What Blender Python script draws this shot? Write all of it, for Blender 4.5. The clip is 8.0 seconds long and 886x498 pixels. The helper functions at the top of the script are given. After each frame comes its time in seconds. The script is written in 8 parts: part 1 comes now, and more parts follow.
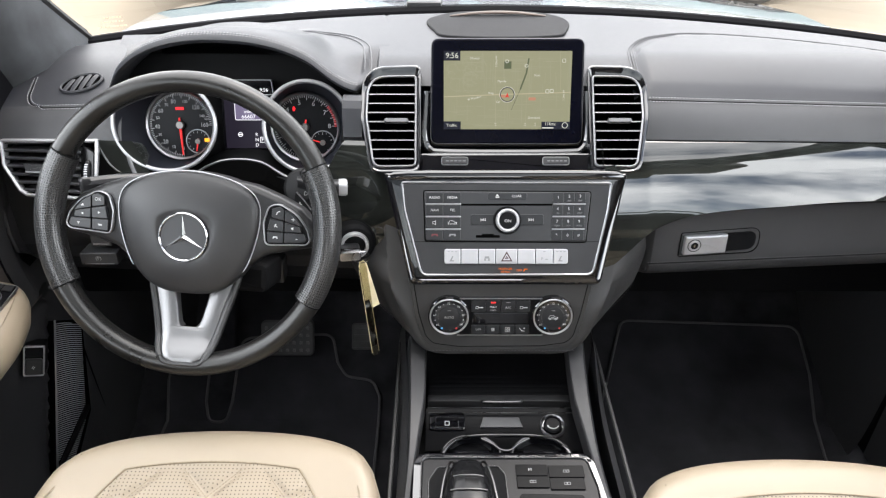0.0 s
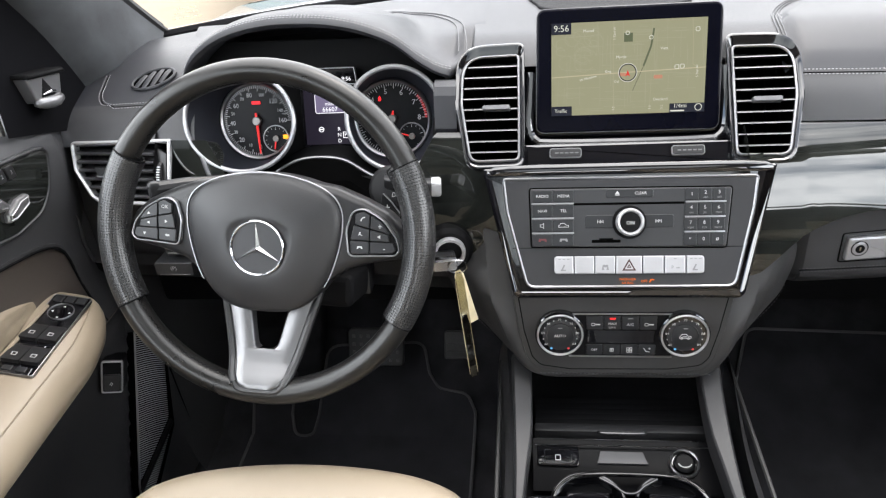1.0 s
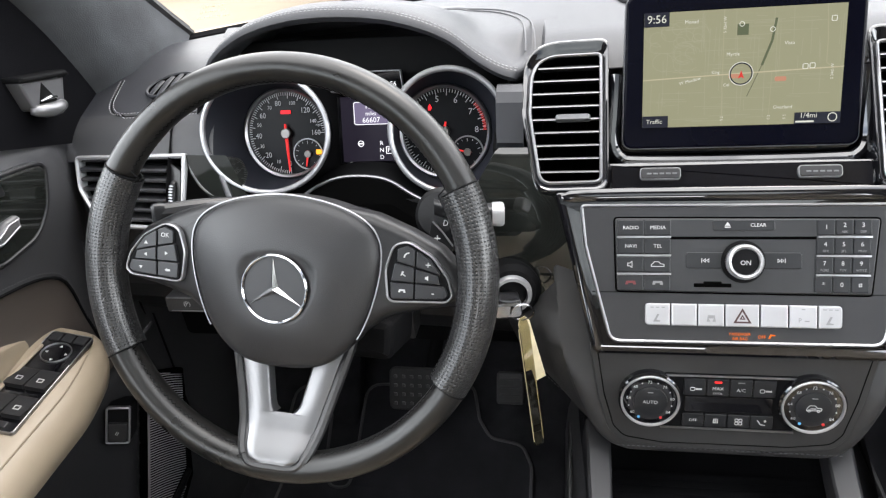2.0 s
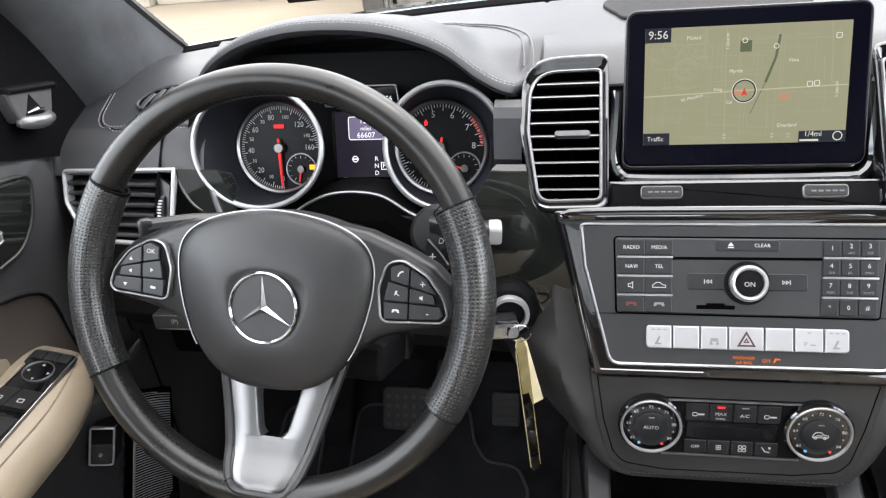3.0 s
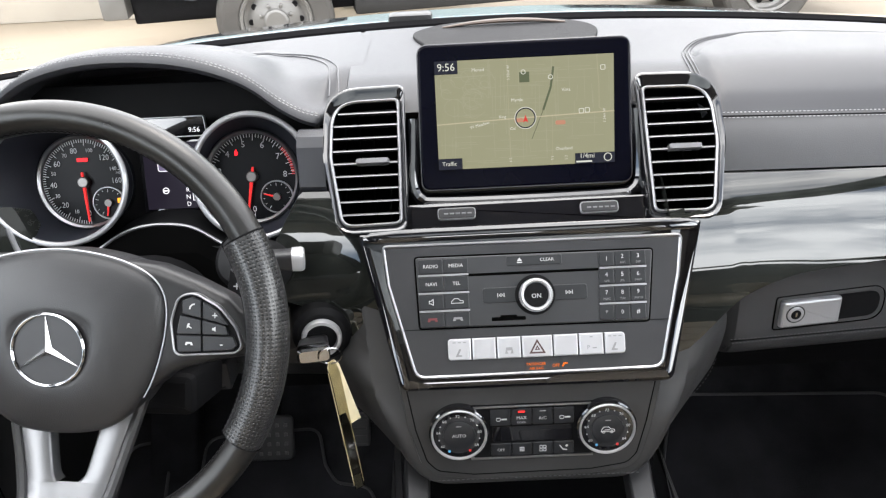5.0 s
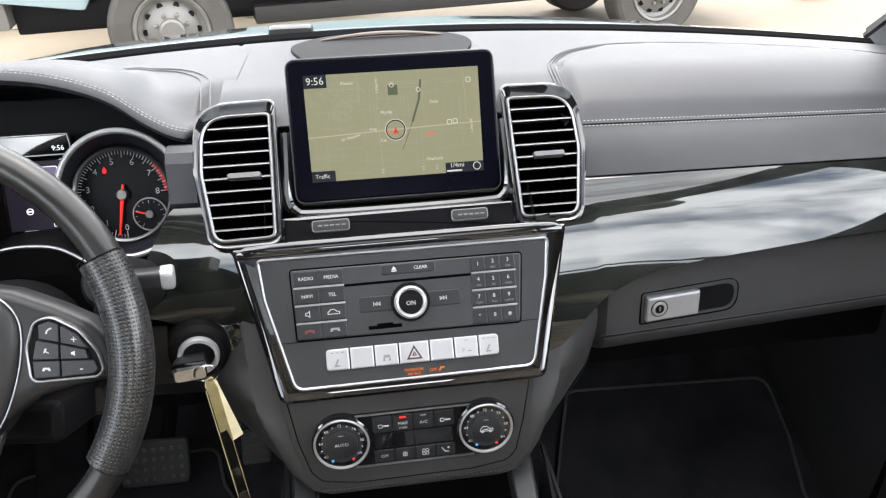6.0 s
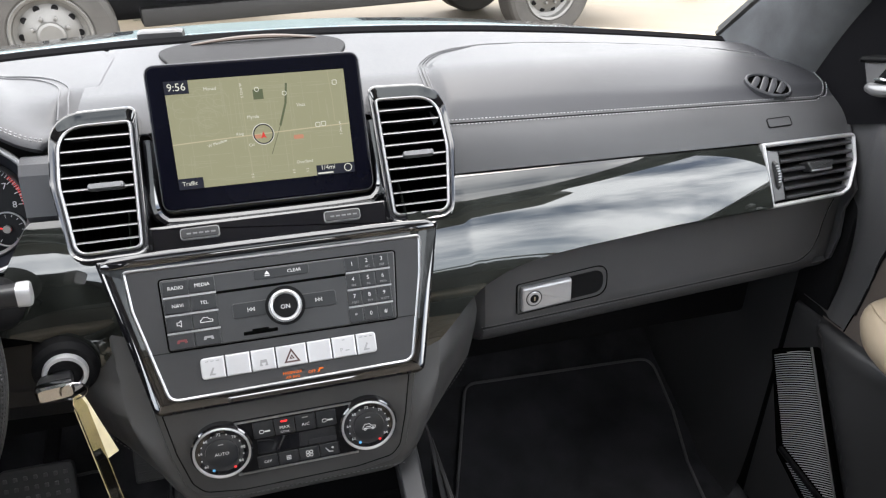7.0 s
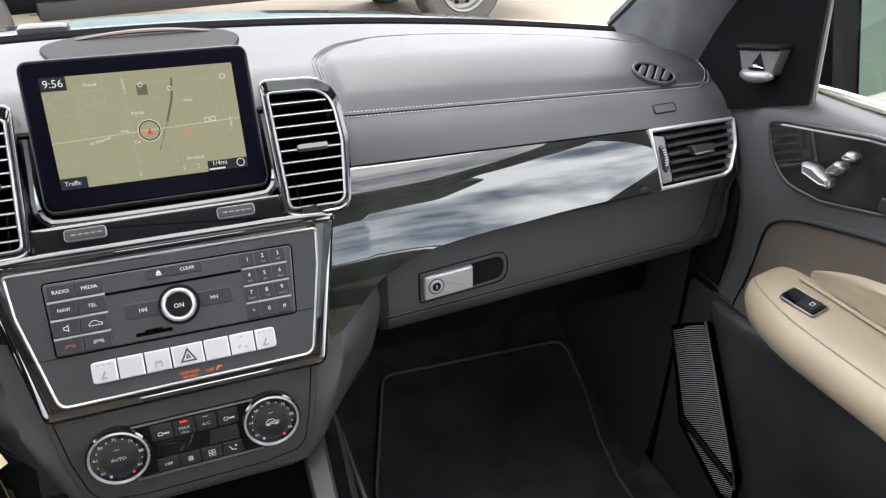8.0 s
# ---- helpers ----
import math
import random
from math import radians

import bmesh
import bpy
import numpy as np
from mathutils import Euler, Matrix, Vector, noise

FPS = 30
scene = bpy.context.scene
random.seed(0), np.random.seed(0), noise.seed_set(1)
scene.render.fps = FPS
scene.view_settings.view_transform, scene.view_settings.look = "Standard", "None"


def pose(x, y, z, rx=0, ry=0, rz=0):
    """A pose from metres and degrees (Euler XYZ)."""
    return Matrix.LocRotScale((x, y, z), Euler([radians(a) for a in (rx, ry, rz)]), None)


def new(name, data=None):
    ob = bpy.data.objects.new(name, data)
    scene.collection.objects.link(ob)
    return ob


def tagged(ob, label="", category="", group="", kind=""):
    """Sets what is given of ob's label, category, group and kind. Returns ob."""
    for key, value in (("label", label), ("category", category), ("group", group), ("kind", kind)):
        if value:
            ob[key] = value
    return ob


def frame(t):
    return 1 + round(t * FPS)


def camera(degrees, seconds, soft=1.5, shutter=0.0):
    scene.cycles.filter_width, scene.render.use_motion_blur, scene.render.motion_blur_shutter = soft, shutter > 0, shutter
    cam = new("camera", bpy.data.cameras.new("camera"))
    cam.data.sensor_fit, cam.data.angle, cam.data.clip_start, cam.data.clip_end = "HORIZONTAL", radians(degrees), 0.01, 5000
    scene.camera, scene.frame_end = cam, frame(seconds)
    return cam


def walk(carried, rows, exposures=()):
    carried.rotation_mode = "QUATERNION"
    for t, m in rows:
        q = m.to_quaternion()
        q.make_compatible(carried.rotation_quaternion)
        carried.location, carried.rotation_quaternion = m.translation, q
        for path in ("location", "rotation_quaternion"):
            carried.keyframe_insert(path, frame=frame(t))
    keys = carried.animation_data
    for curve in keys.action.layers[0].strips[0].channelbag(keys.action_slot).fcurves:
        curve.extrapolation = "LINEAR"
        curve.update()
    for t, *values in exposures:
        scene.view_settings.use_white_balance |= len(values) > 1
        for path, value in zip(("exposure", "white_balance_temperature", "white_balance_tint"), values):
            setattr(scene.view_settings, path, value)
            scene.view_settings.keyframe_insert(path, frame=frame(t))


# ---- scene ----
cam = camera(63.8, 8.0, soft=1.24)
METRES, EYE, TILT, LEAN, TURN = 0.525, 1.5, -33.0, 0.0, 0.0
ROWS = [
    (0.0, 0.0, 0.0, 0.0, 0.0, 0.0, -0.0),
    (0.5, -0.0053, 0.0406, 0.0066, 1.38, -0.22, 0.33),
    (1.0, -0.0511, 0.255, 0.0367, 6.94, -0.61, 0.62),
    (1.5, -0.1023, 0.4658, 0.0665, 10.49, 0.0, 0.02),
    (3.0, -0.1241, 0.5885, 0.0769, 10.25, 2.34, -0.75),
    (3.5, -0.0951, 0.5802, 0.0809, 8.43, 2.67, -0.23),
    (4.0, -0.0703, 0.5737, 0.0795, 6.21, 3.04, 0.55),
    (4.5, -0.0267, 0.5657, 0.0814, 3.69, 3.38, 1.51),
    (6.0, 0.0972, 0.5256, 0.0784, -5.68, 3.85, 5.31),
    (6.5, 0.1373, 0.5065, 0.073, -9.11, 3.61, 6.87),
    (7.0, 0.1695, 0.4899, 0.0653, -12.49, 3.05, 8.47),
    (7.5, 0.1975, 0.4747, 0.054, -15.65, 2.27, 9.86),
    (8.0, 0.223, 0.4587, 0.0484, -18.24, 1.52, 10.93),
]
walk(cam, [(t, pose(-0.084, 0, EYE, TILT, LEAN, TURN) @ pose(METRES * x, METRES * y, METRES * z, 90 + pitch, roll, yaw)) for t, x, y, z, yaw, pitch, roll in ROWS])

# ---- light ----
scene.view_settings.exposure = 2.24
SUN_EL, SUN_AZ = 58.0, 28.0
world = bpy.data.worlds.new("sky")
scene.world = world
world.use_nodes = True
wn, wl = world.node_tree.nodes, world.node_tree.links
wn.clear()
w_out, w_bg = wn.new("ShaderNodeOutputWorld"), wn.new("ShaderNodeBackground")
w_sky = wn.new("ShaderNodeTexSky")
w_sky.sky_type, w_sky.sun_disc = "NISHITA", False
w_sky.sun_elevation, w_sky.sun_rotation = radians(SUN_EL), radians(SUN_AZ)
# thin broken cloud all over the sky
w_co, w_noise, w_ramp, w_mix = wn.new("ShaderNodeTexCoord"), wn.new("ShaderNodeTexNoise"), wn.new("ShaderNodeValToRGB"), wn.new("ShaderNodeMixRGB")
w_noise.inputs["Scale"].default_value, w_noise.inputs["Detail"].default_value, w_noise.inputs["Roughness"].default_value = 3.4, 8.0, 0.58
w_ramp.color_ramp.elements[0].position, w_ramp.color_ramp.elements[1].position = 0.36, 0.53
w_ramp.color_ramp.elements[0].color = (0.06, 0.06, 0.06, 1)
w_mix.inputs[2].default_value = (20.4, 20.8, 21.4, 1)
wl.new(w_co.outputs["Generated"], w_noise.inputs["Vector"])
wl.new(w_noise.outputs["Fac"], w_ramp.inputs[0])
wl.new(w_ramp.outputs[0], w_mix.inputs[0])
wl.new(w_sky.outputs[0], w_mix.inputs[1])
wl.new(w_mix.outputs[0], w_bg.inputs[0])
w_bg.inputs[1].default_value = 0.15
wl.new(w_bg.outputs[0], w_out.inputs[0])
sun = new("sun", bpy.data.lights.new("sun", "SUN"))
sun.data.energy, sun.data.angle, sun.data.color = 0.8, radians(25.0), (1.0, 0.96, 0.91)
sun.matrix_world = Matrix.Rotation(radians(-SUN_AZ), 4, "Z") @ Matrix.Rotation(radians(SUN_EL - 90), 4, "X")

# ---- materials ----


def material(name, color, rough=0.5, metal=0.0, grain=0.0, scale=400.0, vary=0.15, patch=9.0, kind="noise", coat=0.0, spec=0.5, rvary=0.08):
    """A surface with colour variation at a large scale and relief at a fine one."""
    m = bpy.data.materials.new(name)
    m.use_nodes = True
    n, l = m.node_tree.nodes, m.node_tree.links
    b = n["Principled BSDF"]
    b.inputs["Roughness"].default_value, b.inputs["Metallic"].default_value = rough, metal
    b.inputs["Coat Weight"].default_value, b.inputs["Specular IOR Level"].default_value = coat, spec
    b.inputs["Coat Roughness"].default_value = 0.02
    co = n.new("ShaderNodeTexCoord")
    big = n.new("ShaderNodeTexNoise")
    big.inputs["Scale"].default_value, big.inputs["Detail"].default_value = patch, 5.0
    ramp = n.new("ShaderNodeValToRGB")
    lo, hi = 1.0 - vary, 1.0 + vary
    ramp.color_ramp.elements[0].position, ramp.color_ramp.elements[1].position = 0.3, 0.7
    ramp.color_ramp.elements[0].color = (*[min(1, c * lo) for c in color], 1)
    ramp.color_ramp.elements[1].color = (*[min(1, c * hi) for c in color], 1)
    l.new(co.outputs["Object"], big.inputs["Vector"])
    l.new(big.outputs["Fac"], ramp.inputs[0])
    l.new(ramp.outputs[0], b.inputs["Base Color"])
    if rvary:
        mr = n.new("ShaderNodeMapRange")
        mr.inputs["To Min"].default_value, mr.inputs["To Max"].default_value = max(0, rough - rvary), min(1, rough + rvary)
        l.new(big.outputs["Fac"], mr.inputs["Value"])
        l.new(mr.outputs[0], b.inputs["Roughness"])
    if grain:
        if kind == "cells":
            fine = n.new("ShaderNodeTexVoronoi")
            fine.feature = "DISTANCE_TO_EDGE"
            fine.inputs["Scale"].default_value = scale
            out = fine.outputs["Distance"]
        else:
            fine = n.new("ShaderNodeTexNoise")
            fine.inputs["Scale"].default_value, fine.inputs["Detail"].default_value = scale, 3.0
            out = fine.outputs["Fac"]
        bump = n.new("ShaderNodeBump")
        bump.inputs["Strength"].default_value, bump.inputs["Distance"].default_value = grain, 0.001
        l.new(co.outputs["Object"], fine.inputs["Vector"])
        l.new(out, bump.inputs["Height"])
        l.new(bump.outputs[0], b.inputs["Normal"])
    return m


def glow(name, color, strength, back=(0.0, 0.0, 0.0)):
    """A lit display or lamp."""
    m = bpy.data.materials.new(name)
    m.use_nodes = True
    b = m.node_tree.nodes["Principled BSDF"]
    b.inputs["Base Color"].default_value = (*back, 1)
    b.inputs["Roughness"].default_value, b.inputs["Specular IOR Level"].default_value = 0.5, 0.15
    b.inputs["Emission Color"].default_value = (*color, 1)
    b.inputs["Emission Strength"].default_value = strength
    return m


def sheet_glass(name, tint=(0.96, 0.98, 0.97), gloss=0.05):
    """A thin pane: clear, with the mirror gloss of glass."""
    m = bpy.data.materials.new(name)
    m.use_nodes = True
    n, l = m.node_tree.nodes, m.node_tree.links
    n.clear()
    out, mix, tr, gl = n.new("ShaderNodeOutputMaterial"), n.new("ShaderNodeMixShader"), n.new("ShaderNodeBsdfTransparent"), n.new("ShaderNodeBsdfGlossy")
    tr.inputs[0].default_value = (*tint, 1)
    gl.inputs["Roughness"].default_value = 0.02
    mix.inputs[0].default_value = gloss
    l.new(tr.outputs[0], mix.inputs[1])
    l.new(gl.outputs[0], mix.inputs[2])
    l.new(mix.outputs[0], out.inputs[0])
    return m


TABMAT = material("dull tab silver", (0.11, 0.11, 0.115), 0.42, 0.5, vary=0.1, patch=60)
RIMCHROME = material("dial surround chrome", (0.28, 0.28, 0.29), 0.34, 0.75, vary=0.06, patch=20)
CONCHROME = material("dulled console chrome", (0.075, 0.075, 0.077), 0.28, 1.0, vary=0.08, patch=20, rvary=0.05)
DIALRIM = material("knurled dial silver", (0.38, 0.38, 0.39), 0.34, 0.7, vary=0.06, patch=40)
# near black without gloss: the shade of ducts, slots and gaps put into the colour
VOID = material("recess shade black", (0.0015, 0.0015, 0.0015), 0.9, spec=0.0, vary=0.2)
LEATHER = material("black leather", (0.040, 0.0402, 0.0425), 0.50, spec=0.30, grain=0.25, scale=900, kind="cells", vary=0.18, patch=6)
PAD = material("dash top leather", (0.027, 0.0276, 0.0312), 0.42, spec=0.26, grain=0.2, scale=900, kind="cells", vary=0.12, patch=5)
SOFT = material("soft black plastic", (0.019, 0.019, 0.0202), 0.43, grain=0.2, scale=1500, vary=0.2, patch=7)
HARD = material("dark grey plastic", (0.0145, 0.0145, 0.0155), 0.35, spec=0.3, grain=0.08, scale=1600, vary=0.15, patch=12)
FACE = material("charcoal faceplate", (0.0205, 0.0206, 0.0222), 0.38, spec=0.3, grain=0.06, scale=1800, vary=0.12, patch=15)
BUTTON = material("button plastic", (0.013, 0.0135, 0.015), 0.35, spec=0.3, grain=0.05, scale=1800, vary=0.12, patch=30)
# near black: cavity shade put into the colour, and plain black parts
DARK = material("black plastic and cavity shade", (0.0035, 0.0035, 0.004), 0.7, spec=0.1, vary=0.3, patch=12)
GLOSS = material("piano black lacquer", (0.004, 0.004, 0.005), 0.03, coat=1.0, vary=0.2, patch=4, rvary=0.015, grain=0.006, scale=14)
TRIM = material("dark ash veneer lacquer", (0.010, 0.011, 0.010), 0.03, spec=0.12, coat=1.0, vary=0.5, patch=26, rvary=0.01, grain=0.01, scale=9)
CHROME = material("bright chrome", (0.40, 0.40, 0.41), 0.14, 1.0, vary=0.05, patch=20, rvary=0.04)
SATIN = material("satin silver", (0.30, 0.30, 0.31), 0.36, 1.0, grain=0.03, scale=900, vary=0.06, patch=18)
SILVERBTN = material("silver switch paint", (0.33, 0.33, 0.34), 0.36, 0.45, vary=0.06, patch=25)
CREAM = material("cream leather", (0.243, 0.199, 0.145), 0.46, grain=0.22, scale=700, kind="cells", vary=0.07, patch=7)
TAUPE = material("taupe door leather", (0.060, 0.050, 0.044), 0.5, grain=0.2, scale=800, kind="cells", vary=0.15, patch=6)
CARPET = material("black carpet", (0.021, 0.021, 0.0235), 0.95, grain=0.9, scale=700, vary=0.35, patch=20, spec=0.1)
MATTEX = material("black velour mat", (0.023, 0.023, 0.0262), 0.95, grain=0.9, scale=900, vary=0.3, patch=12, spec=0.1)
PIPING = material("mat edge binding", (0.055, 0.055, 0.058), 0.6, grain=0.5, scale=800)
RUBBER = material("black rubber", (0.012, 0.012, 0.012), 0.6, grain=0.2, scale=700)
THREAD = material("light grey thread", (0.32, 0.32, 0.33), 0.7, vary=0.15, patch=200)
DKTHREAD = material("dark grey thread", (0.09, 0.09, 0.095), 0.7, vary=0.15, patch=200)
TANTHREAD = material("tan thread", (0.20, 0.16, 0.11), 0.7, vary=0.15, patch=200)
HEADLINER = material("dark grey headliner cloth", (0.22, 0.215, 0.205), 0.9, grain=0.5, scale=1200, vary=0.05)
PILLAR = material("dark grey pillar cloth", (0.050, 0.053, 0.057), 0.85, spec=0.2, grain=0.9, scale=900, vary=0.32, patch=14)
PRINT = material("white print", (0.39, 0.39, 0.39), 0.5, vary=0.03)
DIMPRINT = material("grey print", (0.16, 0.16, 0.165), 0.5, vary=0.05)
REDPRINT = material("red print", (0.62, 0.03, 0.03), 0.45, vary=0.05)
BLUEPRINT = material("blue print", (0.10, 0.35, 0.65), 0.45, vary=0.05)
SLAT = material("vent slat plastic", (0.022, 0.022, 0.024), 0.34, vary=0.12, patch=30)
SAIL = material("black cloth", (0.0042, 0.0042, 0.005), 0.85, spec=0.03, grain=0.5, scale=1300, vary=0.18, patch=8)
GLASS = sheet_glass("tinted windscreen glass", (0.58, 0.567, 0.553), 0.05)
DOORGLASS = sheet_glass("green tinted door glass", (0.875, 0.885, 0.88), 0.04)


# ---- building helpers ----
MM = 0.001


def plane(origin, lean, yaw=0.0):
    """A pose whose x runs to the right, y up along a face that leans away by lean degrees, z out of the face."""
    a, b = radians(lean), radians(yaw)
    u = Vector((math.cos(b), math.sin(b), 0))
    v = math.sin(a) * Vector((-math.sin(b), math.cos(b), 0)) + Vector((0, 0, math.cos(a)))
    w = u.cross(v)
    return Matrix.Translation(origin) @ Matrix((u, v, w)).transposed().to_4x4()


def thing(name, label, category, m=None, group="", kind=""):
    ob = new(name)
    ob.empty_display_size = 0.05
    if m is not None:
        ob.matrix_basis = m
    return tagged(ob, label, category, group, kind)


def mesh_of(name, bm, mat, sharp=20):
    me = bpy.data.meshes.new(name)
    bmesh.ops.recalc_face_normals(bm, faces=bm.faces)
    bm.to_mesh(me)
    bm.free()
    me.materials.append(mat)
    me.polygons.foreach_set("use_smooth", [True] * len(me.polygons))
    me.set_sharp_from_angle(angle=radians(sharp))
    return me


def part(name, bm, mat, parent, label="", sharp=20, m=None, kind=""):
    ob = new(name, mesh_of(name, bm, mat, sharp))
    ob.parent = parent
    if m is not None:
        ob.matrix_basis = m
    return tagged(ob, label, "", "", kind)


def solo(name, bm, mat, label, category, group="", kind="", sharp=20, m=None):
    ob = new(name, mesh_of(name, bm, mat, sharp))
    if m is not None:
        ob.matrix_basis = m
    return tagged(ob, label, category, group, kind)


def mm(poly):
    return [(x * MM, y * MM) for x, y in poly]


def rect(cx, cy, w, h):
    return [(cx - w / 2, cy - h / 2), (cx + w / 2, cy - h / 2), (cx + w / 2, cy + h / 2), (cx - w / 2, cy + h / 2)]


def area2(poly):
    return sum(poly[i - 1][0] * poly[i][1] - poly[i][0] * poly[i - 1][1] for i in range(len(poly)))


def ccw(poly):
    return list(poly) if area2(poly) > 0 else list(poly)[::-1]


def rnd(poly, r, n=5):
    """The polygon with rounded corners; r one radius or one for each corner."""
    rs = r if isinstance(r, (list, tuple)) else [r] * len(poly)
    if area2(poly) < 0:
        poly, rs = list(poly)[::-1], list(rs)[::-1]
    out = []
    for i, p in enumerate(poly):
        p = Vector(p)
        a, b = Vector(poly[i - 1]) - p, Vector(poly[(i + 1) % len(poly)]) - p
        rr = rs[i]
        if rr <= 0:
            out.append(tuple(p))
            continue
        la, lb = a.length, b.length
        a, b = a / la, b / lb
        ang = math.acos(max(-1, min(1, a.dot(b))))
        d = min(rr / max(1e-4, math.tan(ang / 2)), 0.48 * la, 0.48 * lb)
        p0, p1 = p + a * d, p + b * d
        for k in range(n + 1):
            s = k / n
            q = p0 * (1 - s) ** 2 + p * 2 * s * (1 - s) + p1 * s * s
            out.append(tuple(q))
    return out


def inset(poly, d):
    poly = ccw(poly)
    out = []
    for i, p in enumerate(poly):
        a = (Vector(p) - Vector(poly[i - 1]))
        b = (Vector(poly[(i + 1) % len(poly)]) - Vector(p))
        if a.length < 1e-9:
            a = b
        if b.length < 1e-9:
            b = a
        na, nb = Vector((-a.y, a.x)).normalized(), Vector((-b.y, b.x)).normalized()
        k = na + nb
        k = k / max(0.35, k.length_squared / 2) if k.length > 1e-6 else na
        out.append((p[0] + k.x * d, p[1] + k.y * d))
    return out


def circle(cx, cy, r, n=32, ry=None):
    ry = r if ry is None else ry
    return [(cx + r * math.cos(2 * math.pi * i / n), cy + ry * math.sin(2 * math.pi * i / n)) for i in range(n)]


def stack(bm, rings, cap0=True, cap1=True, closed=True):
    """Skin from ring to ring of points in space."""
    vs = [[bm.verts.new(p) for p in ring] for ring in rings]
    n = len(vs[0])
    for a, b in zip(vs, vs[1:]):
        for i in range(n if closed else n - 1):
            j = (i + 1) % n
            bm.faces.new((a[i], a[j], b[j], b[i]))
    if cap0:
        bm.faces.new(vs[0][::-1])
    if cap1:
        bm.faces.new(vs[-1])
    return vs


def slab(bm, poly, z0, z1, bev=0.0, dome=0.0):
    """A plate with an eased front edge."""
    poly = ccw(poly)
    up = lambda pl, z: [(x, y, z) for x, y in pl]
    rings = [up(poly, z0)]
    if bev:
        rings += [up(poly, z1 - bev), up(inset(poly, bev * 0.3), z1 - bev * 0.3), up(inset(poly, bev), z1)]
    else:
        rings += [up(poly, z1)]
    if dome:
        rings += [up(inset(poly, bev + dome * 2), z1 + dome * 0.6), up(inset(poly, bev + dome * 5), z1 + dome)]
    stack(bm, rings)
    return bm


def hoop(bm, poly, w, z0, z1, bev=0.0005):
    """A frame that runs round a polygon, w wide inwards."""
    poly = ccw(poly)
    inner = inset(poly, w)
    up = lambda pl, z: [(x, y, z) for x, y in pl]
    b = bev
    stack(bm, [up(poly, z0), up(poly, z1 - b), up(inset(poly, b), z1), up(inset(poly, w - b), z1), up(inner, z1 - b), up(inner, z0), up(poly, z0)], False, False)
    return bm


def turned(bm, prof, n=32, cx=0.0, cy=0.0, cap0=False, cap1=True):
    """A turned body: (radius, height) from the foot to the top."""
    stack(bm, [[(x, y, z) for x, y in circle(cx, cy, r, n)] for r, z in prof], cap0, cap1)
    return bm


def rod(bm, pts, r, n=8, closed=False, flat=1.0, hint=(0, 0, 1)):
    """A round or flattened bar along points; r one radius or one for each point."""
    pts = [Vector(p) for p in pts]
    rs = r if isinstance(r, (list, tuple)) else [r] * len(pts)
    rings = []
    for i, p in enumerate(pts):
        a = pts[i - 1] if (i or closed) else p
        b = pts[(i + 1) % len(pts)] if (i < len(pts) - 1 or closed) else p
        d = (b - a).normalized()
        s = d.cross(Vector(hint))
        if s.length < 1e-4:
            s = d.cross(Vector((0.3, 1, 0.2)))
        s.normalize()
        t = s.cross(d)
        rings.append([p + s * (rs[i] * math.cos(2 * math.pi * k / n)) + t * (rs[i] * flat * math.sin(2 * math.pi * k / n)) for k in range(n)])
    if closed:
        rings.append(rings[0])
        stack(bm, rings, False, False)
        bmesh.ops.remove_doubles(bm, verts=bm.verts, dist=1e-6)
    else:
        stack(bm, rings)
    return bm


def sheet(bm, rows, thick=0.0):
    """A skin over a grid of points; with thick, a back to it (along the grid's normal)."""
    vs = [[bm.verts.new(p) for p in row] for row in rows]
    for a, b in zip(vs, vs[1:]):
        for i in range(len(a) - 1):
            bm.faces.new((a[i], a[i + 1], b[i + 1], b[i]))
    return vs


def block(bm, lo, hi, bev=0.0):
    """A box from corner to corner, its edges eased."""
    r = bmesh.ops.create_cube(bm, size=1.0)
    c = [(a + b) / 2 for a, b in zip(lo, hi)]
    s = [b - a for a, b in zip(lo, hi)]
    for v in r["verts"]:
        v.co = Vector((c[0] + v.co.x * s[0], c[1] + v.co.y * s[1], c[2] + v.co.z * s[2]))
    if bev:
        es = {e for v in r["verts"] for e in v.link_edges}
        bmesh.ops.bevel(bm, geom=list(es), offset=bev, segments=2, affect="EDGES", profile=0.6)
    return bm


def B():
    return bmesh.new()


def lerp_table(table, x):
    """Linear reading of a short table of (x, value)."""
    if x <= table[0][0]:
        return table[0][1]
    for (a, va), (b, vb) in zip(table, table[1:]):
        if x <= b:
            return va + (vb - va) * (x - a) / (b - a)
    return table[-1][1]


def smooth_table(table, x):
    """Smooth reading of a short table (monotone in x), by cubic pieces."""
    n = len(table)
    if x <= table[0][0]:
        return table[0][1]
    if x >= table[-1][0]:
        return table[-1][1]
    for i in range(n - 1):
        x0, y0 = table[i]
        x1, y1 = table[i + 1]
        if x <= x1:
            h = x1 - x0
            d0 = (y1 - table[i - 1][1]) / (x1 - table[i - 1][0]) if i else (y1 - y0) / h
            d1 = (table[i + 2][1] - y0) / (table[i + 2][0] - x0) if i + 2 < n else (y1 - y0) / h
            s = (x - x0) / h
            return y0 * (1 + 2 * s) * (1 - s) ** 2 + d0 * h * s * (1 - s) ** 2 + y1 * s * s * (3 - 2 * s) + d1 * h * s * s * (s - 1)


def ease(s):
    s = max(0.0, min(1.0, s))
    return s * s * (3 - 2 * s)


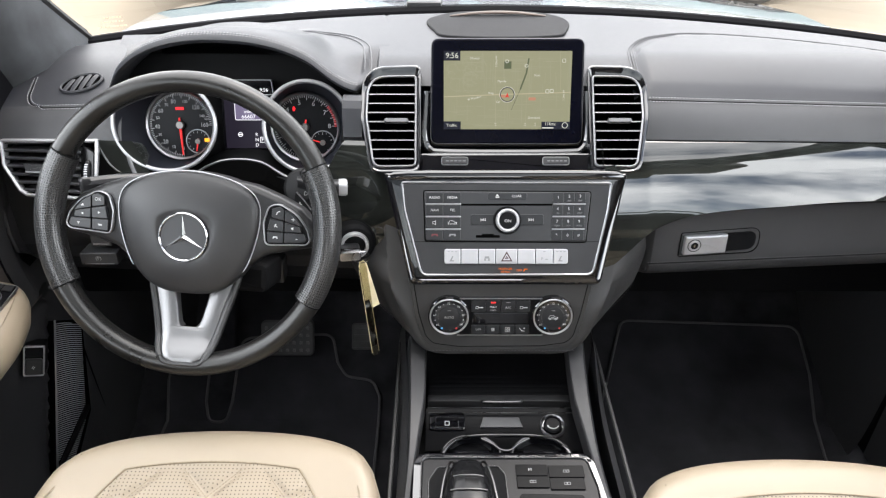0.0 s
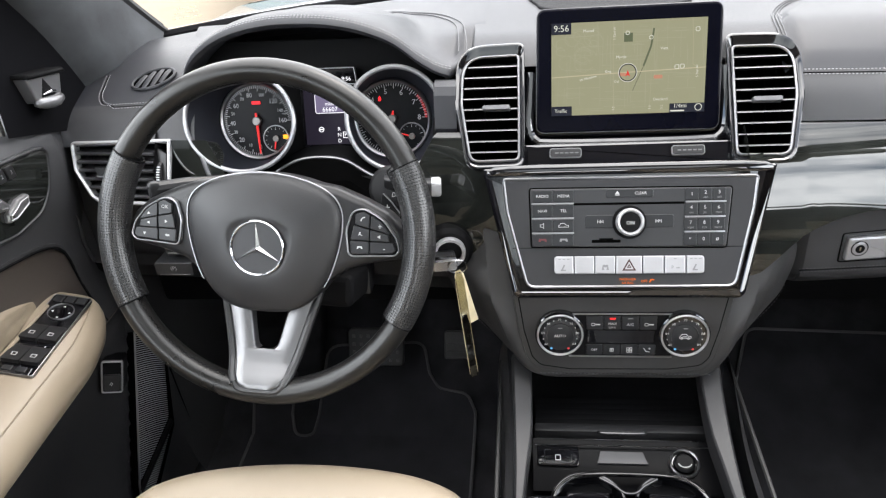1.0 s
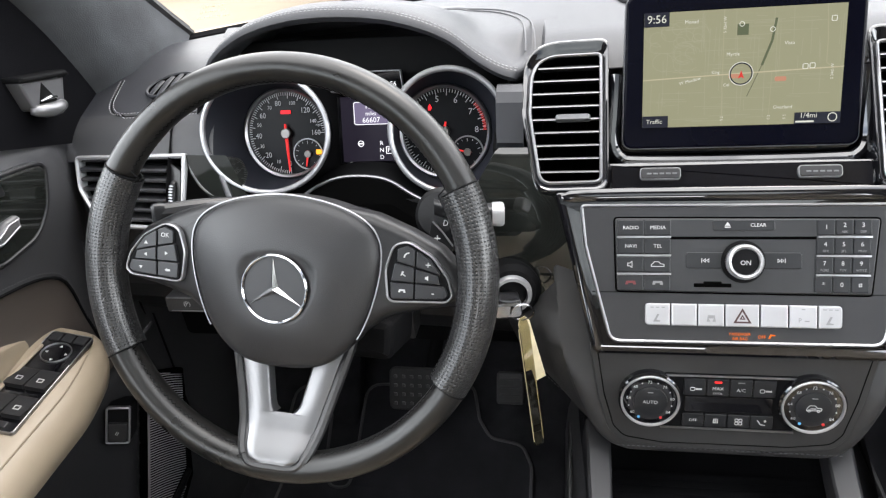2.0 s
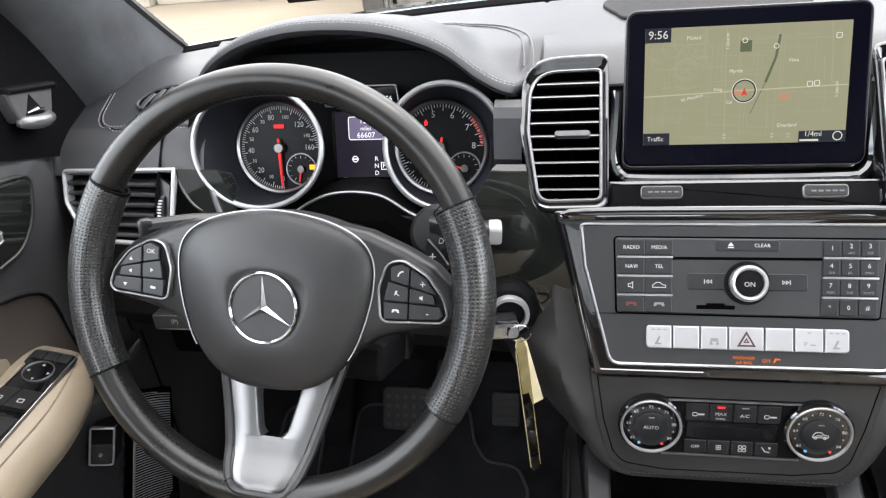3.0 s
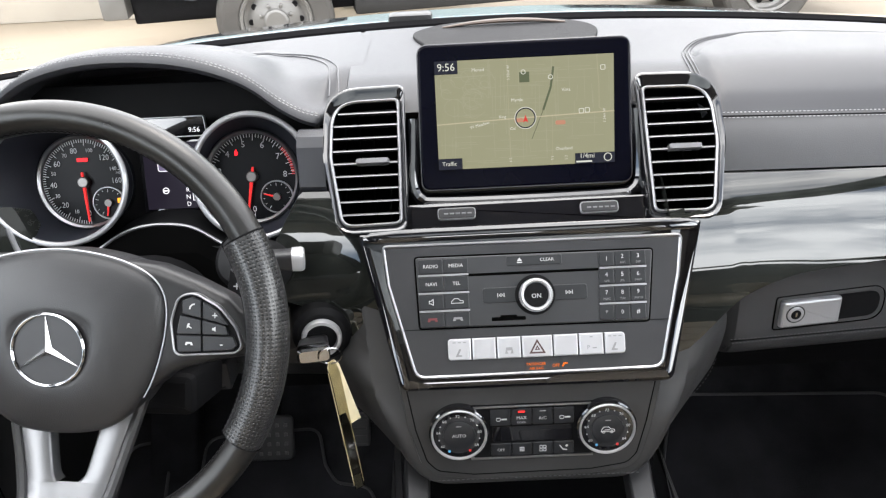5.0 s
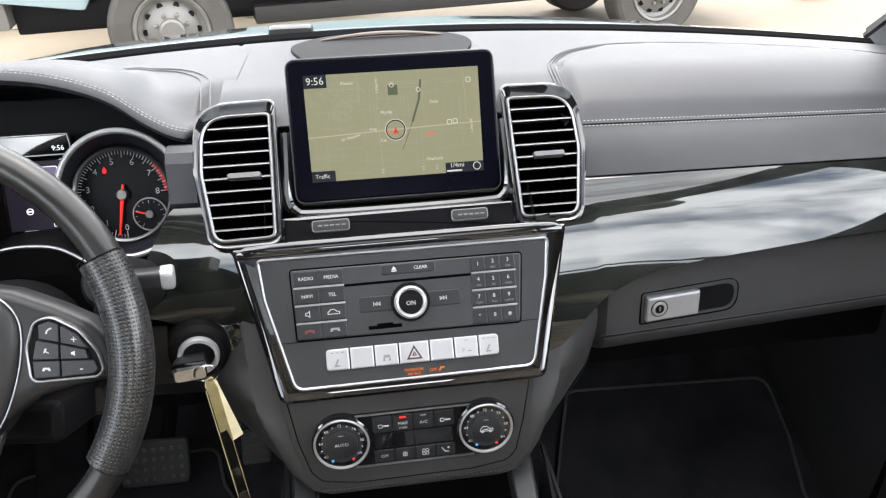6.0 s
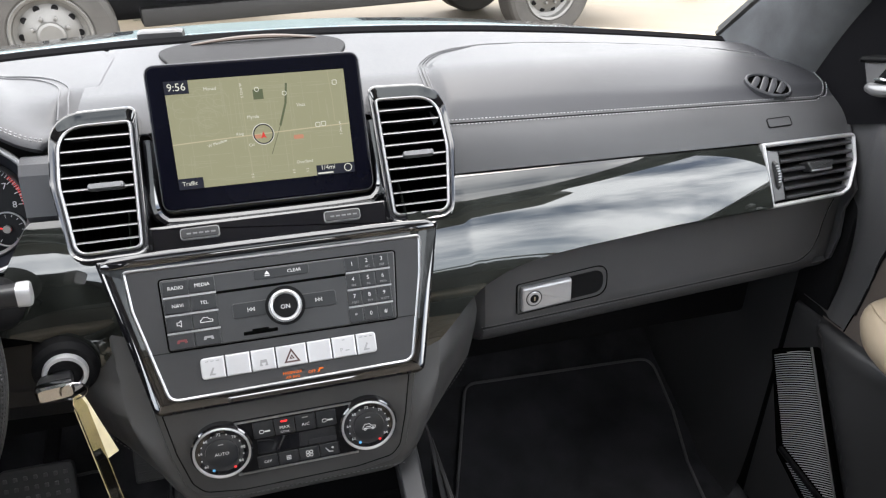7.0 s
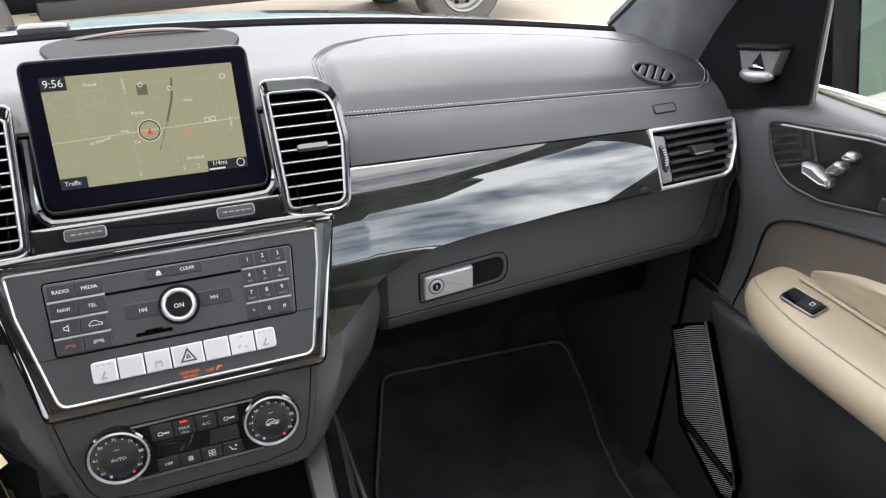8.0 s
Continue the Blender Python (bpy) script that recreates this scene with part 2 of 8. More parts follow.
def curve3(pts, n=12, closed=False):
    """Points of a smooth curve through points in space (Catmull-Rom)."""
    p = [Vector(q) for q in pts]
    out, m = [], len(p)
    for i in range(m if closed else m - 1):
        g = lambda k: p[k % m] if closed else p[max(0, min(m - 1, k))]
        a, b, c, d = g(i - 1), g(i), g(i + 1), g(i + 2)
        for k in range(n):
            s = k / n
            out.append(0.5 * (2 * b + (c - a) * s + (2 * a - 5 * b + 4 * c - d) * s * s + (3 * b - a - 3 * c + d) * s ** 3))
    if not closed:
        out.append(p[-1])
    return out


def curve2(pts, n=8, closed=True):
    return [(q.x, q.y) for q in curve3([(x, y, 0) for x, y in pts], n, closed)]


def stitches(bm, pts, pitch=0.0045, length=0.003, r=0.0005, lift=None):
    """Single thread stitches along a line of points."""
    pts = [Vector(p) for p in pts]
    acc, nxt = 0.0, pitch / 2
    for a, b in zip(pts, pts[1:]):
        d = b - a
        if d.length < 1e-7:
            continue
        u = d.normalized()
        while nxt <= acc + d.length:
            c = a + u * (nxt - acc)
            s = u.cross(Vector((0, -0.6, 0.8))).normalized()
            t = s.cross(u)
            ends = []
            for k, w in ((-0.5, 0.35), (0.0, 1.0), (0.5, 0.35)):
                q = c + u * (k * length)
                ends.append([q + s * r * w, q + t * r * w, q - s * r * w, q - t * r * w])
            stack(bm, ends)
            nxt += pitch
        acc += d.length
    return bm


def lettering(text, size, mat, parent, u, v, n=0.0006, align="CENTER", turn=0.0, m=None, squeeze=1.0, name="lettering"):
    """Flat writing on a face: centred on (u, v), n above the face."""
    cu = bpy.data.curves.new("writing", "FONT")
    cu.body, cu.size, cu.align_x, cu.align_y = text, size, align, "CENTER"
    cu.resolution_u = 2
    tmp = bpy.data.objects.new("writing", cu)
    me = bpy.data.meshes.new_from_object(tmp)
    bpy.data.objects.remove(tmp)
    bpy.data.curves.remove(cu)
    me.materials.clear()
    me.materials.append(mat)
    ob = new(name, me)
    ob.parent = parent
    ob.matrix_basis = (m or Matrix()) @ pose(u, v, n, 0, 0, turn) @ Matrix.Diagonal((squeeze, 1, 1, 1))
    return ob


X0 = 0.003

# ---- the car's dashboard ----


def fascia_y(x, z):
    """The face of the dashboard's trim: it leans back, and recedes to the sides."""
    return 0.931 + 0.577 * (z - 1.08) + 0.07 * (abs(x - X0) - 0.2)


def seam_yz(x):
    k = max(0.0, abs(x - X0) - 0.2)
    return 0.970 + 0.06 * k, 1.128 - 0.05 * k


def screen_base(x):
    """Where the windscreen meets the dashboard."""
    return 1.343 - 0.235 * x * x




def pad_back(x):
    return lerp_table([(0.200, 0.95), (0.206, 1.06), (0.218, 1.10), (0.248, 1.145), (0.300, 1.178), (0.36, 1.184), (0.45, 1.176), (0.58, 1.150), (0.70, 1.105), (0.80, 1.06)], x)


def top_z(x, y):
    """Height of the dashboard's upper face."""
    ys, zs = seam_yz(x)
    k = ease((y - ys) / 0.11) if y > ys else 0.0
    s = max(0.0, min(1.0, (y - ys) / (0.10 + 0.15 * max(0.0, abs(x) - 0.4))))
    z = zs + (1.161 - 0.05 * x * x - zs) * math.sin(s * math.pi / 2)
    # the padded cover in front of the passenger stands a little proud
    if x > 0.196:
        d = min((x - 0.200) * 1.0, pad_back(x) - y, y - ys)
        z += 0.006 * ease(d / 0.02)
    z -= 0.018 * ease((y - screen_base(x) + 0.05) / 0.06)
    return z


dashboard = thing("dashboard", "black leather dashboard with grey stitching and dark lacquered trim", "dashboard", kind="structure")


def top_rows(xs, y_from):
    rows = []
    for x in xs:
        y0 = y_from(x)
        y1 = screen_base(x) + 0.03
        rows.append([(x, y0 + (y1 - y0) * (i / 46.0), top_z(x, y0 + (y1 - y0) * (i / 46.0))) for i in range(47)])
    return rows


def front_edge(x):
    if -0.577 < x < -0.187:
        return 1.13
    if -0.187 <= x < 0.195:
        return 0.99
    return seam_yz(x)[0]


bm = B()
xs = [-0.79 + 0.01 * i for i in range(22)]
sheet(bm, top_rows(xs, front_edge))
part("side_pad", bm, PAD, dashboard, "dark leather dashboard end beside the door")
bm = B()
sheet(bm, top_rows([-0.576 + 0.01 * i for i in range(39)] + [-0.188], front_edge))
part("rear_pad", bm, PAD, dashboard)
bm = B()
sheet(bm, top_rows([-0.188 + 0.0085 * i for i in range(46)], front_edge))
part("centre_pad", bm, PAD, dashboard)
bm = B()
rows = top_rows([0.190, 0.1945, 0.199, 0.203, 0.207, 0.211, 0.216, 0.22] + [0.23 + 0.01 * i for i in range(58)], lambda x: seam_yz(x)[0])
rows[0] = [(x, y, z - 0.004) for x, y, z in rows[0]]
sheet(bm, rows)
part("passenger_pad", bm, PAD, dashboard, "padded black leather airbag cover with double stitching")


# the leather band between the seam and the trim
def band_rows(xs):
    rows = []
    for x in xs:
        ys, zs = seam_yz(x)
        zt = 1.08 - 0.035 * max(0.0, abs(x - X0) - 0.2)
        yt = fascia_y(x, zt) + 0.001
        row = [(x, ys + 0.004, zs + 0.0005)]
        for i in range(11):
            s = i / 10.0
            bulge = 0.006 * math.sin(math.pi * s)
            row.append((x, ys + (yt - ys) * s - bulge * 0.75, zs + (zt - zs) * s + bulge * 0.6))
        row.append((x, yt + 0.03, zt - 0.004))
        rows.append(row)
    return rows


bm = B()
sheet(bm, band_rows([0.2045, 0.21] + [0.215 + 0.01 * i for i in range(54)] + [0.752, 0.758]))
part("leather_band", bm, LEATHER, dashboard, "smooth black leather band above the trim")
bm = B()
sheet(bm, band_rows([-0.752, -0.745] + [-0.74 + 0.01 * i for i in range(20)]))
part("leather_band", bm, LEATHER, dashboard)
# same leather in the darker dash top colour, which stands in for shade
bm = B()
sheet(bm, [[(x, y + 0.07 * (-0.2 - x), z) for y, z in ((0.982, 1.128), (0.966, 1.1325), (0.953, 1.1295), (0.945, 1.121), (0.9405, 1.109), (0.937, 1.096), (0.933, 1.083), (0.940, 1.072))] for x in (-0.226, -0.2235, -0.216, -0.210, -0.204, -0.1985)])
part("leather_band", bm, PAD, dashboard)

# end caps beside the doors
for sx in (-1, 1):
    bm = B()
    rows = []
    for k in range(9):
        a = k / 8 * math.pi / 2
        dx = 0.012 * math.sin(a) + 0.0
        off = 0.012 * (1 - math.cos(a))
        x = (0.752 if sx > 0 else -0.748) + sx * dx
        row = []
        for y, z in ((1.16, 1.10), (1.08, 1.118), (1.03, 1.113), (0.997, 1.0985), (0.972, 1.08), (0.964, 1.062), (0.945, 1.03), (0.925, 0.995), (0.935, 0.96), (0.93, 0.92), (0.935, 0.885), (0.99, 0.845), (1.10, 0.80)):
            c = Vector((y - 1.10, z - 0.99))
            c = c.normalized() * (c.length - off)
            row.append((x, 1.10 + c.x, 0.99 + c.y))
        rows.append(row)
    sheet(bm, rows)
    bm.faces.new([v for v in bm.verts][-13:])
    part("end_cap", bm, LEATHER, dashboard)

# seams and their thread
def corner_line(off, side=1):
    """Seam thread along the pad's front edge and round its outer corner."""
    end = 0.724 if side > 0 else 0.678
    pts = []
    for k in range(110):
        x = 0.205 + k * 0.005
        if x > end or (side < 0 and x < 0.575):
            continue
        ys, zs = seam_yz(side * x)
        dy = off - 0.006
        pts.append((side * x, ys + dy, zs + (dy * 0.75 if dy < 0 else 0.0) + 0.0016))
    x, y, z = pts[-1]
    x = abs(x)
    for k in range(1, 13):
        a = k / 12 * math.pi / 2
        xx, yy = side * (x + (0.034 - off) * math.sin(a)), y + (0.040 - off) * (1 - math.cos(a))
        pts.append((xx, yy, max(z, top_z(xx, yy) + 0.0014)))
    for k in range(1, 5):
        xx, yy = pts[-1][0] + side * 0.001, pts[-1][1] + 0.008
        pts.append((xx, yy, top_z(xx, yy) + 0.0014))
    return pts


def groove(pts, r, mat, name="seam", label=""):
    bm = B()
    rod(bm, pts, r, 6)
    return part(name, bm, mat, dashboard, label)


for side in (1, -1):
    for off in (0.0, 0.0052):
        bm = B()
        stitches(bm, corner_line(off, side), r=0.00055)
        part("stitching", bm, THREAD, dashboard, "light grey double stitching", kind="stuff")
    groove([(x, y, z - 0.0012) for x, y, z in corner_line(0.0026, side)], 0.0009, DARK)


def pad_outline(off):
    pts = []
    for p in curve3([(0.200 - off, 0.985, 0), (0.202 - off, 1.06, 0), (0.214 - off, 1.105, 0), (0.246 - off * 0.7, 1.15 + off * 0.7, 0), (0.300, 1.178 + off, 0), (0.36, 1.184 + off, 0), (0.45, 1.176 + off, 0), (0.58, 1.150 + off, 0), (0.70, 1.108 + off, 0)], 10):
        pts.append((p.x, p.y, top_z(p.x, p.y) + 0.0008))
    return pts


for off in (-0.002, 0.006):
    groove(pad_outline(off), 0.0006, DKTHREAD, "stitching", "dark grey pad stitching")
groove(pad_outline(0.002), 0.0008, LEATHER)
# ---- instrument hood ----
ARCH = [(-0.579, 1.102), (-0.562, 1.142), (-0.540, 1.170), (-0.500, 1.194), (-0.445, 1.207), (-0.385, 1.208), (-0.330, 1.200), (-0.280, 1.181), (-0.245, 1.156), (-0.218, 1.142), (-0.188, 1.137), (-0.168, 1.133)]
arch = [(p.x, p.y) for p in curve3([(x, z, 0) for x, z in ARCH], 6)]


def hood_z(x, y):
    """Height of the leather behind the instrument hood's front edge."""
    z = lerp_table(arch, x)
    s = max(0.0, min(1.0, (y - 0.996 + 0.012 * ease((x + 0.30) / 0.1)) / 0.22))
    base = top_z(x, y) + 0.0005
    fade = ease((-0.188 - x) / 0.05)
    s = min(1.0, s * (1 + 1.5 * ease((x + 0.30) / 0.10)))
    return base + (z + fade * (0.004 + 0.004 * math.sin(min(1, s * 3) * math.pi / 2)) - base) * (1 - ease(s * 1.02 - 0.02))


bm = B()
rows = []
for x, z in arch:
    yf = 0.986 - 0.012 * ease((x + 0.30) / 0.1) + 0.036 * ease((x + 0.206) / 0.01)
    inner = [(x * 0.985 - 0.006, 1.16, z - 0.026), (x * 0.99 - 0.004, 1.06, z - 0.018), (x, yf + 0.012, z - 0.011), (x, yf + 0.003, z - 0.008), (x, yf, z - 0.003), (x, yf + 0.003, z + 0.0015), (x, yf + 0.010, z + 0.004)]
    outer = []
    for i in range(1, 13):
        s = i / 12.0
        y = yf + 0.010 + s * 0.22
        base = top_z(max(-0.75, x), y) + 0.0005
        s = min(1.0, s * (1 + 1.5 * ease((x + 0.30) / 0.10)))
        swell = z + ease((-0.188 - x) / 0.05) * (0.004 + 0.004 * math.sin(min(1, s * 3) * math.pi / 2))
        if x < -0.53:
            outer.append((x - 0.05 * s * ease((-0.53 - x) / 0.05), y, base + (swell - base) * (1 - ease(s))))
        else:
            outer.append((x, y, base + (swell - base) * (1 - ease(s * 1.02 - 0.02))))
    rows.append(inner + outer)
sheet(bm, rows)
back = [(x, y, z) for x, y, z in (row[0] for row in rows)]
vs = sheet(bm, [back, [(x, y + 0.004, min(z - 0.01, 1.0)) for x, y, z in back]])
part("instrument_hood", bm, PAD, dashboard, "black leather instrument hood with light stitching", sharp=60)
bm = B()
for dy in (0.006, 0.010):
    stitches(bm, [(x, (0.986 - 0.012 * ease((x + 0.30) / 0.1)) + dy, z + 0.0046 - (0.0012 if dy < 0.008 else 0)) for x, z in arch if -0.575 < x < -0.203], r=0.00045)
part("stitching", bm, THREAD, dashboard, kind="stuff")

for off in (0.0, 0.010):
    pts = []
    for p in curve3([(-0.190 - off, 1.03, 0), (-0.192 - off, 1.06, 0), (-0.203 - off, 1.118, 0), (-0.236 - off, 1.165 - off * 0.4, 0), (-0.29, 1.19 - off, 0), (-0.34, 1.196 - off, 0)], 10):
        pts.append((p.x, p.y, hood_z(p.x, p.y) + 0.0006))
    groove(pts, 0.0008, DKTHREAD, "stitching")


PV = 41.0
C_V = plane((X0, 0.938, 1.105), PV)
VENT_X = 0.1555


def mirror(poly):
    return [(-x, y) for x, y in poly][::-1]


def vent_outlines(side):
    """Edge of the middle vent's pod, of its silver surround and of its opening."""
    way = 1 if side > 0 else -1
    shape = lambda pts, radii: rnd(mm(pts if side > 0 else mirror(pts)), [r * MM for r in radii][::way], 8)
    pod = shape([(-37.5, -74), (33, -75), (48, 6), (45.5, 81), (-38, 83)], (13, 21, 70, 42, 10))
    rim = shape([(-31.5, -66), (29.5, -67), (41, 6), (39, 67), (-32, 68)], (9, 15, 60, 31, 7))
    hole = shape([(-28.3, -62.8), (27, -63.8), (37.8, 6), (35.8, 63.8), (-28.8, 64.8)], (7, 12.5, 57, 28, 5))
    return pod, rim, hole


def inside(poly, x, y):
    hit = False
    for (ax, ay), (bx, by) in zip(poly, poly[1:] + poly[:1]):
        if (ay > y) != (by > y) and x < ax + (bx - ax) * (y - ay) / (by - ay):
            hit = not hit
    return hit


# ---- lacquered trim ----
TRIM_INNER = [(-200, 4.0), (-140, 12.0), (-115, 17.0), (-105, 19.5), (-85, 24.0), (-60, 29.0), (-40, 36.0), (-25, 46.0), (-12, 54.0), (0, 60.0), (10, 64.0)]
TRIM_OUTER = [(-110, 27.5), (-80, 30.0), (-58, 33.5), (-45, 38.0), (-30, 44.0), (-17, 50.0), (0, 58.0)]


def trim_facing(u, v):
    """Degrees by which the trim's face looks upwards."""
    s = ease(u / 0.36)
    return smooth_table(TRIM_INNER, v) * (1 - s) + smooth_table(TRIM_OUTER, v) * s


def trim_top(u):
    return -0.001 - 0.0404 * max(0.0, u)


def trim_n(u, v, low=0.0):
    """The trim is rounded from top to bottom, more so beside the centre stack, where it also swings towards the cabin."""
    top = trim_top(u) / MM
    n, k = 0.0, 12
    for i in range(k):
        w = top + (v / MM - top) * (i + 0.5) / k
        n += (top - v / MM) / k * math.tan(radians(trim_facing(u, w - low) - 30.0))
    return n * MM + 0.4 * max(0.0, 0.09 - u) ** 2


def strip(us, vbot, vtop, side=1, thick=0.02):
    """The rounded strip over a face: columns from the lower to the upper edge."""
    bm = B()
    rows = []
    low = 25.0 if side < 0 else 0.0
    for u in us:
        a, b = vbot(u), vtop(u)
        row = [(u, a, trim_n(side * u, a, low) - thick), (u, a, trim_n(side * u, a, low) - 0.0012)]
        for i in range(33):
            v = a + 0.0008 + (b - a - 0.0016) * i / 32.0
            row.append((u, v, trim_n(side * u, v, low)))
        row += [(u, b, trim_n(side * u, b, low) - 0.0012), (u, b, trim_n(side * u, b, low) - thick)]
        rows.append(row)
    sheet(bm, rows)
    for row in (rows[0], rows[-1]):
        bm.faces.new([bm.verts.new(p) for p in row])
    return bm


def clear_vent(bm, side, m):
    """Cut away what would stand inside the centre vent's duct."""
    rim = vent_outlines(side)[1]
    to_vent = (C_V @ pose(side * VENT_X, 0, 0)).inverted() @ m
    gone = []
    for f in bm.faces:
        c = to_vent @ f.calc_center_median()
        if inside(rim, c.x, c.y):
            gone.append(f)
    bmesh.ops.delete(bm, geom=gone, context="FACES")


TRIMBOT = [(-66, -194), (-62, -190), (-30, -162), (2, -133), (32, -119), (68, -110), (120, -105), (194, -102), (272, -99), (404, -99)]
F_R, F_L = plane((0.2 + X0, 0.931, 1.08), 30, 4), plane((-0.2 + X0, 0.931, 1.08), 30, -4)
us = [-0.066 + 0.004 * i for i in range(20)] + [0.014 + 0.01 * i for i in range(40)]
bm = strip(us, lambda u: smooth_table(TRIMBOT, u / MM) * MM, trim_top)
clear_vent(bm, 1, F_R)
part("trim_panel", bm, TRIM, dashboard, "dark glossy lacquered wood trim", sharp=40, m=F_R)
us = [-(-0.066 + 0.004 * i) for i in range(40)][::-1]
bm = strip(us, lambda u: smooth_table(TRIMBOT, -u / MM) * MM, lambda u: -0.001 - 1.9 * max(0, -u - 0.028), -1)
clear_vent(bm, -1, F_L)
part("trim_panel", bm, TRIM, dashboard, "dark glossy lacquered wood trim beside the wheel", sharp=40, m=F_L)
us = [-0.388 + 0.004 * i for i in range(24)]
bm = B()
rows = [[(u, v, 0.003 - 0.24 * (-0.012 - v)) for v in [-0.100 + k / 12 * (0.088 - 2.2 * max(0.0, u + 0.334)) for k in range(13)]] for u in us]
rows = [[(r[0][0], r[0][1], r[0][2] - 0.02)] + r + [(r[-1][0], r[-1][1], r[-1][2] - 0.03)] for r in rows]
sheet(bm, rows)
part("trim_panel", bm, TRIM, dashboard, "small lacquered trim panel beside the vent", sharp=40, m=F_L)
bm = B()
rod(bm, curve3([(-0.343, -0.034, -0.001), (-0.338, -0.052, -0.005), (-0.329, -0.076, -0.011), (-0.318, -0.099, -0.016)], 6), 0.0030, 8)
part("trim_strip", bm, SATIN, dashboard, "thin satin silver strip", m=F_L)

# ---- lower panels ----
def lower_y(x, z):
    """Glove box and knee panel face."""
    return smooth_table([(0.826, 1.10), (0.829, 1.04), (0.833, 1.0), (0.839, 0.968), (0.847, 0.944), (0.857, 0.925), (0.870, 0.911), (0.885, 0.9035), (0.90, 0.9015), (0.92, 0.903), (0.96, 0.905), (0.99, 0.902), (1.0, 0.902)], z) + 0.075 * (abs(x - X0) - 0.3)


bm = B()
rows = []
for i in range(60):
    x = 0.228 + i * 0.009
    rows.append([(x, lower_y(x, 0.826 + 0.0026 * k) + (0.012 if k > 20 else 0.004), 0.826 + 0.0026 * k) for k in range(61)])
sheet(bm, rows)
part("lower_panel", bm, LEATHER, dashboard)
bm = B()
rows = []
for i in range(62):
    x = -0.15 - i * 0.01
    rows.append([(x, lower_y(x, max(0.88, 0.80 + 0.004 * k)) + 0.03 + 0.9 * max(0.0, 0.86 - (0.80 + 0.004 * k)), 0.80 + 0.004 * k) for k in range(56)])
sheet(bm, rows)
part("knee_panel", bm, SOFT, dashboard, "soft black knee panel under the wheel")
# dark sheet added behind the panels so the gaps between them stay dark
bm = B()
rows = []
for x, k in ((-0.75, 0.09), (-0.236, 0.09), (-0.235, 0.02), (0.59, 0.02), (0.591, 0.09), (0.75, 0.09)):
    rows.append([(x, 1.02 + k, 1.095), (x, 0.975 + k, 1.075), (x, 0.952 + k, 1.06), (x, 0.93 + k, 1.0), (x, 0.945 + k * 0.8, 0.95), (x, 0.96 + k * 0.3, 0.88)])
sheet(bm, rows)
part("gap_backing", bm, DARK, dashboard)
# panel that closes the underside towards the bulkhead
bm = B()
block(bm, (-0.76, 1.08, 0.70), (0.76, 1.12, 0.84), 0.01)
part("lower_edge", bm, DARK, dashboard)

glove = thing("glove_box", "black leather glove box with silver latch, closed", "glove box")
bm = B()
rows = []
for i in range(53):
    x = 0.222 + i * 0.0099
    e = min(1.0, i / 1.5, (52 - i) / 1.5)
    e = math.sin(min(1, max(0, e)) * math.pi / 2)
    row = []
    for k in range(44):
        z = 0.826 + k * 0.00365
        row.append((x, lower_y(x, z) + 0.012 * (1 - e), z))
    rows.append(row)
sheet(bm, rows)
part("lid", bm, LEATHER, glove)
bm = B()
GM = plane((0.3 + X0, 0.9035, 0.925), 5, 4.3)
slab(bm, rnd(mm([(-31, -22), (90, -19), (90, 22), (-31, 17)]), [4 * MM, 18 * MM, 18 * MM, 4 * MM], 8), -0.006, 0.0015, 0.001)
part("latch_frame", bm, LEATHER, glove, m=GM)
bm = B()
hoop(bm, rnd(mm([(-32, -23), (91, -20), (91, 23), (-32, 18)]), [4 * MM, 18 * MM, 18 * MM, 4 * MM], 8), 0.0009, -0.004, 0.0018, 0.0002)
part("latch_groove", bm, VOID, glove, m=GM)
bm = B()
slab(bm, rnd(mm([(34, -16), (85, -14), (85, 17), (34, 15)]), [1 * MM, 15 * MM, 15 * MM, 1 * MM], 8), -0.004, 0.002, 0.0003)
part("latch_recess", bm, DARK, glove, "dark finger recess", m=GM)
bm = B()
slab(bm, rnd(mm([(-27, -18), (39, -16), (39, 15), (-27, 14)]), 3 * MM), -0.004, 0.0075, 0.003)
latch = part("latch", bm, SILVERBTN, glove, "brushed silver latch with key lock", m=GM)
bm = B()
turned(bm, [(0.0104, 0.006), (0.0104, 0.0080), (0.0098, 0.0083), (0.0092, 0.0078)], 28, -0.012, -0.001)
lock = part("lock", bm, HARD, latch, "dark ring round the key lock")
bm = B()
turned(bm, [(0.0090, 0.006), (0.0090, 0.0082), (0.0076, 0.0088)], 24, -0.012, -0.001)
part("lock_face", bm, SILVERBTN, lock)
bm = B()
turned(bm, [(0.0056, 0.0080), (0.0056, 0.0090), (0.0050, 0.0092)], 20, -0.012, -0.001)
part("keyhole", bm, DARK, lock)
bm = B()
slab(bm, mm([(-13.0, -3.6), (-11.0, -3.6), (-11.0, 1.8), (-13.0, 1.8)]), 0.0088, 0.0094)
part("key_slot", bm, CHROME, lock)
bm = B()
gl = [(0.228 + 0.0048 * i) for i in range(100)]
line = [(x, lower_y(x, 0.8885) - 0.0008, 0.8885) for x in gl if x < 0.69]
for k in range(1, 8):
    a = k / 7 * math.pi / 2
    x, z = 0.69 + 0.035 * math.sin(a), 0.8885 + 0.05 * (1 - math.cos(a))
    line.append((x, lower_y(x, z) - 0.0008, z))
for k in range(1, 6):
    x, z = 0.725 + 0.0015 * k, 0.9385 + 0.008 * k
    line.append((x, lower_y(x, z) - 0.0008, z))
stitches(bm, line, r=0.0005)
stitches(bm, [(x - 0.002, y, z + 0.005) for x, y, z in line], r=0.0005)
part("stitching", bm, DKTHREAD, glove, "grey double stitching", kind="stuff")
bm = B()
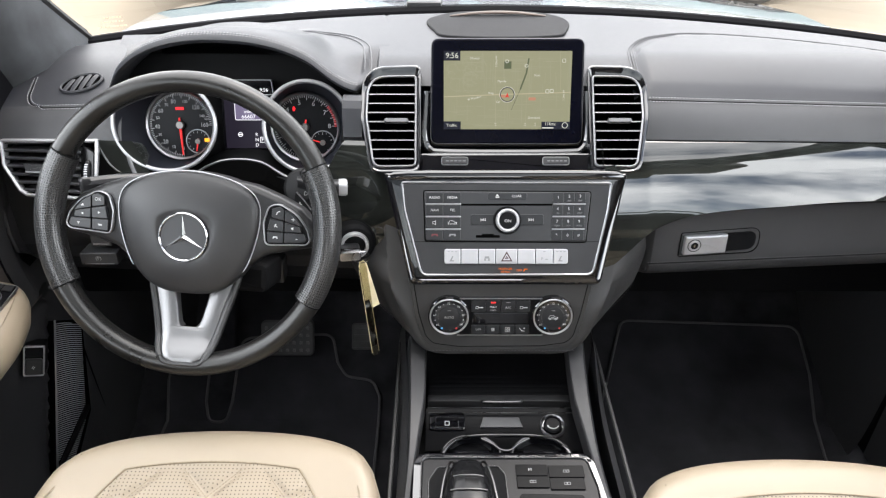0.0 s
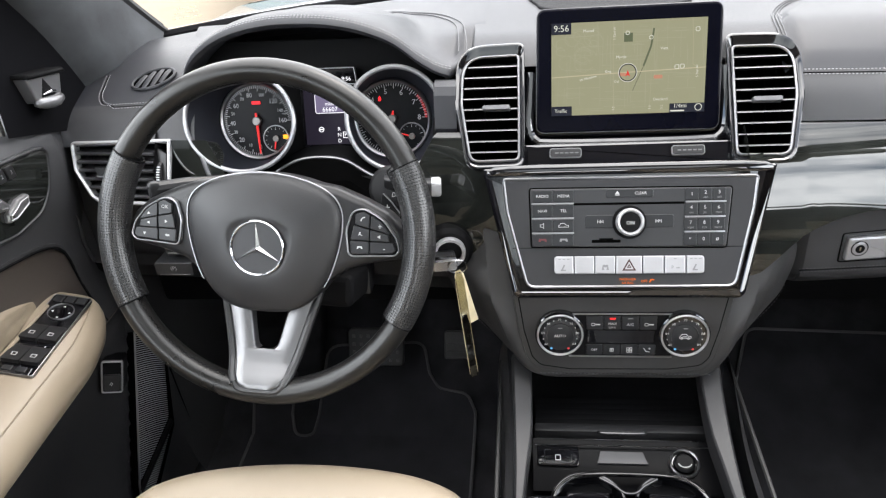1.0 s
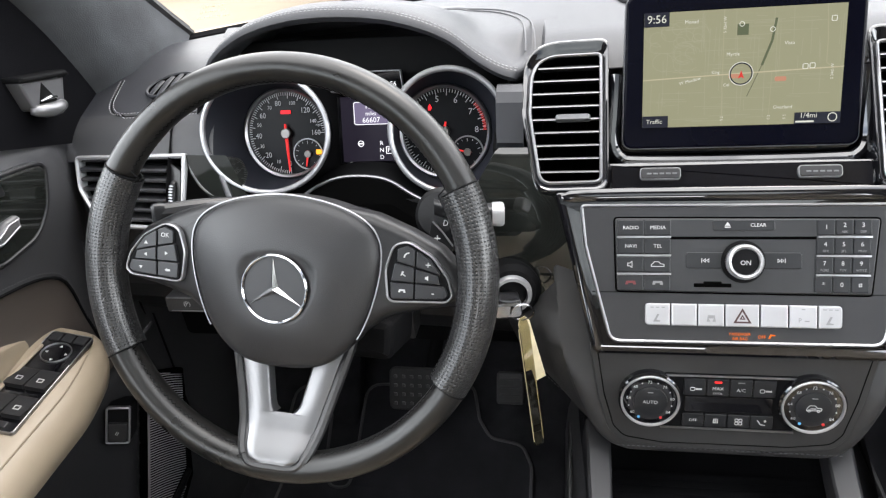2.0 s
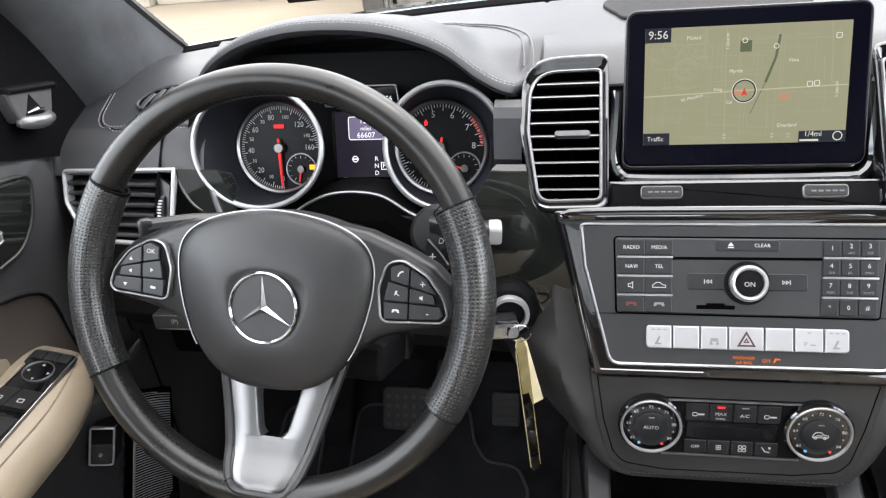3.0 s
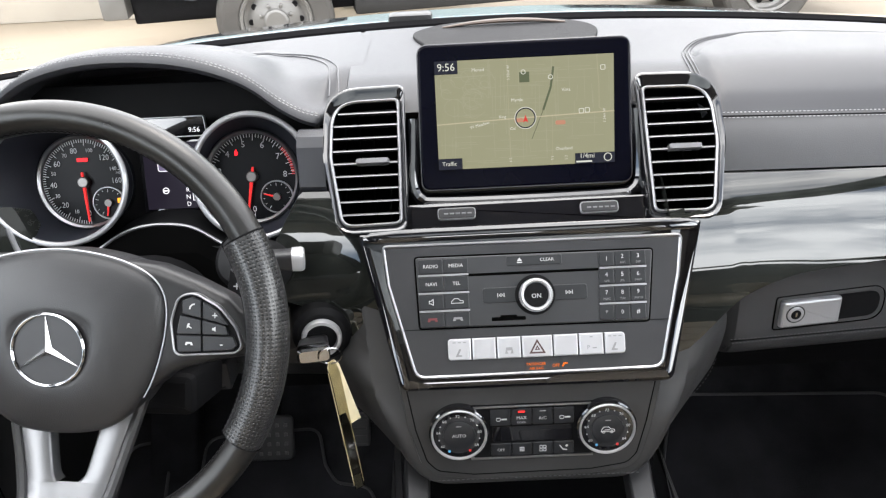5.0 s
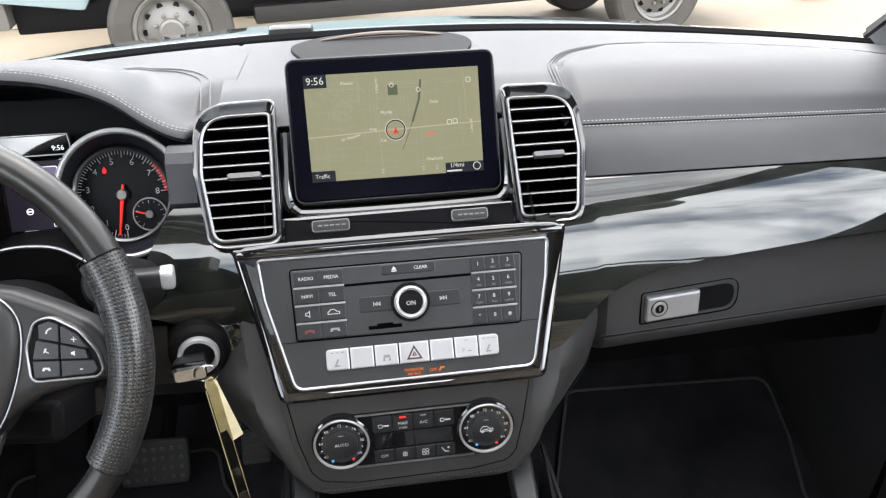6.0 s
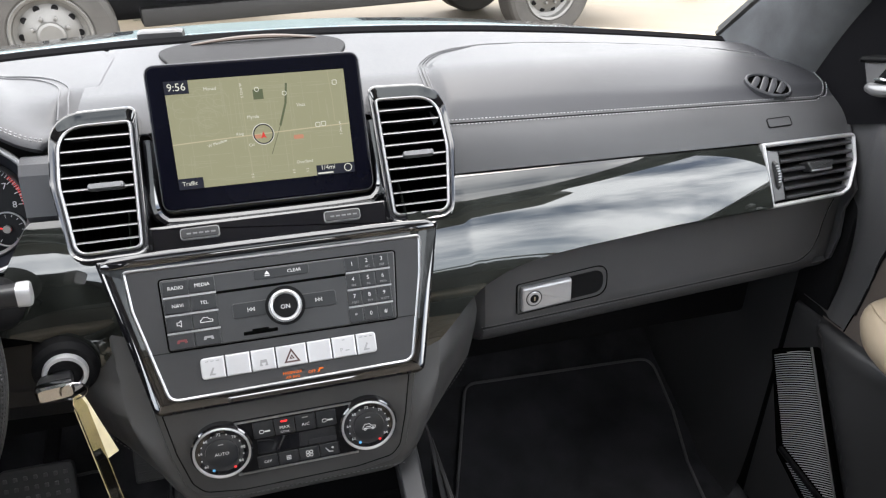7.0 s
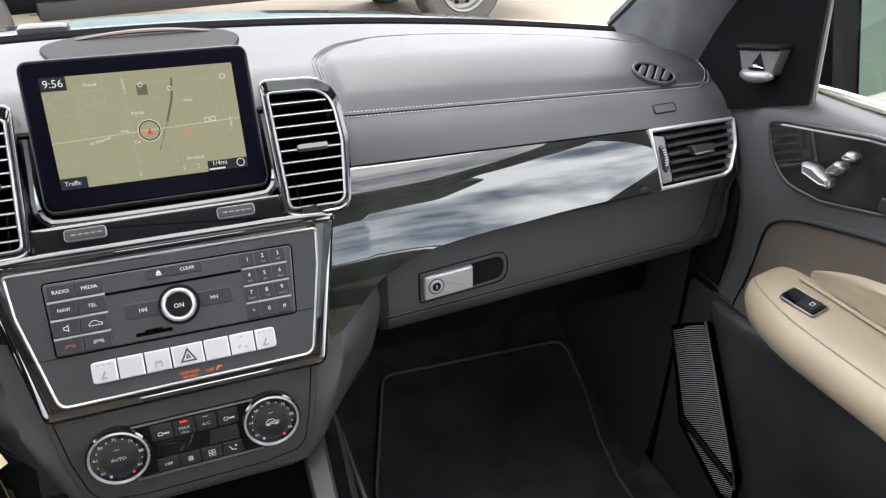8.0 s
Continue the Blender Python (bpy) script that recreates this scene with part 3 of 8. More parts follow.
rod(bm, [(x, y + 0.0007, z + 0.0025) for x, y, z in line], 0.0009, 6)
part("seam", bm, DARK, glove)
# maker's embossed airbag tag on the band
TAGM = plane((0.6445, 0.9655, 1.0870), 44, 4)
bm = B()
slab(bm, rnd(rect(0, 0, 0.036, 0.012), 0.003), -0.006, -0.0012, 0.0006)
tag = part("airbag_tag", bm, LEATHER, dashboard, "embossed airbag tag", m=TAGM)
# dark outline gives the embossing the shaded border its relief hardly shows
bm = B()
hoop(bm, rnd(rect(0, 0, 0.037, 0.013), 0.0035), 0.0012, -0.006, -0.0008, 0.0003)
part("tag_edge", bm, DARK, tag)

# ---- speaker in the dashboard's middle ----
speaker = thing("dash_speaker", "dark oval speaker cover with bronze slot on the dashboard", "speaker")
bm = B()
out = curve2([(-0.112, 1.232), (-0.10, 1.262), (-0.06, 1.292), (0.01, 1.300), (0.08, 1.290), (0.118, 1.262), (0.13, 1.225), (0.12, 1.18), (0.10, 1.15), (0.01, 1.14), (-0.08, 1.15), (-0.10, 1.185)], 6)
slab(bm, out, 1.150, 1.1645, 0.002)
part("cover", bm, material("speaker cover cloth", (0.010, 0.010, 0.011), 0.7, spec=0.15, grain=0.4, scale=1500), speaker)
bm = B()
rod(bm, curve3([(-0.072, 1.262, 1.165), (-0.03, 1.268, 1.168), (0.012, 1.270, 1.169), (0.055, 1.268, 1.168), (0.095, 1.262, 1.165)], 8), [0.002 + 0.0032 * math.sin(math.pi * i / 32) for i in range(33)], 8, flat=0.6)
part("slot_lip", bm, material("bronze plastic", (0.05, 0.032, 0.022), 0.4), speaker, "dark bronze slot lip")

# ---- centre stack ----
def vent_centre(side):
    """Upright middle vent in a lacquered pod, with slats and a silver tab."""
    v = thing("air_vent", "black slatted centre air vent with silver surround", "air vent", C_V @ pose(side * VENT_X, 0, 0), "dashboard air vents")
    pod, rim, hole = vent_outlines(side)
    up = lambda pl, z: [(x, y, z) for x, y in pl]
    between = lambda k, z: [(a[0] + (b[0] - a[0]) * k, a[1] + (b[1] - a[1]) * k, z) for a, b in zip(rim, pod)]
    bm = B()
    stack(bm, [between(1, -0.10), between(1, -0.006), between(0.985, -0.001), between(0.94, 0.0018), between(0.86, 0.0032), between(0.74, 0.0034), between(0.55, 0.0024), between(0.30, 0.0008), up(rim, -0.0004), up(inset(hole, -0.0005), 0.0)], False, False)
    part("pod", bm, GLOSS, v, "glossy black vent pod")
    # duct, back and vanes are coloured as dark as the shade inside
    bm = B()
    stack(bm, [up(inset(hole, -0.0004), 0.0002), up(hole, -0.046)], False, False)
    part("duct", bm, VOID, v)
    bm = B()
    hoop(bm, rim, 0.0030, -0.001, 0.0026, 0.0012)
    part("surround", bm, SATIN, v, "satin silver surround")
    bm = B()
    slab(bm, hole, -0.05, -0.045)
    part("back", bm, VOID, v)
    for i in range(9):
        y = (-53 + i * 13.4) * MM
        cut = []
        for a, b in zip(hole, hole[1:] + hole[:1]):
            if (a[1] - y) * (b[1] - y) < 0:
                cut.append(a[0] + (b[0] - a[0]) * (y - a[1]) / (b[1] - a[1]))
        x0, x1 = min(cut), max(cut)
        bm = B()
        prof = [(-0.002, -0.001), (0.0005, -0.0018), (0.0012, -0.001), (0.0008, 0.0002), (-0.022, 0.0065), (-0.024, 0.0055)]
        stack(bm, [[(x, y + b, a - 0.001) for a, b in prof] for x in (x0, x1)])
        part("slat", bm, SLAT, v)
        bm = B()
        block(bm, (x0 + 0.0005, y - 0.0016, -0.0005), (x1 - 0.0005, y - 0.0009, 0.0004))
        part("slat_edge", bm, SATIN, v, "thin silver slat edge")
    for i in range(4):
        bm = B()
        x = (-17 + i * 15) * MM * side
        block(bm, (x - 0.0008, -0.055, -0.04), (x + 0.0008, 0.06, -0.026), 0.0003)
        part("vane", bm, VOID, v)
    bm = B()
    y = 0.0015
    x = 0.003 if side < 0 else 0.006
    stack(bm, [[(x + px * k, y - 0.0008 + py * k, z) for px, py in rnd(rect(0, 0, 0.034, 0.0058), 0.0024)] for z, k in ((-0.004, 1.0), (0.002, 1.0), (0.0042, 0.95), (0.0050, 0.86))])
    part("tab", bm, TABMAT, v, "slim silver tab")
    return v


vent_centre(-1)
vent_centre(1)

# lacquered bridge under the screen
bridge = thing("screen_bridge", "piano black bridge panel between the centre vents", "trim panel", C_V)
bm = B()
slab(bm, rnd(mm([(-119, -74), (119, -74), (119, -45), (-119, -45)]), 3 * MM), -0.05, -0.001, 0.004)
part("panel", bm, GLOSS, bridge)
for sx in (-1, 1):
    bm = B()
    slab(bm, rnd(rect(sx * 0.0705, -0.0575, 0.036, 0.0100), 0.003), -0.002, 0.0035, 0.001)
    s = part("button", bm, HARD, bridge, "slim silver-edged button")
    bm = B()
    for k in range(5):
        x = sx * 0.0705 - 0.0125 + 0.0058 * k
        block(bm, (x, -0.0588, 0.0034), (x + 0.0042, -0.0572, 0.0038), 0.0002)
    part("silver_marks", bm, TABMAT, s)
    bm = B()
    hoop(bm, rnd(rect(sx * 0.0705, -0.0575, 0.0375, 0.0115), 0.0036), 0.0009, -0.001, 0.0026, 0.0003)
    part("button_edge", bm, SATIN, s)
# ---- display ----
disp = thing("infotainment_display", "tablet-style display with dark bezel showing a road map", "display", plane((0.006, 0.955, 1.137), 20))
bez = rnd(mm([(-107, -67), (107, -67), (105, 76), (-105, 76)]), 10 * MM, 6)
bm = B()
slab(bm, bez, -0.013, 0.001, 0.002)
part("bezel", bm, material("navy black bezel", (0.0005, 0.0006, 0.0028), 0.25, spec=0.05, vary=0.1, rvary=0.02), disp, "glossy navy-black bezel")
bm = B()
hoop(bm, inset(bez, -0.0012), 0.002, -0.012, -0.001, 0.0006)
part("edge", bm, material("display edge grey", (0.05, 0.05, 0.055), 0.3, 0.3), disp)
bm = B()
slab(bm, rnd(mm([(-112, -74), (112, -74), (100, 40), (-100, 40)]), 12 * MM), -0.05, -0.012, 0.003)
part("mount", bm, GLOSS, disp)
bm = B()
rod(bm, curve3([(-0.113, 0.005, -0.014), (-0.1145, -0.03, -0.010), (-0.116, -0.062, -0.006), (-0.108, -0.0765, -0.004), (-0.09, -0.080, -0.003), (0.0, -0.081, -0.003), (0.09, -0.080, -0.003), (0.108, -0.0765, -0.004), (0.116, -0.062, -0.006), (0.1145, -0.03, -0.010), (0.113, 0.005, -0.014)], 6), 0.0062, 10)
part("cradle", bm, GLOSS, disp, "piano black cradle round the screen")
MAPBG = glow("map ground", (0.345, 0.335, 0.20), 0.173, (0.02, 0.02, 0.015))
ROAD = glow("map road", (0.62, 0.56, 0.38), 0.194)
ROAD2 = glow("map lane", (0.50, 0.48, 0.32), 0.181)
LANECOL = glow("map street", (0.50, 0.49, 0.34), 0.177)
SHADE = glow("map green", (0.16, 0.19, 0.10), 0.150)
MAPTX = glow("map lettering", (0.85, 0.85, 0.75), 0.200)
MAPBK = glow("map dark field", (0.012, 0.014, 0.03), 0.171)
MAPRED = glow("map red", (0.75, 0.05, 0.04), 0.200)
MAPPINK = glow("map pink", (0.75, 0.35, 0.22), 0.163)
bm = B()
slab(bm, mm([(-89, -47), (89, -47), (89, 60), (-89, 60)]), 0.0, 0.0012)
screen = part("screen", bm, MAPBG, disp, "lit map in olive tones")


LANES = []


def line_on(pts, w, mat, z, name, parent=None):
    if name == "lane":
        LANES.append((pts, w))
        return None
    bm = B()
    for (x0, y0), (x1, y1) in zip(pts, pts[1:]):
        d = Vector((x1 - x0, y1 - y0))
        if d.length < 1e-6:
            continue
        nn = Vector((-d.y, d.x)).normalized() * w / 2
        vs = [bm.verts.new((p[0] * MM, p[1] * MM, z)) for p in ((x0 + nn.x, y0 + nn.y), (x1 + nn.x, y1 + nn.y), (x1 - nn.x, y1 - nn.y), (x0 - nn.x, y0 - nn.y))]
        bm.faces.new(vs)
    return part(name, bm, mat, parent or screen, kind="stuff" if len(pts) > 2 else "")


Z1 = 0.0016
line_on([(-89, -2), (-10, 1), (89, 4)], 1.1, ROAD, Z1 + 0.0002, "main_road")
line_on([(-17, 60), (-16, -47)], 0.7, ROAD2, Z1, "road")
line_on([(72, 60), (74, 30), (74, 8), (80, 4)], 0.9, ROAD2, Z1 + 0.0001, "road")
line_on([(26, -47), (27, -10), (27, 3)], 0.5, ROAD2, Z1, "road")
rr = random.Random(4)
for k in range(58):
    y = rr.uniform(-44, 56)
    x = rr.uniform(-86, 60)
    ln = rr.uniform(8, 40)
    line_on([(x, y), (min(88, x + ln), y + rr.uniform(-1, 1))], 0.42, ROAD2, Z1 - 0.0002, "lane")
for k in range(46):
    x = rr.uniform(-86, 86)
    y = rr.uniform(-46, 30)
    line_on([(x, y), (x + rr.uniform(-1, 1), min(59, y + rr.uniform(10, 45)))], 0.42, ROAD2, Z1 - 0.0002, "lane")
for k in range(16):
    cx, cy, r0 = rr.uniform(-80, -36), rr.uniform(12, 45), rr.uniform(4, 11)
    line_on([(cx + r0 * math.cos(a / 9 * 5.2), cy + r0 * 0.9 * math.sin(a / 9 * 5.2)) for a in range(10)], 0.45, SHADE, Z1 - 0.0001, "lane")
bm = B()
for pts, w in LANES:
    for (x0, y0), (x1, y1) in zip(pts, pts[1:]):
        d = Vector((x1 - x0, y1 - y0))
        nn = Vector((-d.y, d.x)).normalized() * w / 2
        bm.faces.new([bm.verts.new((p[0] * MM, p[1] * MM, Z1 - 0.0002)) for p in ((x0 + nn.x, y0 + nn.y), (x1 + nn.x, y1 + nn.y), (x1 - nn.x, y1 - nn.y), (x0 - nn.x, y0 - nn.y))])
part("street_grid", bm, LANECOL, screen, kind="stuff")
line_on([(-62, 5), (-50, 3), (-40, 9)], 0.5, ROAD2, Z1, "road")
line_on([(29, 50), (26, 30), (18, 8)], 2.2, SHADE, Z1 + 0.0001, "canal")
line_on([(18, 8), (6, -20)], 0.6, SHADE, Z1, "canal")
line_on([(-5, 41), (5, 41)], 10, SHADE, Z1 + 0.0001, "park")
for cx, cy in ((-1, 46), (26, 40)):
    bm = B()
    hoop(bm, mm(circle(cx, cy, 2.4, 14)), 0.0006, Z1, Z1 + 0.0003, 0.0001)
    part("pin", bm, MAPTX, screen)
for x, y, w, h in ((-6.5, -1, 9, 4), (35, -5, 10, 4.2)):
    bm = B()
    slab(bm, rnd(mm(rect(x, y, w, h)), 1.5 * MM), Z1 + 0.0002, Z1 + 0.0005)
    part("block_marker", bm, MAPPINK, screen)
bm = B()
hoop(bm, mm(circle(0, 1, 10.3, 32)), 0.0012, Z1 + 0.0003, Z1 + 0.0007, 0.0002)
part("position_ring", bm, MAPBK, screen)
bm = B()
hoop(bm, mm(circle(0, 1, 10.9, 32)), 0.0007, Z1 + 0.0003, Z1 + 0.0007, 0.0002)
part("position_ring", bm, MAPTX, screen)
bm = B()
slab(bm, mm([(-2.8, -3.5), (0, -2), (2.8, -3.5), (0, 4)]), Z1 + 0.0003, Z1 + 0.0008)
part("position_arrow", bm, MAPRED, screen)
for poly in ([(-89, 47), (-66, 47), (-66, 60), (-89, 60)], [(-89, -47), (-65, -47), (-65, -36), (-89, -36)], [(49, -47), (89, -47), (89, -36.5), (49, -36.5)]):
    bm = B()
    slab(bm, mm(poly), Z1 + 0.0004, Z1 + 0.0008)
    part("corner_field", bm, MAPBK, screen)
T = Z1 + 0.0012
lettering("9:56", 0.0105, MAPTX, screen, -0.0775, 0.0535, T)
lettering("Traffic", 0.0058, MAPTX, screen, -0.078, -0.0415, T)
lettering("1/4mi", 0.0068, MAPTX, screen, 0.061, -0.0395, T)
lettering("Monad", 0.0045, MAPTX, screen, -0.046, 0.050, T)
lettering("Myrtle", 0.0045, MAPTX, screen, -0.008, 0.019, T)
lettering("Vista", 0.0045, MAPTX, screen, 0.041, 0.027, T)
lettering("Overland", 0.0045, MAPTX, screen, 0.038, -0.031, T)
lettering("King", 0.0040, MAPTX, screen, -0.023, 0.003, T)
lettering("Cel", 0.0040, MAPTX, screen, -0.013, -0.009, T)
lettering("W Meadow", 0.0042, MAPTX, screen, -0.046, -0.004, T, turn=14)
lettering("S 32nd W", 0.0036, MAPTX, screen, -0.016, 0.046, T, turn=90)
lettering("S 24th W", 0.0036, MAPTX, screen, 0.079, 0.0, T, turn=90)
for x in (-16, 26, 40):
    lettering("S 2", 0.0034, MAPTX, screen, x * MM, -0.040, T, turn=90)
for x, y in ((56, 5.5), (62, 6), (78, 47)):
    bm = B()
    hoop(bm, rnd(mm(rect(x, y, 5, 5)), 1.4 * MM), 0.0006, Z1 + 0.0004, Z1 + 0.0008, 0.0001)
    part("route_shield", bm, MAPTX, screen)
bm = B()
slab(bm, mm(rect(58, -45, 16, 1.6)), Z1 + 0.0009, Z1 + 0.0011)
part("scale_bar", bm, MAPTX, screen)
bm = B()
hoop(bm, mm(circle(82, -41.5, 4.2, 20)), 0.0008, Z1 + 0.0009, Z1 + 0.0012, 0.0002)
part("compass", bm, MAPTX, screen)

# ---- stack body ----
body = thing("centre_stack", "black leather-wrapped centre stack body with stitched edges", "console", kind="structure")


def stack_w(z):
    return smooth_table([(0.795, 0.098), (0.803, 0.115), (0.82, 0.130), (0.85, 0.144), (0.88, 0.154), (0.91, 0.161), (0.94, 0.164), (0.98, 0.172)], z)


def stack_y(z):
    return smooth_table([(0.795, 0.800), (0.803, 0.794), (0.82, 0.795), (0.87, 0.805), (0.915, 0.814), (0.94, 0.835), (0.98, 0.87)], z)


bm = B()
rows = []
for i in range(38):
    z = 0.795 + 0.005 * i
    w, yf = stack_w(z), stack_y(z)
    fl = 0.62 + 0.38 * ease((z - 0.80) / 0.07)
    row = [(X0 - w - 0.008 - 0.085 * fl, yf + 0.17, z), (X0 - w - 0.004 - 0.056 * fl, yf + 0.085, z), (X0 - w - 0.001 - 0.018 * fl, yf + 0.038, z)]
    for k in range(7):
        a = k / 6 * math.pi / 2
        row.append((X0 - w + 0.022 * (1 - math.cos(a)), yf + 0.022 * (1 - math.sin(a)), z))
    row += [(X0 + w * s * 0.8, yf, z) for s in (-0.8, -0.4, 0, 0.4, 0.8)]
    row += [(2 * X0 - x, y, zz) for x, y, zz in row[:10][::-1]]
    row = [(x, y + max(0.0, fascia_y(x, zz) + 0.006 - y) * ease((z - 0.855) / 0.05), zz) for x, y, zz in row]
    rows.append(row)
n0 = [(x, y + 0.01, 0.789) for x, y, z in rows[0]]
sheet(bm, [n0] + rows)
bm.faces.new([bm.verts.new((x, y + 0.02, 0.789)) for x, y, z in rows[0]])
part("shell", bm, material("stack body plastic", (0.034, 0.0335, 0.0338), 0.5, spec=0.25, grain=0.2, scale=1500, vary=0.15, patch=7), body, sharp=60, m=pose(-0.004, 0, 0))
bm = B()
stitches(bm, [(X0 + (stack_w(0.808) - 0.012) * i / 22.0, stack_y(0.808) - 0.0006, 0.808) for i in range(-22, 23)], 0.005, 0.0032, 0.0005)
for side in (-1, 1):
    line = []
    for i in range(13):
        z = 0.81 + 0.006 * i
        k = 0.62 + 0.38 * ease((z - 0.80) / 0.07)
        line.append((X0 - 0.004 + side * (stack_w(z) + 0.0045 + 0.050 * k), stack_y(z) + 0.074, z))
    stitches(bm, line, 0.005, 0.0032, 0.0005)
part("stitching", bm, DKTHREAD, body, kind="stuff")

# ---- audio panel ----
PS = plane((X0, 0.845, 0.987), 31.8)
audio = thing("audio_panel", "charcoal audio control panel in piano black surround with chrome frame", "control panel", PS)
sur = rnd(mm([(-170, 77), (170, 76), (133, -80), (-133, -80)]), [4 * MM, 4 * MM, 12 * MM, 12 * MM], 8)
bm = B()
up = lambda pl, z, k=1.0: [(x * k, y, z) for x, y in pl]
frame_in = rnd(mm([(-146, 64), (148, 63), (143, 24), (122, -67), (-118, -68), (-142, 24)]), [6 * MM, 6 * MM, 30 * MM, 14 * MM, 14 * MM, 30 * MM], 8)
stack(bm, [up(sur, -0.07), up(sur, -0.006), up(inset(sur, 0.0012), -0.0028), up(inset(sur, 0.0035), -0.0010), up(inset(sur, 0.0065), -0.0002), up(inset(sur, 0.0095), 0.0), up(inset(sur, 0.012), 0.0)])
part("surround", bm, GLOSS, audio, "piano black surround")
bm = B()
hoop(bm, frame_in, 0.0034, -0.002, 0.0040, 0.0013)
part("chrome_frame", bm, SATIN, audio, "satin chrome frame line")
bm = B()
slab(bm, inset(frame_in, 0.0030), -0.004, 0.0026, 0.0008)
part("faceplate", bm, FACE, audio)
bm = B()
rod(bm, [(-0.163, 0.0705, -0.001), (-0.155, 0.0716, 0.0005), (-0.13, 0.0722, 0.0015), (-0.1, 0.0725, 0.002), (0.1, 0.0725, 0.002), (0.13, 0.0722, 0.0015), (0.155, 0.0716, 0.0005), (0.163, 0.0705, -0.001)], [0.003, 0.0055, 0.0062, 0.0064, 0.0064, 0.0062, 0.0055, 0.003], 16, flat=0.5)
part("upper_lip", bm, GLOSS, audio)
unit = rnd(mm([(-113, 50), (117, 48.5), (110, -20), (-111, -18.5)]), 3 * MM)
bm = B()
slab(bm, unit, 0.002, 0.0046, 0.001)
part("control_unit", bm, material("control unit plastic", (0.013, 0.0135, 0.015), 0.34, grain=0.05, scale=1800, vary=0.12, patch=25), audio)
bm = B()
hoop(bm, inset(unit, -0.0016), 0.0017, 0.002, 0.0031, 0.0002)
part("unit_gap", bm, VOID, audio)
bm = B()
block(bm, (-0.134, -0.0202, 0.0022), (0.134, -0.0194, 0.0030))
part("joint", bm, DARK, audio)


def key(parent, cx, cy, w, h, z0, z1, mat=BUTTON, r=0.0015, name="button", bev=0.0007):
    bm = B()
    slab(bm, rnd(mm(rect(cx, cy, w, h)), r), z0, z1, bev)
    return part(name, bm, mat, parent)


Z0, ZB = 0.004, 0.0060
DIMRED = material("unlit red print", (0.10, 0.012, 0.014), 0.5)
for r, (a, b) in enumerate((("RADIO", "MEDIA"), ("NAVI", "TEL"), ("", ""), ("", ""))):
    cy = 41 - r * 17.3
    for c, word in enumerate((a, b)):
        k = key(audio, -98.5 + c * 24.5 - r * 0.2, cy, 23.6, 14.2, Z0, ZB)
        if word:
            lettering(word, 0.0048, PRINT, k, (-98.5 + c * 24.5) * MM, cy * MM, ZB + 0.0003)
        else:
            col = DIMRED if (r == 3 and c == 0) else (DIMPRINT if r == 3 else PRINT)
            bm = B()
            x, y = (-98.5 + c * 24.5), cy
            if r == 2 and c == 0:
                hoop(bm, mm([(x - 3, y - 1.6), (x - 1, y - 1.6), (x + 1.5, y - 3.4), (x + 1.5, y + 3.4), (x - 1, y + 1.6), (x - 3, y + 1.6)]), 0.0006, ZB, ZB + 0.0003, 0.0001)
            elif r == 2:
                hoop(bm, mm([(x - 6, y - 2), (x + 6, y - 2), (x + 6, y + 0.5), (x + 3, y + 1), (x + 1, y + 3), (x - 3, y + 3), (x - 5, y + 0.8), (x - 6, y + 0.3)]), 0.0006, ZB, ZB + 0.0003, 0.0001)
            else:
                slab(bm, rnd(mm([(x - 5, y - 1.5), (x - 2.5, y - 1.5), (x - 2, y), (x + 2, y), (x + 2.5, y - 1.5), (x + 5, y - 1.5), (x + 4, y + 2), (x - 4, y + 2)]), 0.0006), ZB, ZB + 0.0003)
            part("symbol", bm, col, k)
    if r < 3:
        bm = B()
        block(bm, (-0.111, (cy - 8.7) * MM - 0.0009, Z0), (-0.062, (cy - 8.7) * MM + 0.0009, ZB + 0.0008), 0.0003)
        part("silver_bar", bm, SATIN, audio)
DIG = (("1", ""), ("2", "ABC"), ("3", "DEF"), ("4", "GHI"), ("5", "JKL"), ("6", "MNO"), ("7", "PQRS"), ("8", "TUV"), ("9", "WXYZ"), ("*", ""), ("0", ""), ("#", ""))
for i, (d, sub) in enumerate(DIG):
    r, c = divmod(i, 3)
    cx, cy = 72 + c * 15.2 - r * 0.8, 41 - r * 17.3
    k = key(audio, cx, cy, 14.4, 14.2, Z0, ZB)
    lettering(d, 0.0056, PRINT, k, cx * MM, (cy + (1.8 if sub else 0)) * MM, ZB + 0.0003)
    if sub:
        lettering(sub, 0.0029, DIMPRINT, k, cx * MM, (cy - 4.2) * MM, ZB + 0.0003)
    if c == 0 and r < 3:
        bm = B()
        block(bm, ((cx - 7) * MM, (cy - 8.7) * MM - 0.0009, Z0), ((cx + 38) * MM, (cy - 8.7) * MM + 0.0009, ZB + 0.0008), 0.0003)
        part("silver_bar", bm, SATIN, audio)
k = key(audio, 2, 43, 54, 10, Z0, 0.0054, r=0.003)
lettering("CLEAR", 0.0046, PRINT, k, 0.0145, 0.043, 0.0057)
bm = B()
slab(bm, mm([(-14.5, 42.6), (-9.5, 42.6), (-12, 46)]), 0.0054, 0.0057)
slab(bm, mm([(-14.5, 40.8), (-9.5, 40.8), (-9.5, 41.8), (-14.5, 41.8)]), 0.0054, 0.0057)
part("symbol", bm, PRINT, k)
bm = B()
block(bm, (-0.062, 0.0300, 0.0035), (0.064, 0.0326, 0.0050), 0.0002)
part("disc_slot", bm, VOID, audio, "narrow disc slot")
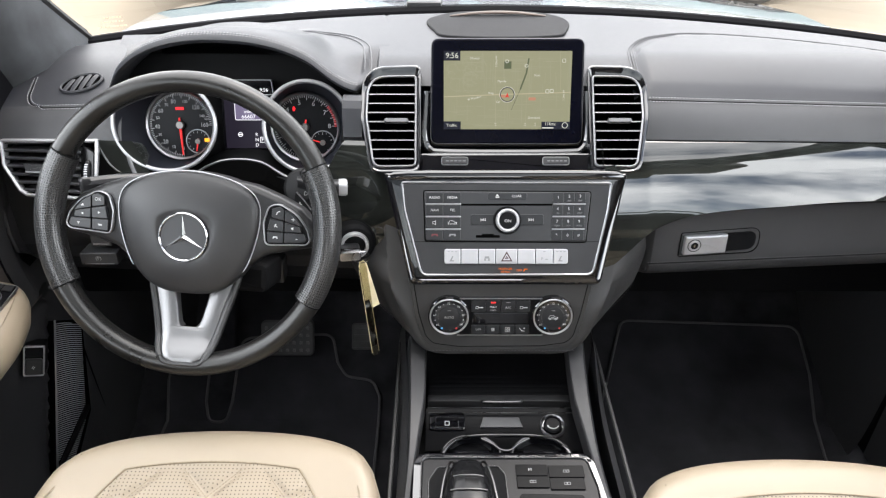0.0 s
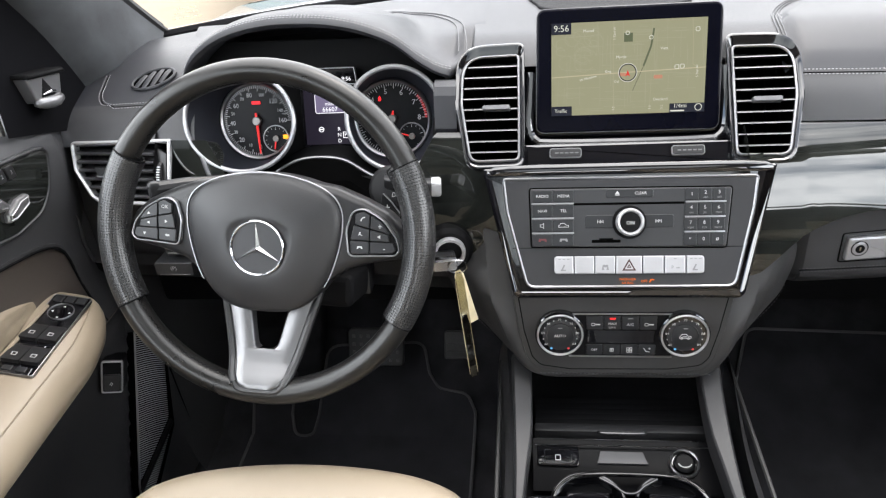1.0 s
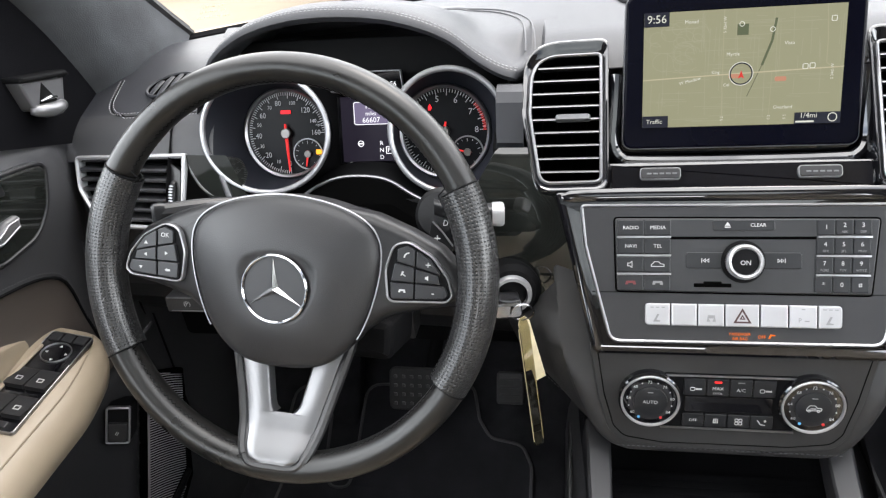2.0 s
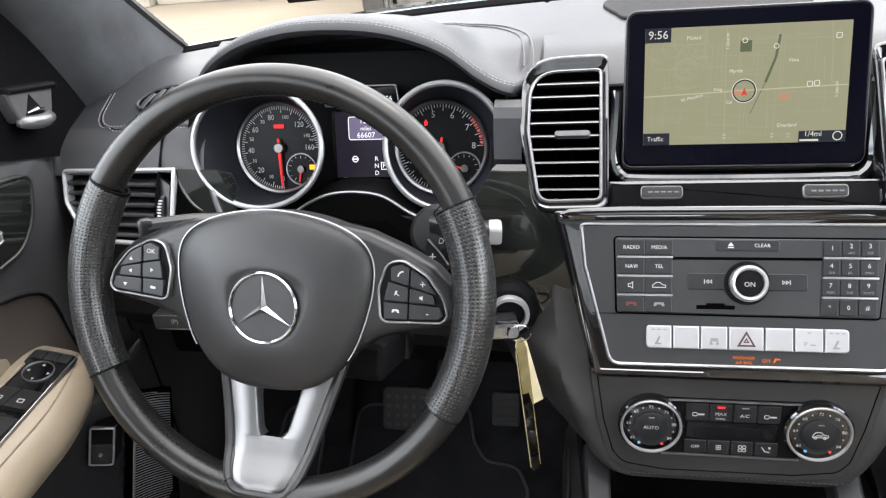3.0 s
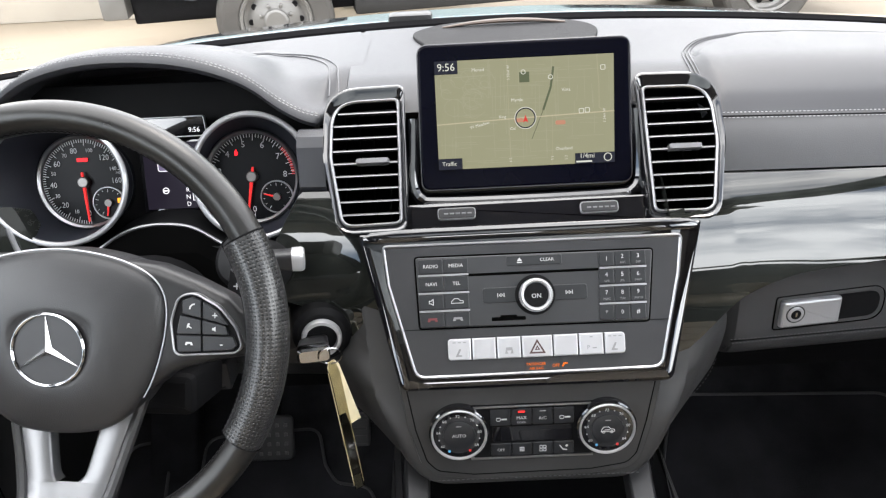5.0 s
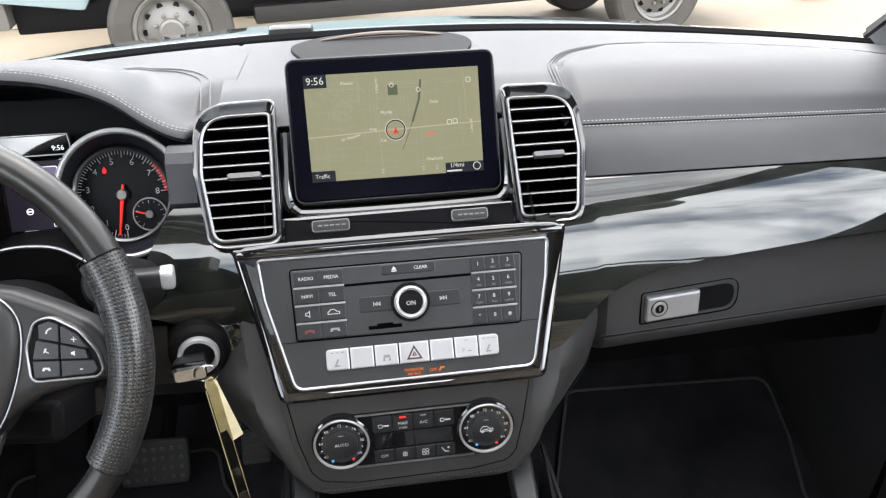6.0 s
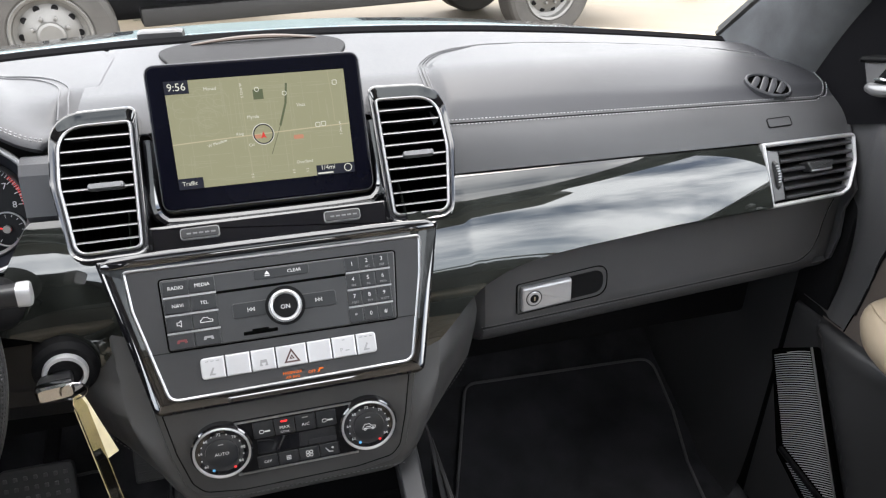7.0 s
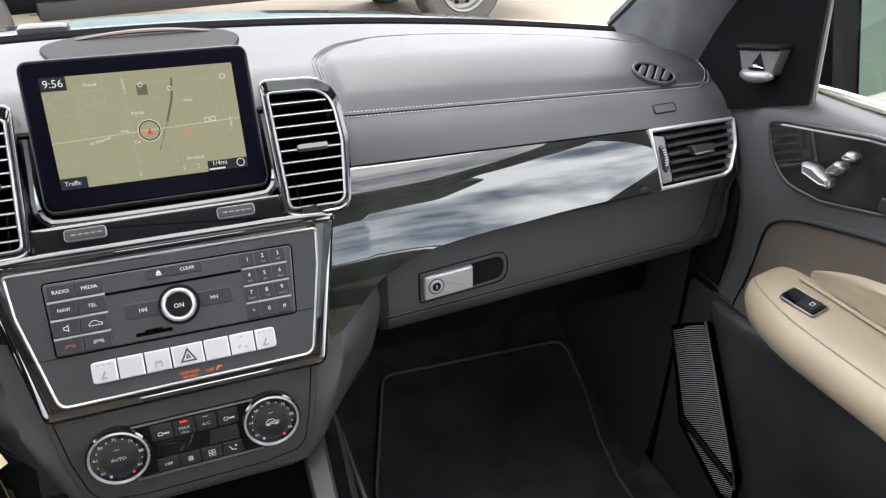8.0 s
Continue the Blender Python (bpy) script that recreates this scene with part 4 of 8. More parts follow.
for cx, s in ((-31, -1), (34, 1)):
    k = key(audio, cx, 10.5, 36, 15, Z0, 0.0054, r=0.003)
    bm = B()
    for q in (0, 4):
        x = cx + s * (-1.5 + q * 0.75)
        hoop(bm, mm([(x - s * 1.4, 8.5), (x + s * 1.4, 10.5), (x - s * 1.4, 12.5)][::s]), 0.0005, 0.0054, 0.0057, 0.0001)
    x = cx + s * 3.6
    slab(bm, mm(rect(x, 10.5, 0.6, 4.0)), 0.0054, 0.0057)
    part("symbol", bm, PRINT, k)
bm = B()
turned(bm, [(0.0195, 0.004), (0.0195, 0.006), (0.0165, 0.006)], 40, 0.0015, 0.0095)
part("knob_recess", bm, DARK, audio)
bm = B()
turned(bm, [(0.0150, 0.005), (0.0157, 0.010), (0.0154, 0.0165), (0.0142, 0.0178), (0.0126, 0.0172), (0.0118, 0.0150)], 48, 0.0015, 0.0095)
knob = part("volume_knob", bm, DIALRIM, audio, "knurled chrome volume knob with black cap")
bm = B()
turned(bm, [(0.0119, 0.013), (0.0117, 0.0155), (0.008, 0.0160)], 32, 0.0015, 0.0095)
cap = part("cap", bm, DARK, knob)
lettering("ON", 0.0060, PRINT, cap, 0.0015, 0.0085, 0.0164)
bm = B()
for i in range(48):
    a = 2 * math.pi * i / 48
    x, y = 0.0015 + 0.0157 * math.cos(a), 0.0095 + 0.0157 * math.sin(a)
    block(bm, (x - 0.0005, y - 0.0005, 0.0075), (x + 0.0005, y + 0.0005, 0.0155))
part("knurling", bm, DIALRIM, knob, kind="stuff")
bm = B()
slab(bm, rnd(mm(rect(-25, -12.5, 33, 3.6)), 0.001), 0.0046, 0.0050)
slab(bm, rnd(mm(rect(-25, -10.4, 16, 3.0)), 0.001), 0.0046, 0.0052)
part("card_slot", bm, VOID, audio)
# silver switches
SB = [(-85.5, -62.5), (-62, -38.5), (-38, -14.5), (-14, 16), (16.5, 40.5), (41, 65), (65.5, 86)]
for i, (a, b) in enumerate(SB):
    cx, w = (a + b) / 2, b - a - 0.7
    bm = B()
    rr4 = [0.0] * 4
    if i == 0:
        rr4 = [0.004, 0.0, 0.0, 0.004]
    if i == 6:
        rr4 = [0.0, 0.004, 0.004, 0.0]
    slab(bm, rnd(mm(rect(cx, -40.2, w, 20.5)), rr4), 0.002, 0.0062, 0.0012)
    k = part("switch", bm, SILVERBTN, audio, "silver rocker switch")
    bm = B()
    z = 0.0062
    if i in (0, 6):
        for q in (-5, 0, 5):
            slab(bm, mm(rect(cx + q, -33.4, 3, 0.8)), z, z + 0.0003)
        slab(bm, mm([(cx - 4, -47), (cx + 2, -47), (cx + 2.5, -45.8), (cx - 1, -45.2), (cx + 1.5, -40), (cx - 0.2, -39.6), (cx - 3, -45)]), z, z + 0.0003)
    elif i in (2,):
        slab(bm, mm([(cx - 4, -46), (cx - 1, -46), (cx - 2.2, -43), (cx + 2.2, -43), (cx + 1, -46), (cx + 4, -46), (cx + 3, -40), (cx - 3, -40)]), z, z + 0.0003)
    elif i == 5:
        slab(bm, mm(rect(cx, -33.4, 3, 0.8)), z, z + 0.0003)
        lettering("P", 0.0058, DIMPRINT, k, (cx - 3) * MM, -0.0435, z + 0.0003)
        slab(bm, mm(rect(cx + 3, -44, 4, 1.0)), z, z + 0.0003)
    elif i == 3:
        tri = [(cx - 8, -47), (cx + 8, -47), (cx, -33)]
        hoop(bm, mm(tri), 0.0016, z, z + 0.0003, 0.0001)
        hoop(bm, mm([(cx - 2.6, -43.6), (cx + 2.6, -43.6), (cx, -39)]), 0.0010, z, z + 0.0003, 0.0001)
    else:
        slab(bm, mm(rect(cx, -49.8, 2, 0.3)), z - 0.0006, z - 0.0003)
    part("symbol", bm, material("dark red print", (0.035, 0.012, 0.012), 0.5) if i == 3 else DIMPRINT, k)
AMBER = glow("amber indicator", (1.0, 0.20, 0.01), 0.275)
lettering("PASSENGER", 0.0036, AMBER, audio, -0.0005, -0.0575, 0.0031)
lettering("AIR BAG", 0.0036, AMBER, audio, -0.0005, -0.0617, 0.0031)
lettering("OFF", 0.0042, AMBER, audio, 0.0185, -0.0597, 0.0031)
bm = B()
slab(bm, mm([(24, -61), (25.5, -61), (27, -58.5), (30, -58.5), (30, -57.5), (26, -57)]), 0.0026, 0.0031)
part("indicator", bm, AMBER, audio)

# ---- climate panel ----
PC = plane((X0 - 0.005, 0.8045, 0.87), 12)
CLIMFACE = material("climate panel plastic", (0.029, 0.0287, 0.0292), 0.42, spec=0.3, grain=0.06, scale=1800, vary=0.12, patch=15)
clim = thing("climate_panel", "black climate control panel with two dials", "control panel", PC)
pan = rnd(mm([(-131, 54), (130, 54), (121, -2), (112, -40), (100, -54), (60, -60), (-60, -61), (-100, -55), (-113, -40), (-123, -2)]), [0.004, 0.004, 0.03, 0.022, 0.022, 0.03, 0.03, 0.022, 0.022, 0.03], 6)
bm = B()
slab(bm, pan, -0.012, 0.0022, 0.0015)
part("panel", bm, CLIMFACE, clim)
bm = B()
hoop(bm, inset(pan, 0.006), 0.0012, 0.001, 0.0026, 0.0004)
part("panel_groove", bm, VOID, clim)
inner = rnd(mm([(-66, 25), (64, 25), (60, -35.5), (-58, -35.5)]), 2 * MM)
bm = B()
slab(bm, inner, 0.001, 0.0040, 0.0006)
part("button_field", bm, DARK, clim)
for y0 in (23.5, -34.5):
    bm = B()
    block(bm, (-0.062, y0 * MM - 0.0009, 0.003), (0.061, y0 * MM + 0.0009, 0.0056), 0.0003)
    part("silver_bar", bm, SATIN, clim)
bm = B()
slab(bm, rnd(mm(rect(0, -7.5, 80, 17)), 0.002), 0.003, 0.0045, 0.0004)
part("small_display", bm, GLOSS, clim, "unlit glossy display strip")
for i in range(4):
    cx = -31.5 + i * 21
    k = key(clim, cx, 11.5, 20.2, 18, 0.003, 0.0052)
    if i == 1:
        lettering("MAX", 0.0048, PRINT, k, cx * MM, 0.0105, 0.0055)
        lettering("COOL", 0.0031, PRINT, k, cx * MM, 0.0055, 0.0055)
        bm = B()
        slab(bm, mm(rect(cx, 17.5, 6.5, 1.6)), 0.0052, 0.0056)
        part("indicator", bm, glow("red indicator", (1.0, 0.03, 0.03), 0.475), k)
    elif i == 2:
        lettering("A/C", 0.0050, PRINT, k, cx * MM, 0.0095, 0.0055)
        bm = B()
        slab(bm, mm(rect(cx, 17.5, 6, 1.0)), 0.0052, 0.0055)
        part("indicator", bm, DIMPRINT, k)
    else:
        bm = B()
        hoop(bm, rnd(mm(rect(cx - 2, 9.5, 4.6, 4)), 0.0015), 0.0006, 0.0052, 0.0055, 0.0001)
        slab(bm, mm(rect(cx + 3.6, 9.5, 5.6, 1.5)), 0.0052, 0.0055)
        part("symbol", bm, PRINT, k)
    k = key(clim, cx, -25.2, 20.2, 14, 0.003, 0.0052)
    if i == 0:
        lettering("OFF", 0.0044, PRINT, k, cx * MM, -0.0252, 0.0055)
    else:
        bm = B()
        if i == 1:
            for q in (-2, 0, 2):
                slab(bm, mm(rect(cx, -25.2 + q, 4.6, 0.7)), 0.0052, 0.0055)
                slab(bm, mm(rect(cx + q, -25.2, 0.6, 4.6)), 0.0052, 0.0055)
        elif i == 2:
            for a in range(4):
                hoop(bm, mm(circle(cx + 2.5 * math.cos(a * 1.571 + 0.78), -25.2 + 2.5 * math.sin(a * 1.571 + 0.78), 1.9, 14)), 0.0006, 0.0052, 0.0055, 0.0001)
        else:
            slab(bm, mm([(cx - 4.5, -22.4), (cx - 3.6, -22.4), (cx - 0.6, -26.6), (cx + 3.4, -27.4), (cx + 3.4, -28.2), (cx - 1.2, -27.6)]), 0.0052, 0.0055)
            slab(bm, mm(circle(cx + 3, -23.2, 1.2, 10)), 0.0052, 0.0055)
        part("symbol", bm, PRINT, k)
for side in (-1, 1):
    cx, cy = side * 0.0733, -0.0015
    bm = B()
    turned(bm, [(0.0298, 0.0), (0.0298, 0.0105), (0.0281, 0.0120)], 48, cx, cy)
    dial = part("dial", bm, GLOSS, clim, "temperature dial with chrome rim")
    bm = B()
    turned(bm, [(0.0279, 0.006), (0.0279, 0.0134), (0.0274, 0.0142), (0.0262, 0.0140), (0.0254, 0.0115)], 64, cx, cy, cap1=False)
    part("rim", bm, DIALRIM, dial)
    bm = B()
    for i in range(90):
        a = 2 * math.pi * i / 90
        x, y = cx + 0.0280 * math.cos(a), cy + 0.0280 * math.sin(a)
        rod(bm, [(x, y, 0.009), (x, y, 0.0132)], 0.0006, 5)
    part("knurling", bm, HARD, dial, kind="stuff")
    bm = B()
    turned(bm, [(0.0252, 0.010), (0.0250, 0.0118), (0.0165, 0.0122)], 40, cx, cy)
    part("scale_ring", bm, FACE, dial)
    bm = B()
    turned(bm, [(0.0162, 0.0118), (0.0158, 0.0138), (0.0141, 0.0143)], 40, cx, cy)
    cap = part("cap", bm, BUTTON, dial)
    for word, ang in (("60", 217), ("64", 172), ("68", 132), ("72", 92), ("76", 50), ("80", 8), ("84", -35)):
        a = radians(ang)
        lettering(word, 0.0044, PRINT, dial, cx + 0.0207 * math.cos(a), cy + 0.0207 * math.sin(a), 0.0126)
    bm = B()
    for ang in (195, 152, 112, 71, 29, -13):
        a = radians(ang)
        slab(bm, circle(cx + 0.0207 * math.cos(a), cy + 0.0207 * math.sin(a), 0.0007, 8), 0.0122, 0.0126)
    part("scale_dots", bm, PRINT, dial)
    for ang, col in ((240, BLUEPRINT), (-60, REDPRINT)):
        a = radians(ang)
        bm = B()
        slab(bm, circle(cx + 0.0207 * math.cos(a), cy + 0.0207 * math.sin(a), 0.0014, 12), 0.0122, 0.0127)
        part("colour_dot", bm, col, dial)
    if side < 0:
        lettering("AUTO", 0.0050, PRINT, cap, cx, cy, 0.0146)
    else:
        bm = B()
        x, y = cx / MM, cy / MM
        hoop(bm, rnd(mm([(x - 7, y - 2.4), (x + 7, y - 2.4), (x + 7, y + 0.5), (x + 3, y + 1), (x + 1, y + 3.4), (x - 4, y + 3.4), (x - 6, y + 0.8)]), 0.0006), 0.0006, 0.0143, 0.0146, 0.0001)
        for dx in (-4, 4):
            hoop(bm, mm(circle(x + dx, y - 2.4, 1.5, 12)), 0.0006, 0.0143, 0.0147, 0.0001)
        slab(bm, mm([(x - 3, y - 0.6), (x + 2, y - 0.6), (x + 2, y + 0.2), (x - 3, y + 0.2)]), 0.0143, 0.0146)
        part("symbol", bm, PRINT, cap)
    bm = B()
    slab(bm, mm(rect(cx / MM, cy / MM + 10.5, 5, 0.9)), 0.0138, 0.0146)
    part("symbol", bm, DIMPRINT, cap)

# ---- side vents in the trim ----


VENTPLATE = material("grey vent plate", (0.085, 0.085, 0.088), 0.34, 0.3, vary=0.06, patch=20)


def vent_side(side):
    """Wide vent at the end of the trim: silver frame, slats, a tab and a wheel."""
    m = (F_R if side > 0 else F_L)
    v = thing("air_vent", "wide slatted side air vent with satin silver frame", "air vent", m, "dashboard air vents")
    fl = (lambda p: p) if side > 0 else mirror
    k = 0 if side > 0 else 1
    outer = rnd(mm(fl([(406, -17), (555, -20), (550, -59), (532, -93), (518, -99), (405, -100)] if side > 0 else [(386, -10), (536, -14), (530, -54), (504, -90), (492, -97), (386, -100)])), [v2 * MM for v2 in ((3, 8, 22, 14, 10, 3) if side > 0 else (3, 10, 14, 22, 8, 3))], 5)
    bm = B()
    hoop(bm, outer, 0.0050, -0.024, 0.0062, 0.0020)
    part("surround", bm, SILVERBTN, v, "satin silver frame")
    hole = inset(outer, 0.0048)
    up = lambda pl, z: [(x, y, z) for x, y in pl]
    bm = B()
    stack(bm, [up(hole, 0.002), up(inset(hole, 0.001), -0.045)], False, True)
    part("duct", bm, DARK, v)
    bm = B()
    a = (413, 430) if side > 0 else (-410, -393)
    slab(bm, mm([(a[0], -26 if side > 0 else -20), (a[0], -92), (a[1], -91), (a[1], -30)]), -0.01, 0.002, 0.001)
    part("inner_panel", bm, VENTPLATE if side > 0 else HARD, v, "narrow grey panel beside the slats")
    bm = B()
    cx = sum(a) / 2 * MM
    rod(bm, [(cx, -0.078, -0.004), (cx, -0.072, 0.003), (cx, -0.058, 0.0055), (cx, -0.046, 0.003), (cx, -0.040, -0.004)], 0.004, 8)
    tw = part("thumb_wheel", bm, HARD, v)
    bm = B()
    for i in range(7):
        block(bm, (cx - 0.0026, -0.069 + i * 0.0034, 0.0050), (cx + 0.0026, -0.0675 + i * 0.0034, 0.0098 - 0.0002 * (i - 3) ** 2), 0.0003)
    part("wheel_ridges", bm, SATIN, tw)
    for i in range(6):
        y = (-31 - i * 11.5 + (2 if side < 0 else 0)) * MM
        cut = []
        for p, q in zip(hole, hole[1:] + hole[:1]):
            if (p[1] - y) * (q[1] - y) < 0:
                cut.append(p[0] + (q[0] - p[0]) * (y - p[1]) / (q[1] - p[1]))
        x0, x1 = min(cut), max(cut)
        if side > 0:
            x0 = 0.432
        else:
            x1 = -0.412
        bm = B()
        prof = [(-0.001, -0.0032), (0.0010, -0.0030), (0.0018, -0.001), (0.0006, 0.0010), (-0.02, 0.0075), (-0.022, 0.0060)]
        stack(bm, [[(x, y + b, c + 0.001) for c, b in prof] for x in (x0, x1)])
        part("slat", bm, SLAT, v)
    bm = B()
    cx = (0.486 if side > 0 else -0.475)
    slab(bm, rnd(mm([(cx / MM - 21, -48), (cx / MM - 16, -61), (cx / MM + 17, -61), (cx / MM + 21, -50)]), 0.002), -0.004, 0.010, 0.002)
    part("tab", bm, HARD, v, "dark tab with silver lower edge")
    bm = B()
    rod(bm, [(cx - 0.0165, -0.061, 0.008), (cx + 0.0170, -0.061, 0.008)], 0.0019, 6)
    part("tab_edge", bm, SATIN, v)
    return v


vent_side(1)
vent_side(-1)


def defroster(cx, cy, side):
    e = 0.02
    nx, ny = (top_z(cx - e, cy) - top_z(cx + e, cy)) / (2 * e), (top_z(cx, cy - e) - top_z(cx, cy + e)) / (2 * e)
    nn = Vector((nx, ny, 1)).normalized()
    uu = Vector((1, 0, -nx)).normalized()
    vv = nn.cross(uu)
    m = Matrix.Translation((cx, cy, top_z(cx, cy) + 0.0015)) @ Matrix((uu, vv, nn)).transposed().to_4x4() @ pose(0, 0, 0, 0, 0, -side * 13)
    d = thing("defroster_vent", "small oval side window vent with dark slats", "air vent", m, "side window vents")
    oval = circle(0, 0, 0.0335, 40, 0.0215)
    bm = B()
    hoop(bm, oval, 0.0042, -0.006, 0.0030, 0.0014)
    part("rim", bm, PAD, d)
    bm = B()
    hoop(bm, inset(oval, 0.0042), 0.0016, -0.006, 0.0012, 0.0004)
    part("groove", bm, VOID, d)
    bm = B()
    slab(bm, inset(oval, 0.004), -0.006, 0.0004)
    part("well", bm, VOID, d)
    for i in range(4):
        x = (-18.6 + i * 12.4) * MM
        h = 0.0160 * math.sqrt(max(0.05, 1 - (x / 0.0300) ** 2))
        bm = B()
        rod(bm, [(x - 0.008, -h, 0.0008), (x - 0.002, -h * 0.3, 0.0022), (x + 0.003, h * 0.4, 0.0022), (x + 0.007, h, 0.0008)], [0.0034, 0.0043, 0.0043, 0.0034], 8, flat=0.3)
        part("slat", bm, PAD, d)
    return d


defroster(0.655, 1.014, 1)
defroster(-0.630, 1.038, -1)

# ---- instrument cluster ----
KM = plane((-0.38, 1.005, 1.07), 20)
clus = thing("instrument_cluster", "instrument cluster with two round chrome-ringed dials and a small display", "instrument cluster", KM)
bm = B()
slab(bm, rnd(mm([(-222, -80), (165, -80), (158, 60), (90, 105), (-150, 108), (-205, 70)]), 0.02), -0.05, -0.012, 0.002)
part("housing", bm, DARK, clus)
up = lambda pl, z: [(x, y, z) for x, y in pl]
NEEDLE = glow("red needle", (0.8, 0.03, 0.03), 0.114, (0.5, 0.02, 0.02))
NHUB = material("needle hub", (0.13, 0.125, 0.12), 0.35, 0.8)
DIALPRINT = material("dial print", (0.30, 0.30, 0.31), 0.5, vary=0.05)
TUBE = material("black dial tube", (0.009, 0.010, 0.014), 0.5, spec=0.2, vary=0.15, patch=20)
DIALFACE = material("dial face", (0.0022, 0.0025, 0.0035), 0.35, spec=0.1, vary=0.15, patch=20)


def tick_ring(bm, cx, cy, r, n, a0, a1, lens, w, z):
    for i in range(n + 1):
        a = radians(a0 + (a1 - a0) * i / n)
        big = lens[i % len(lens)]
        c, s = math.cos(a), math.sin(a)
        p = [(r, -w / 2), (r, w / 2), (r - big, w / 2), (r - big, -w / 2)]
        f = [bm.verts.new((cx + q * c - t * s, cy + q * s + t * c, z)) for q, t in p]
        bm.faces.new(f)


def gauge(cx, cy, r, rim, a_needle, small, label):
    g = part("gauge", turned(B(), [(r, -0.012), (r, -0.0005), (r * 0.98, 0.0)], 56, cx, cy), DIALFACE, clus, label)
    bm = B()
    turned(bm, [(r + 0.001, -0.002), (r + 0.0015, 0.004), (r - 0.0005, 0.0062), (r - 0.003, 0.004), (r - 0.0035, 0.0)], 64, cx, cy, cap1=False)
    part("ring", bm, SATIN, g, "satin chrome ring")
    # slanted tube out to the chrome rim
    (ox, oy, orx, ory, on) = rim
    bm = B()
    n = 72
    ring = lambda x, y, rx, ry, z, tilt=0.0: [(px, py, z + tilt * (py - y)) for px, py in circle(x, y, rx, n, ry)]
    stack(bm, [ring(cx, cy, r + 0.001, r + 0.001, -0.001), ring((cx + ox) / 2, (cy + oy) / 2, (r + orx) / 2, (r + ory) / 2, on * 0.6), ring(ox, oy, orx - 0.002, ory - 0.002, on)], False, False)
    part("tube", bm, TUBE, g, "black tube wall")
    bm = B()
    rod(bm, ring(ox, oy, orx, ory, on), 0.0033, 10, closed=True)
    part("rim", bm, RIMCHROME, g, "bright chrome outer rim")
    # needle
    a = radians(a_needle)
    c, s = math.cos(a), math.sin(a)
    bm = B()
    pts = [(-0.011, -0.0010), (-0.011, 0.0010), (0.0, 0.0018), (r * 0.86, 0.0007), (r * 0.86, -0.0007), (0.0, -0.0018)]
    slab(bm, [(cx + p * c - q * s, cy + p * s + q * c) for p, q in pts], 0.004, 0.0062, 0.0005)
    part("needle", bm, NEEDLE, g, "red needle")
    bm = B()
    turned(bm, [(0.0062, 0.001), (0.0060, 0.0065), (0.005, 0.0075)], 28, cx, cy)
    part("hub", bm, NHUB, g)
    (sx, sy, sr, sa) = small
    bm = B()
    turned(bm, [(sr, 0.0), (sr, 0.0014), (sr - 0.0012, 0.0020), (sr - 0.0018, 0.0012)], 36, sx, sy)
    sg = part("small_gauge", bm, DIALFACE, g)
    bm = B()
    hoop(bm, circle(sx, sy, sr, 36), 0.0016, 0.001, 0.0028, 0.0005)
    part("ring", bm, SATIN, sg)
    bm = B()
    tick_ring(bm, sx, sy, sr - 0.003, 12, 235, -55, (0.0035, 0.002, 0.002), 0.0006, 0.0024)
    part("ticks", bm, DIALPRINT, sg)
    a = radians(sa)
    c, s = math.cos(a), math.sin(a)
    bm = B()
    slab(bm, [(sx + p * c - q * s, sy + p * s + q * c) for p, q in ((-0.004, -0.0012), (-0.004, 0.0012), (sr * 0.8, 0.0005), (sr * 0.8, -0.0005))], 0.003, 0.0042)
    part("needle", bm, NEEDLE, sg)
    bm = B()
    turned(bm, [(0.0042, 0.002), (0.0040, 0.005)], 20, sx, sy)
    part("hub", bm, NHUB, sg)
    return g


sp = gauge(-0.100, 0.001, 0.0515, (-0.106, 0.004, 0.074, 0.066, 0.052), -88, (-0.0755, -0.0235, 0.0185, -100), "round speedometer with white numerals")
bm = B()
tick_ring(bm, -0.100, 0.001, 0.0475, 80, -88, -360, (0.0075, 0.004, 0.004, 0.004, 0.004), 0.0008, 0.0016)
part("ticks", bm, DIALPRINT, sp)
for i, w in enumerate(("0", "10", "20", "30", "40", "50", "60", "70", "80", "100", "120", "140", "160")):
    a = radians((-88, -112, -135, -156, -176, -197, -216, -237, -256, -284, -313, -338, -360)[i])
    lettering(w, 0.0088 if w in ("0", "20", "40", "60", "80", "120", "160") else 0.0062, DIALPRINT, sp, -0.100 + 0.0355 * math.cos(a), 0.001 + 0.0355 * math.sin(a), 0.0017, squeeze=0.9)
bm = B()
block(bm, (-0.106, 0.0235, 0.001), (-0.094, 0.0275, 0.0018))
part("warning_light", bm, glow("red warning", (1.0, 0.02, 0.03), 0.380), sp, "lit red warning text bar")
bm = B()
slab(bm, mm([(-65, -24), (-58, -24), (-58, -20), (-60, -18.5), (-65, -18.5)]), 0.003, 0.0038)
part("warning_light", bm, glow("orange warning", (1.0, 0.35, 0.02), 0.475), sp, "lit amber warning symbol")
lettering("mph", 0.0042, DIALPRINT, sp, -0.0605, 0.010, 0.0017)
tc = gauge(0.088, -0.002, 0.0515, (0.0985, 0.0, 0.0635, 0.0655, 0.040), -100, (0.1135, -0.0255, 0.0185, 165), "round rev counter with white numerals")
bm = B()
tick_ring(bm, 0.088, -0.002, 0.0475, 64, -91, -358.2, (0.0075, 0.004, 0.004, 0.004), 0.0008, 0.0016)
part("ticks", bm, DIALPRINT, tc)
bm = B()
tick_ring(bm, 0.088, -0.002, 0.0475, 14, -320, -358.2, (0.0035, 0.003), 0.001, 0.0018)
part("red_zone", bm, REDPRINT, tc)
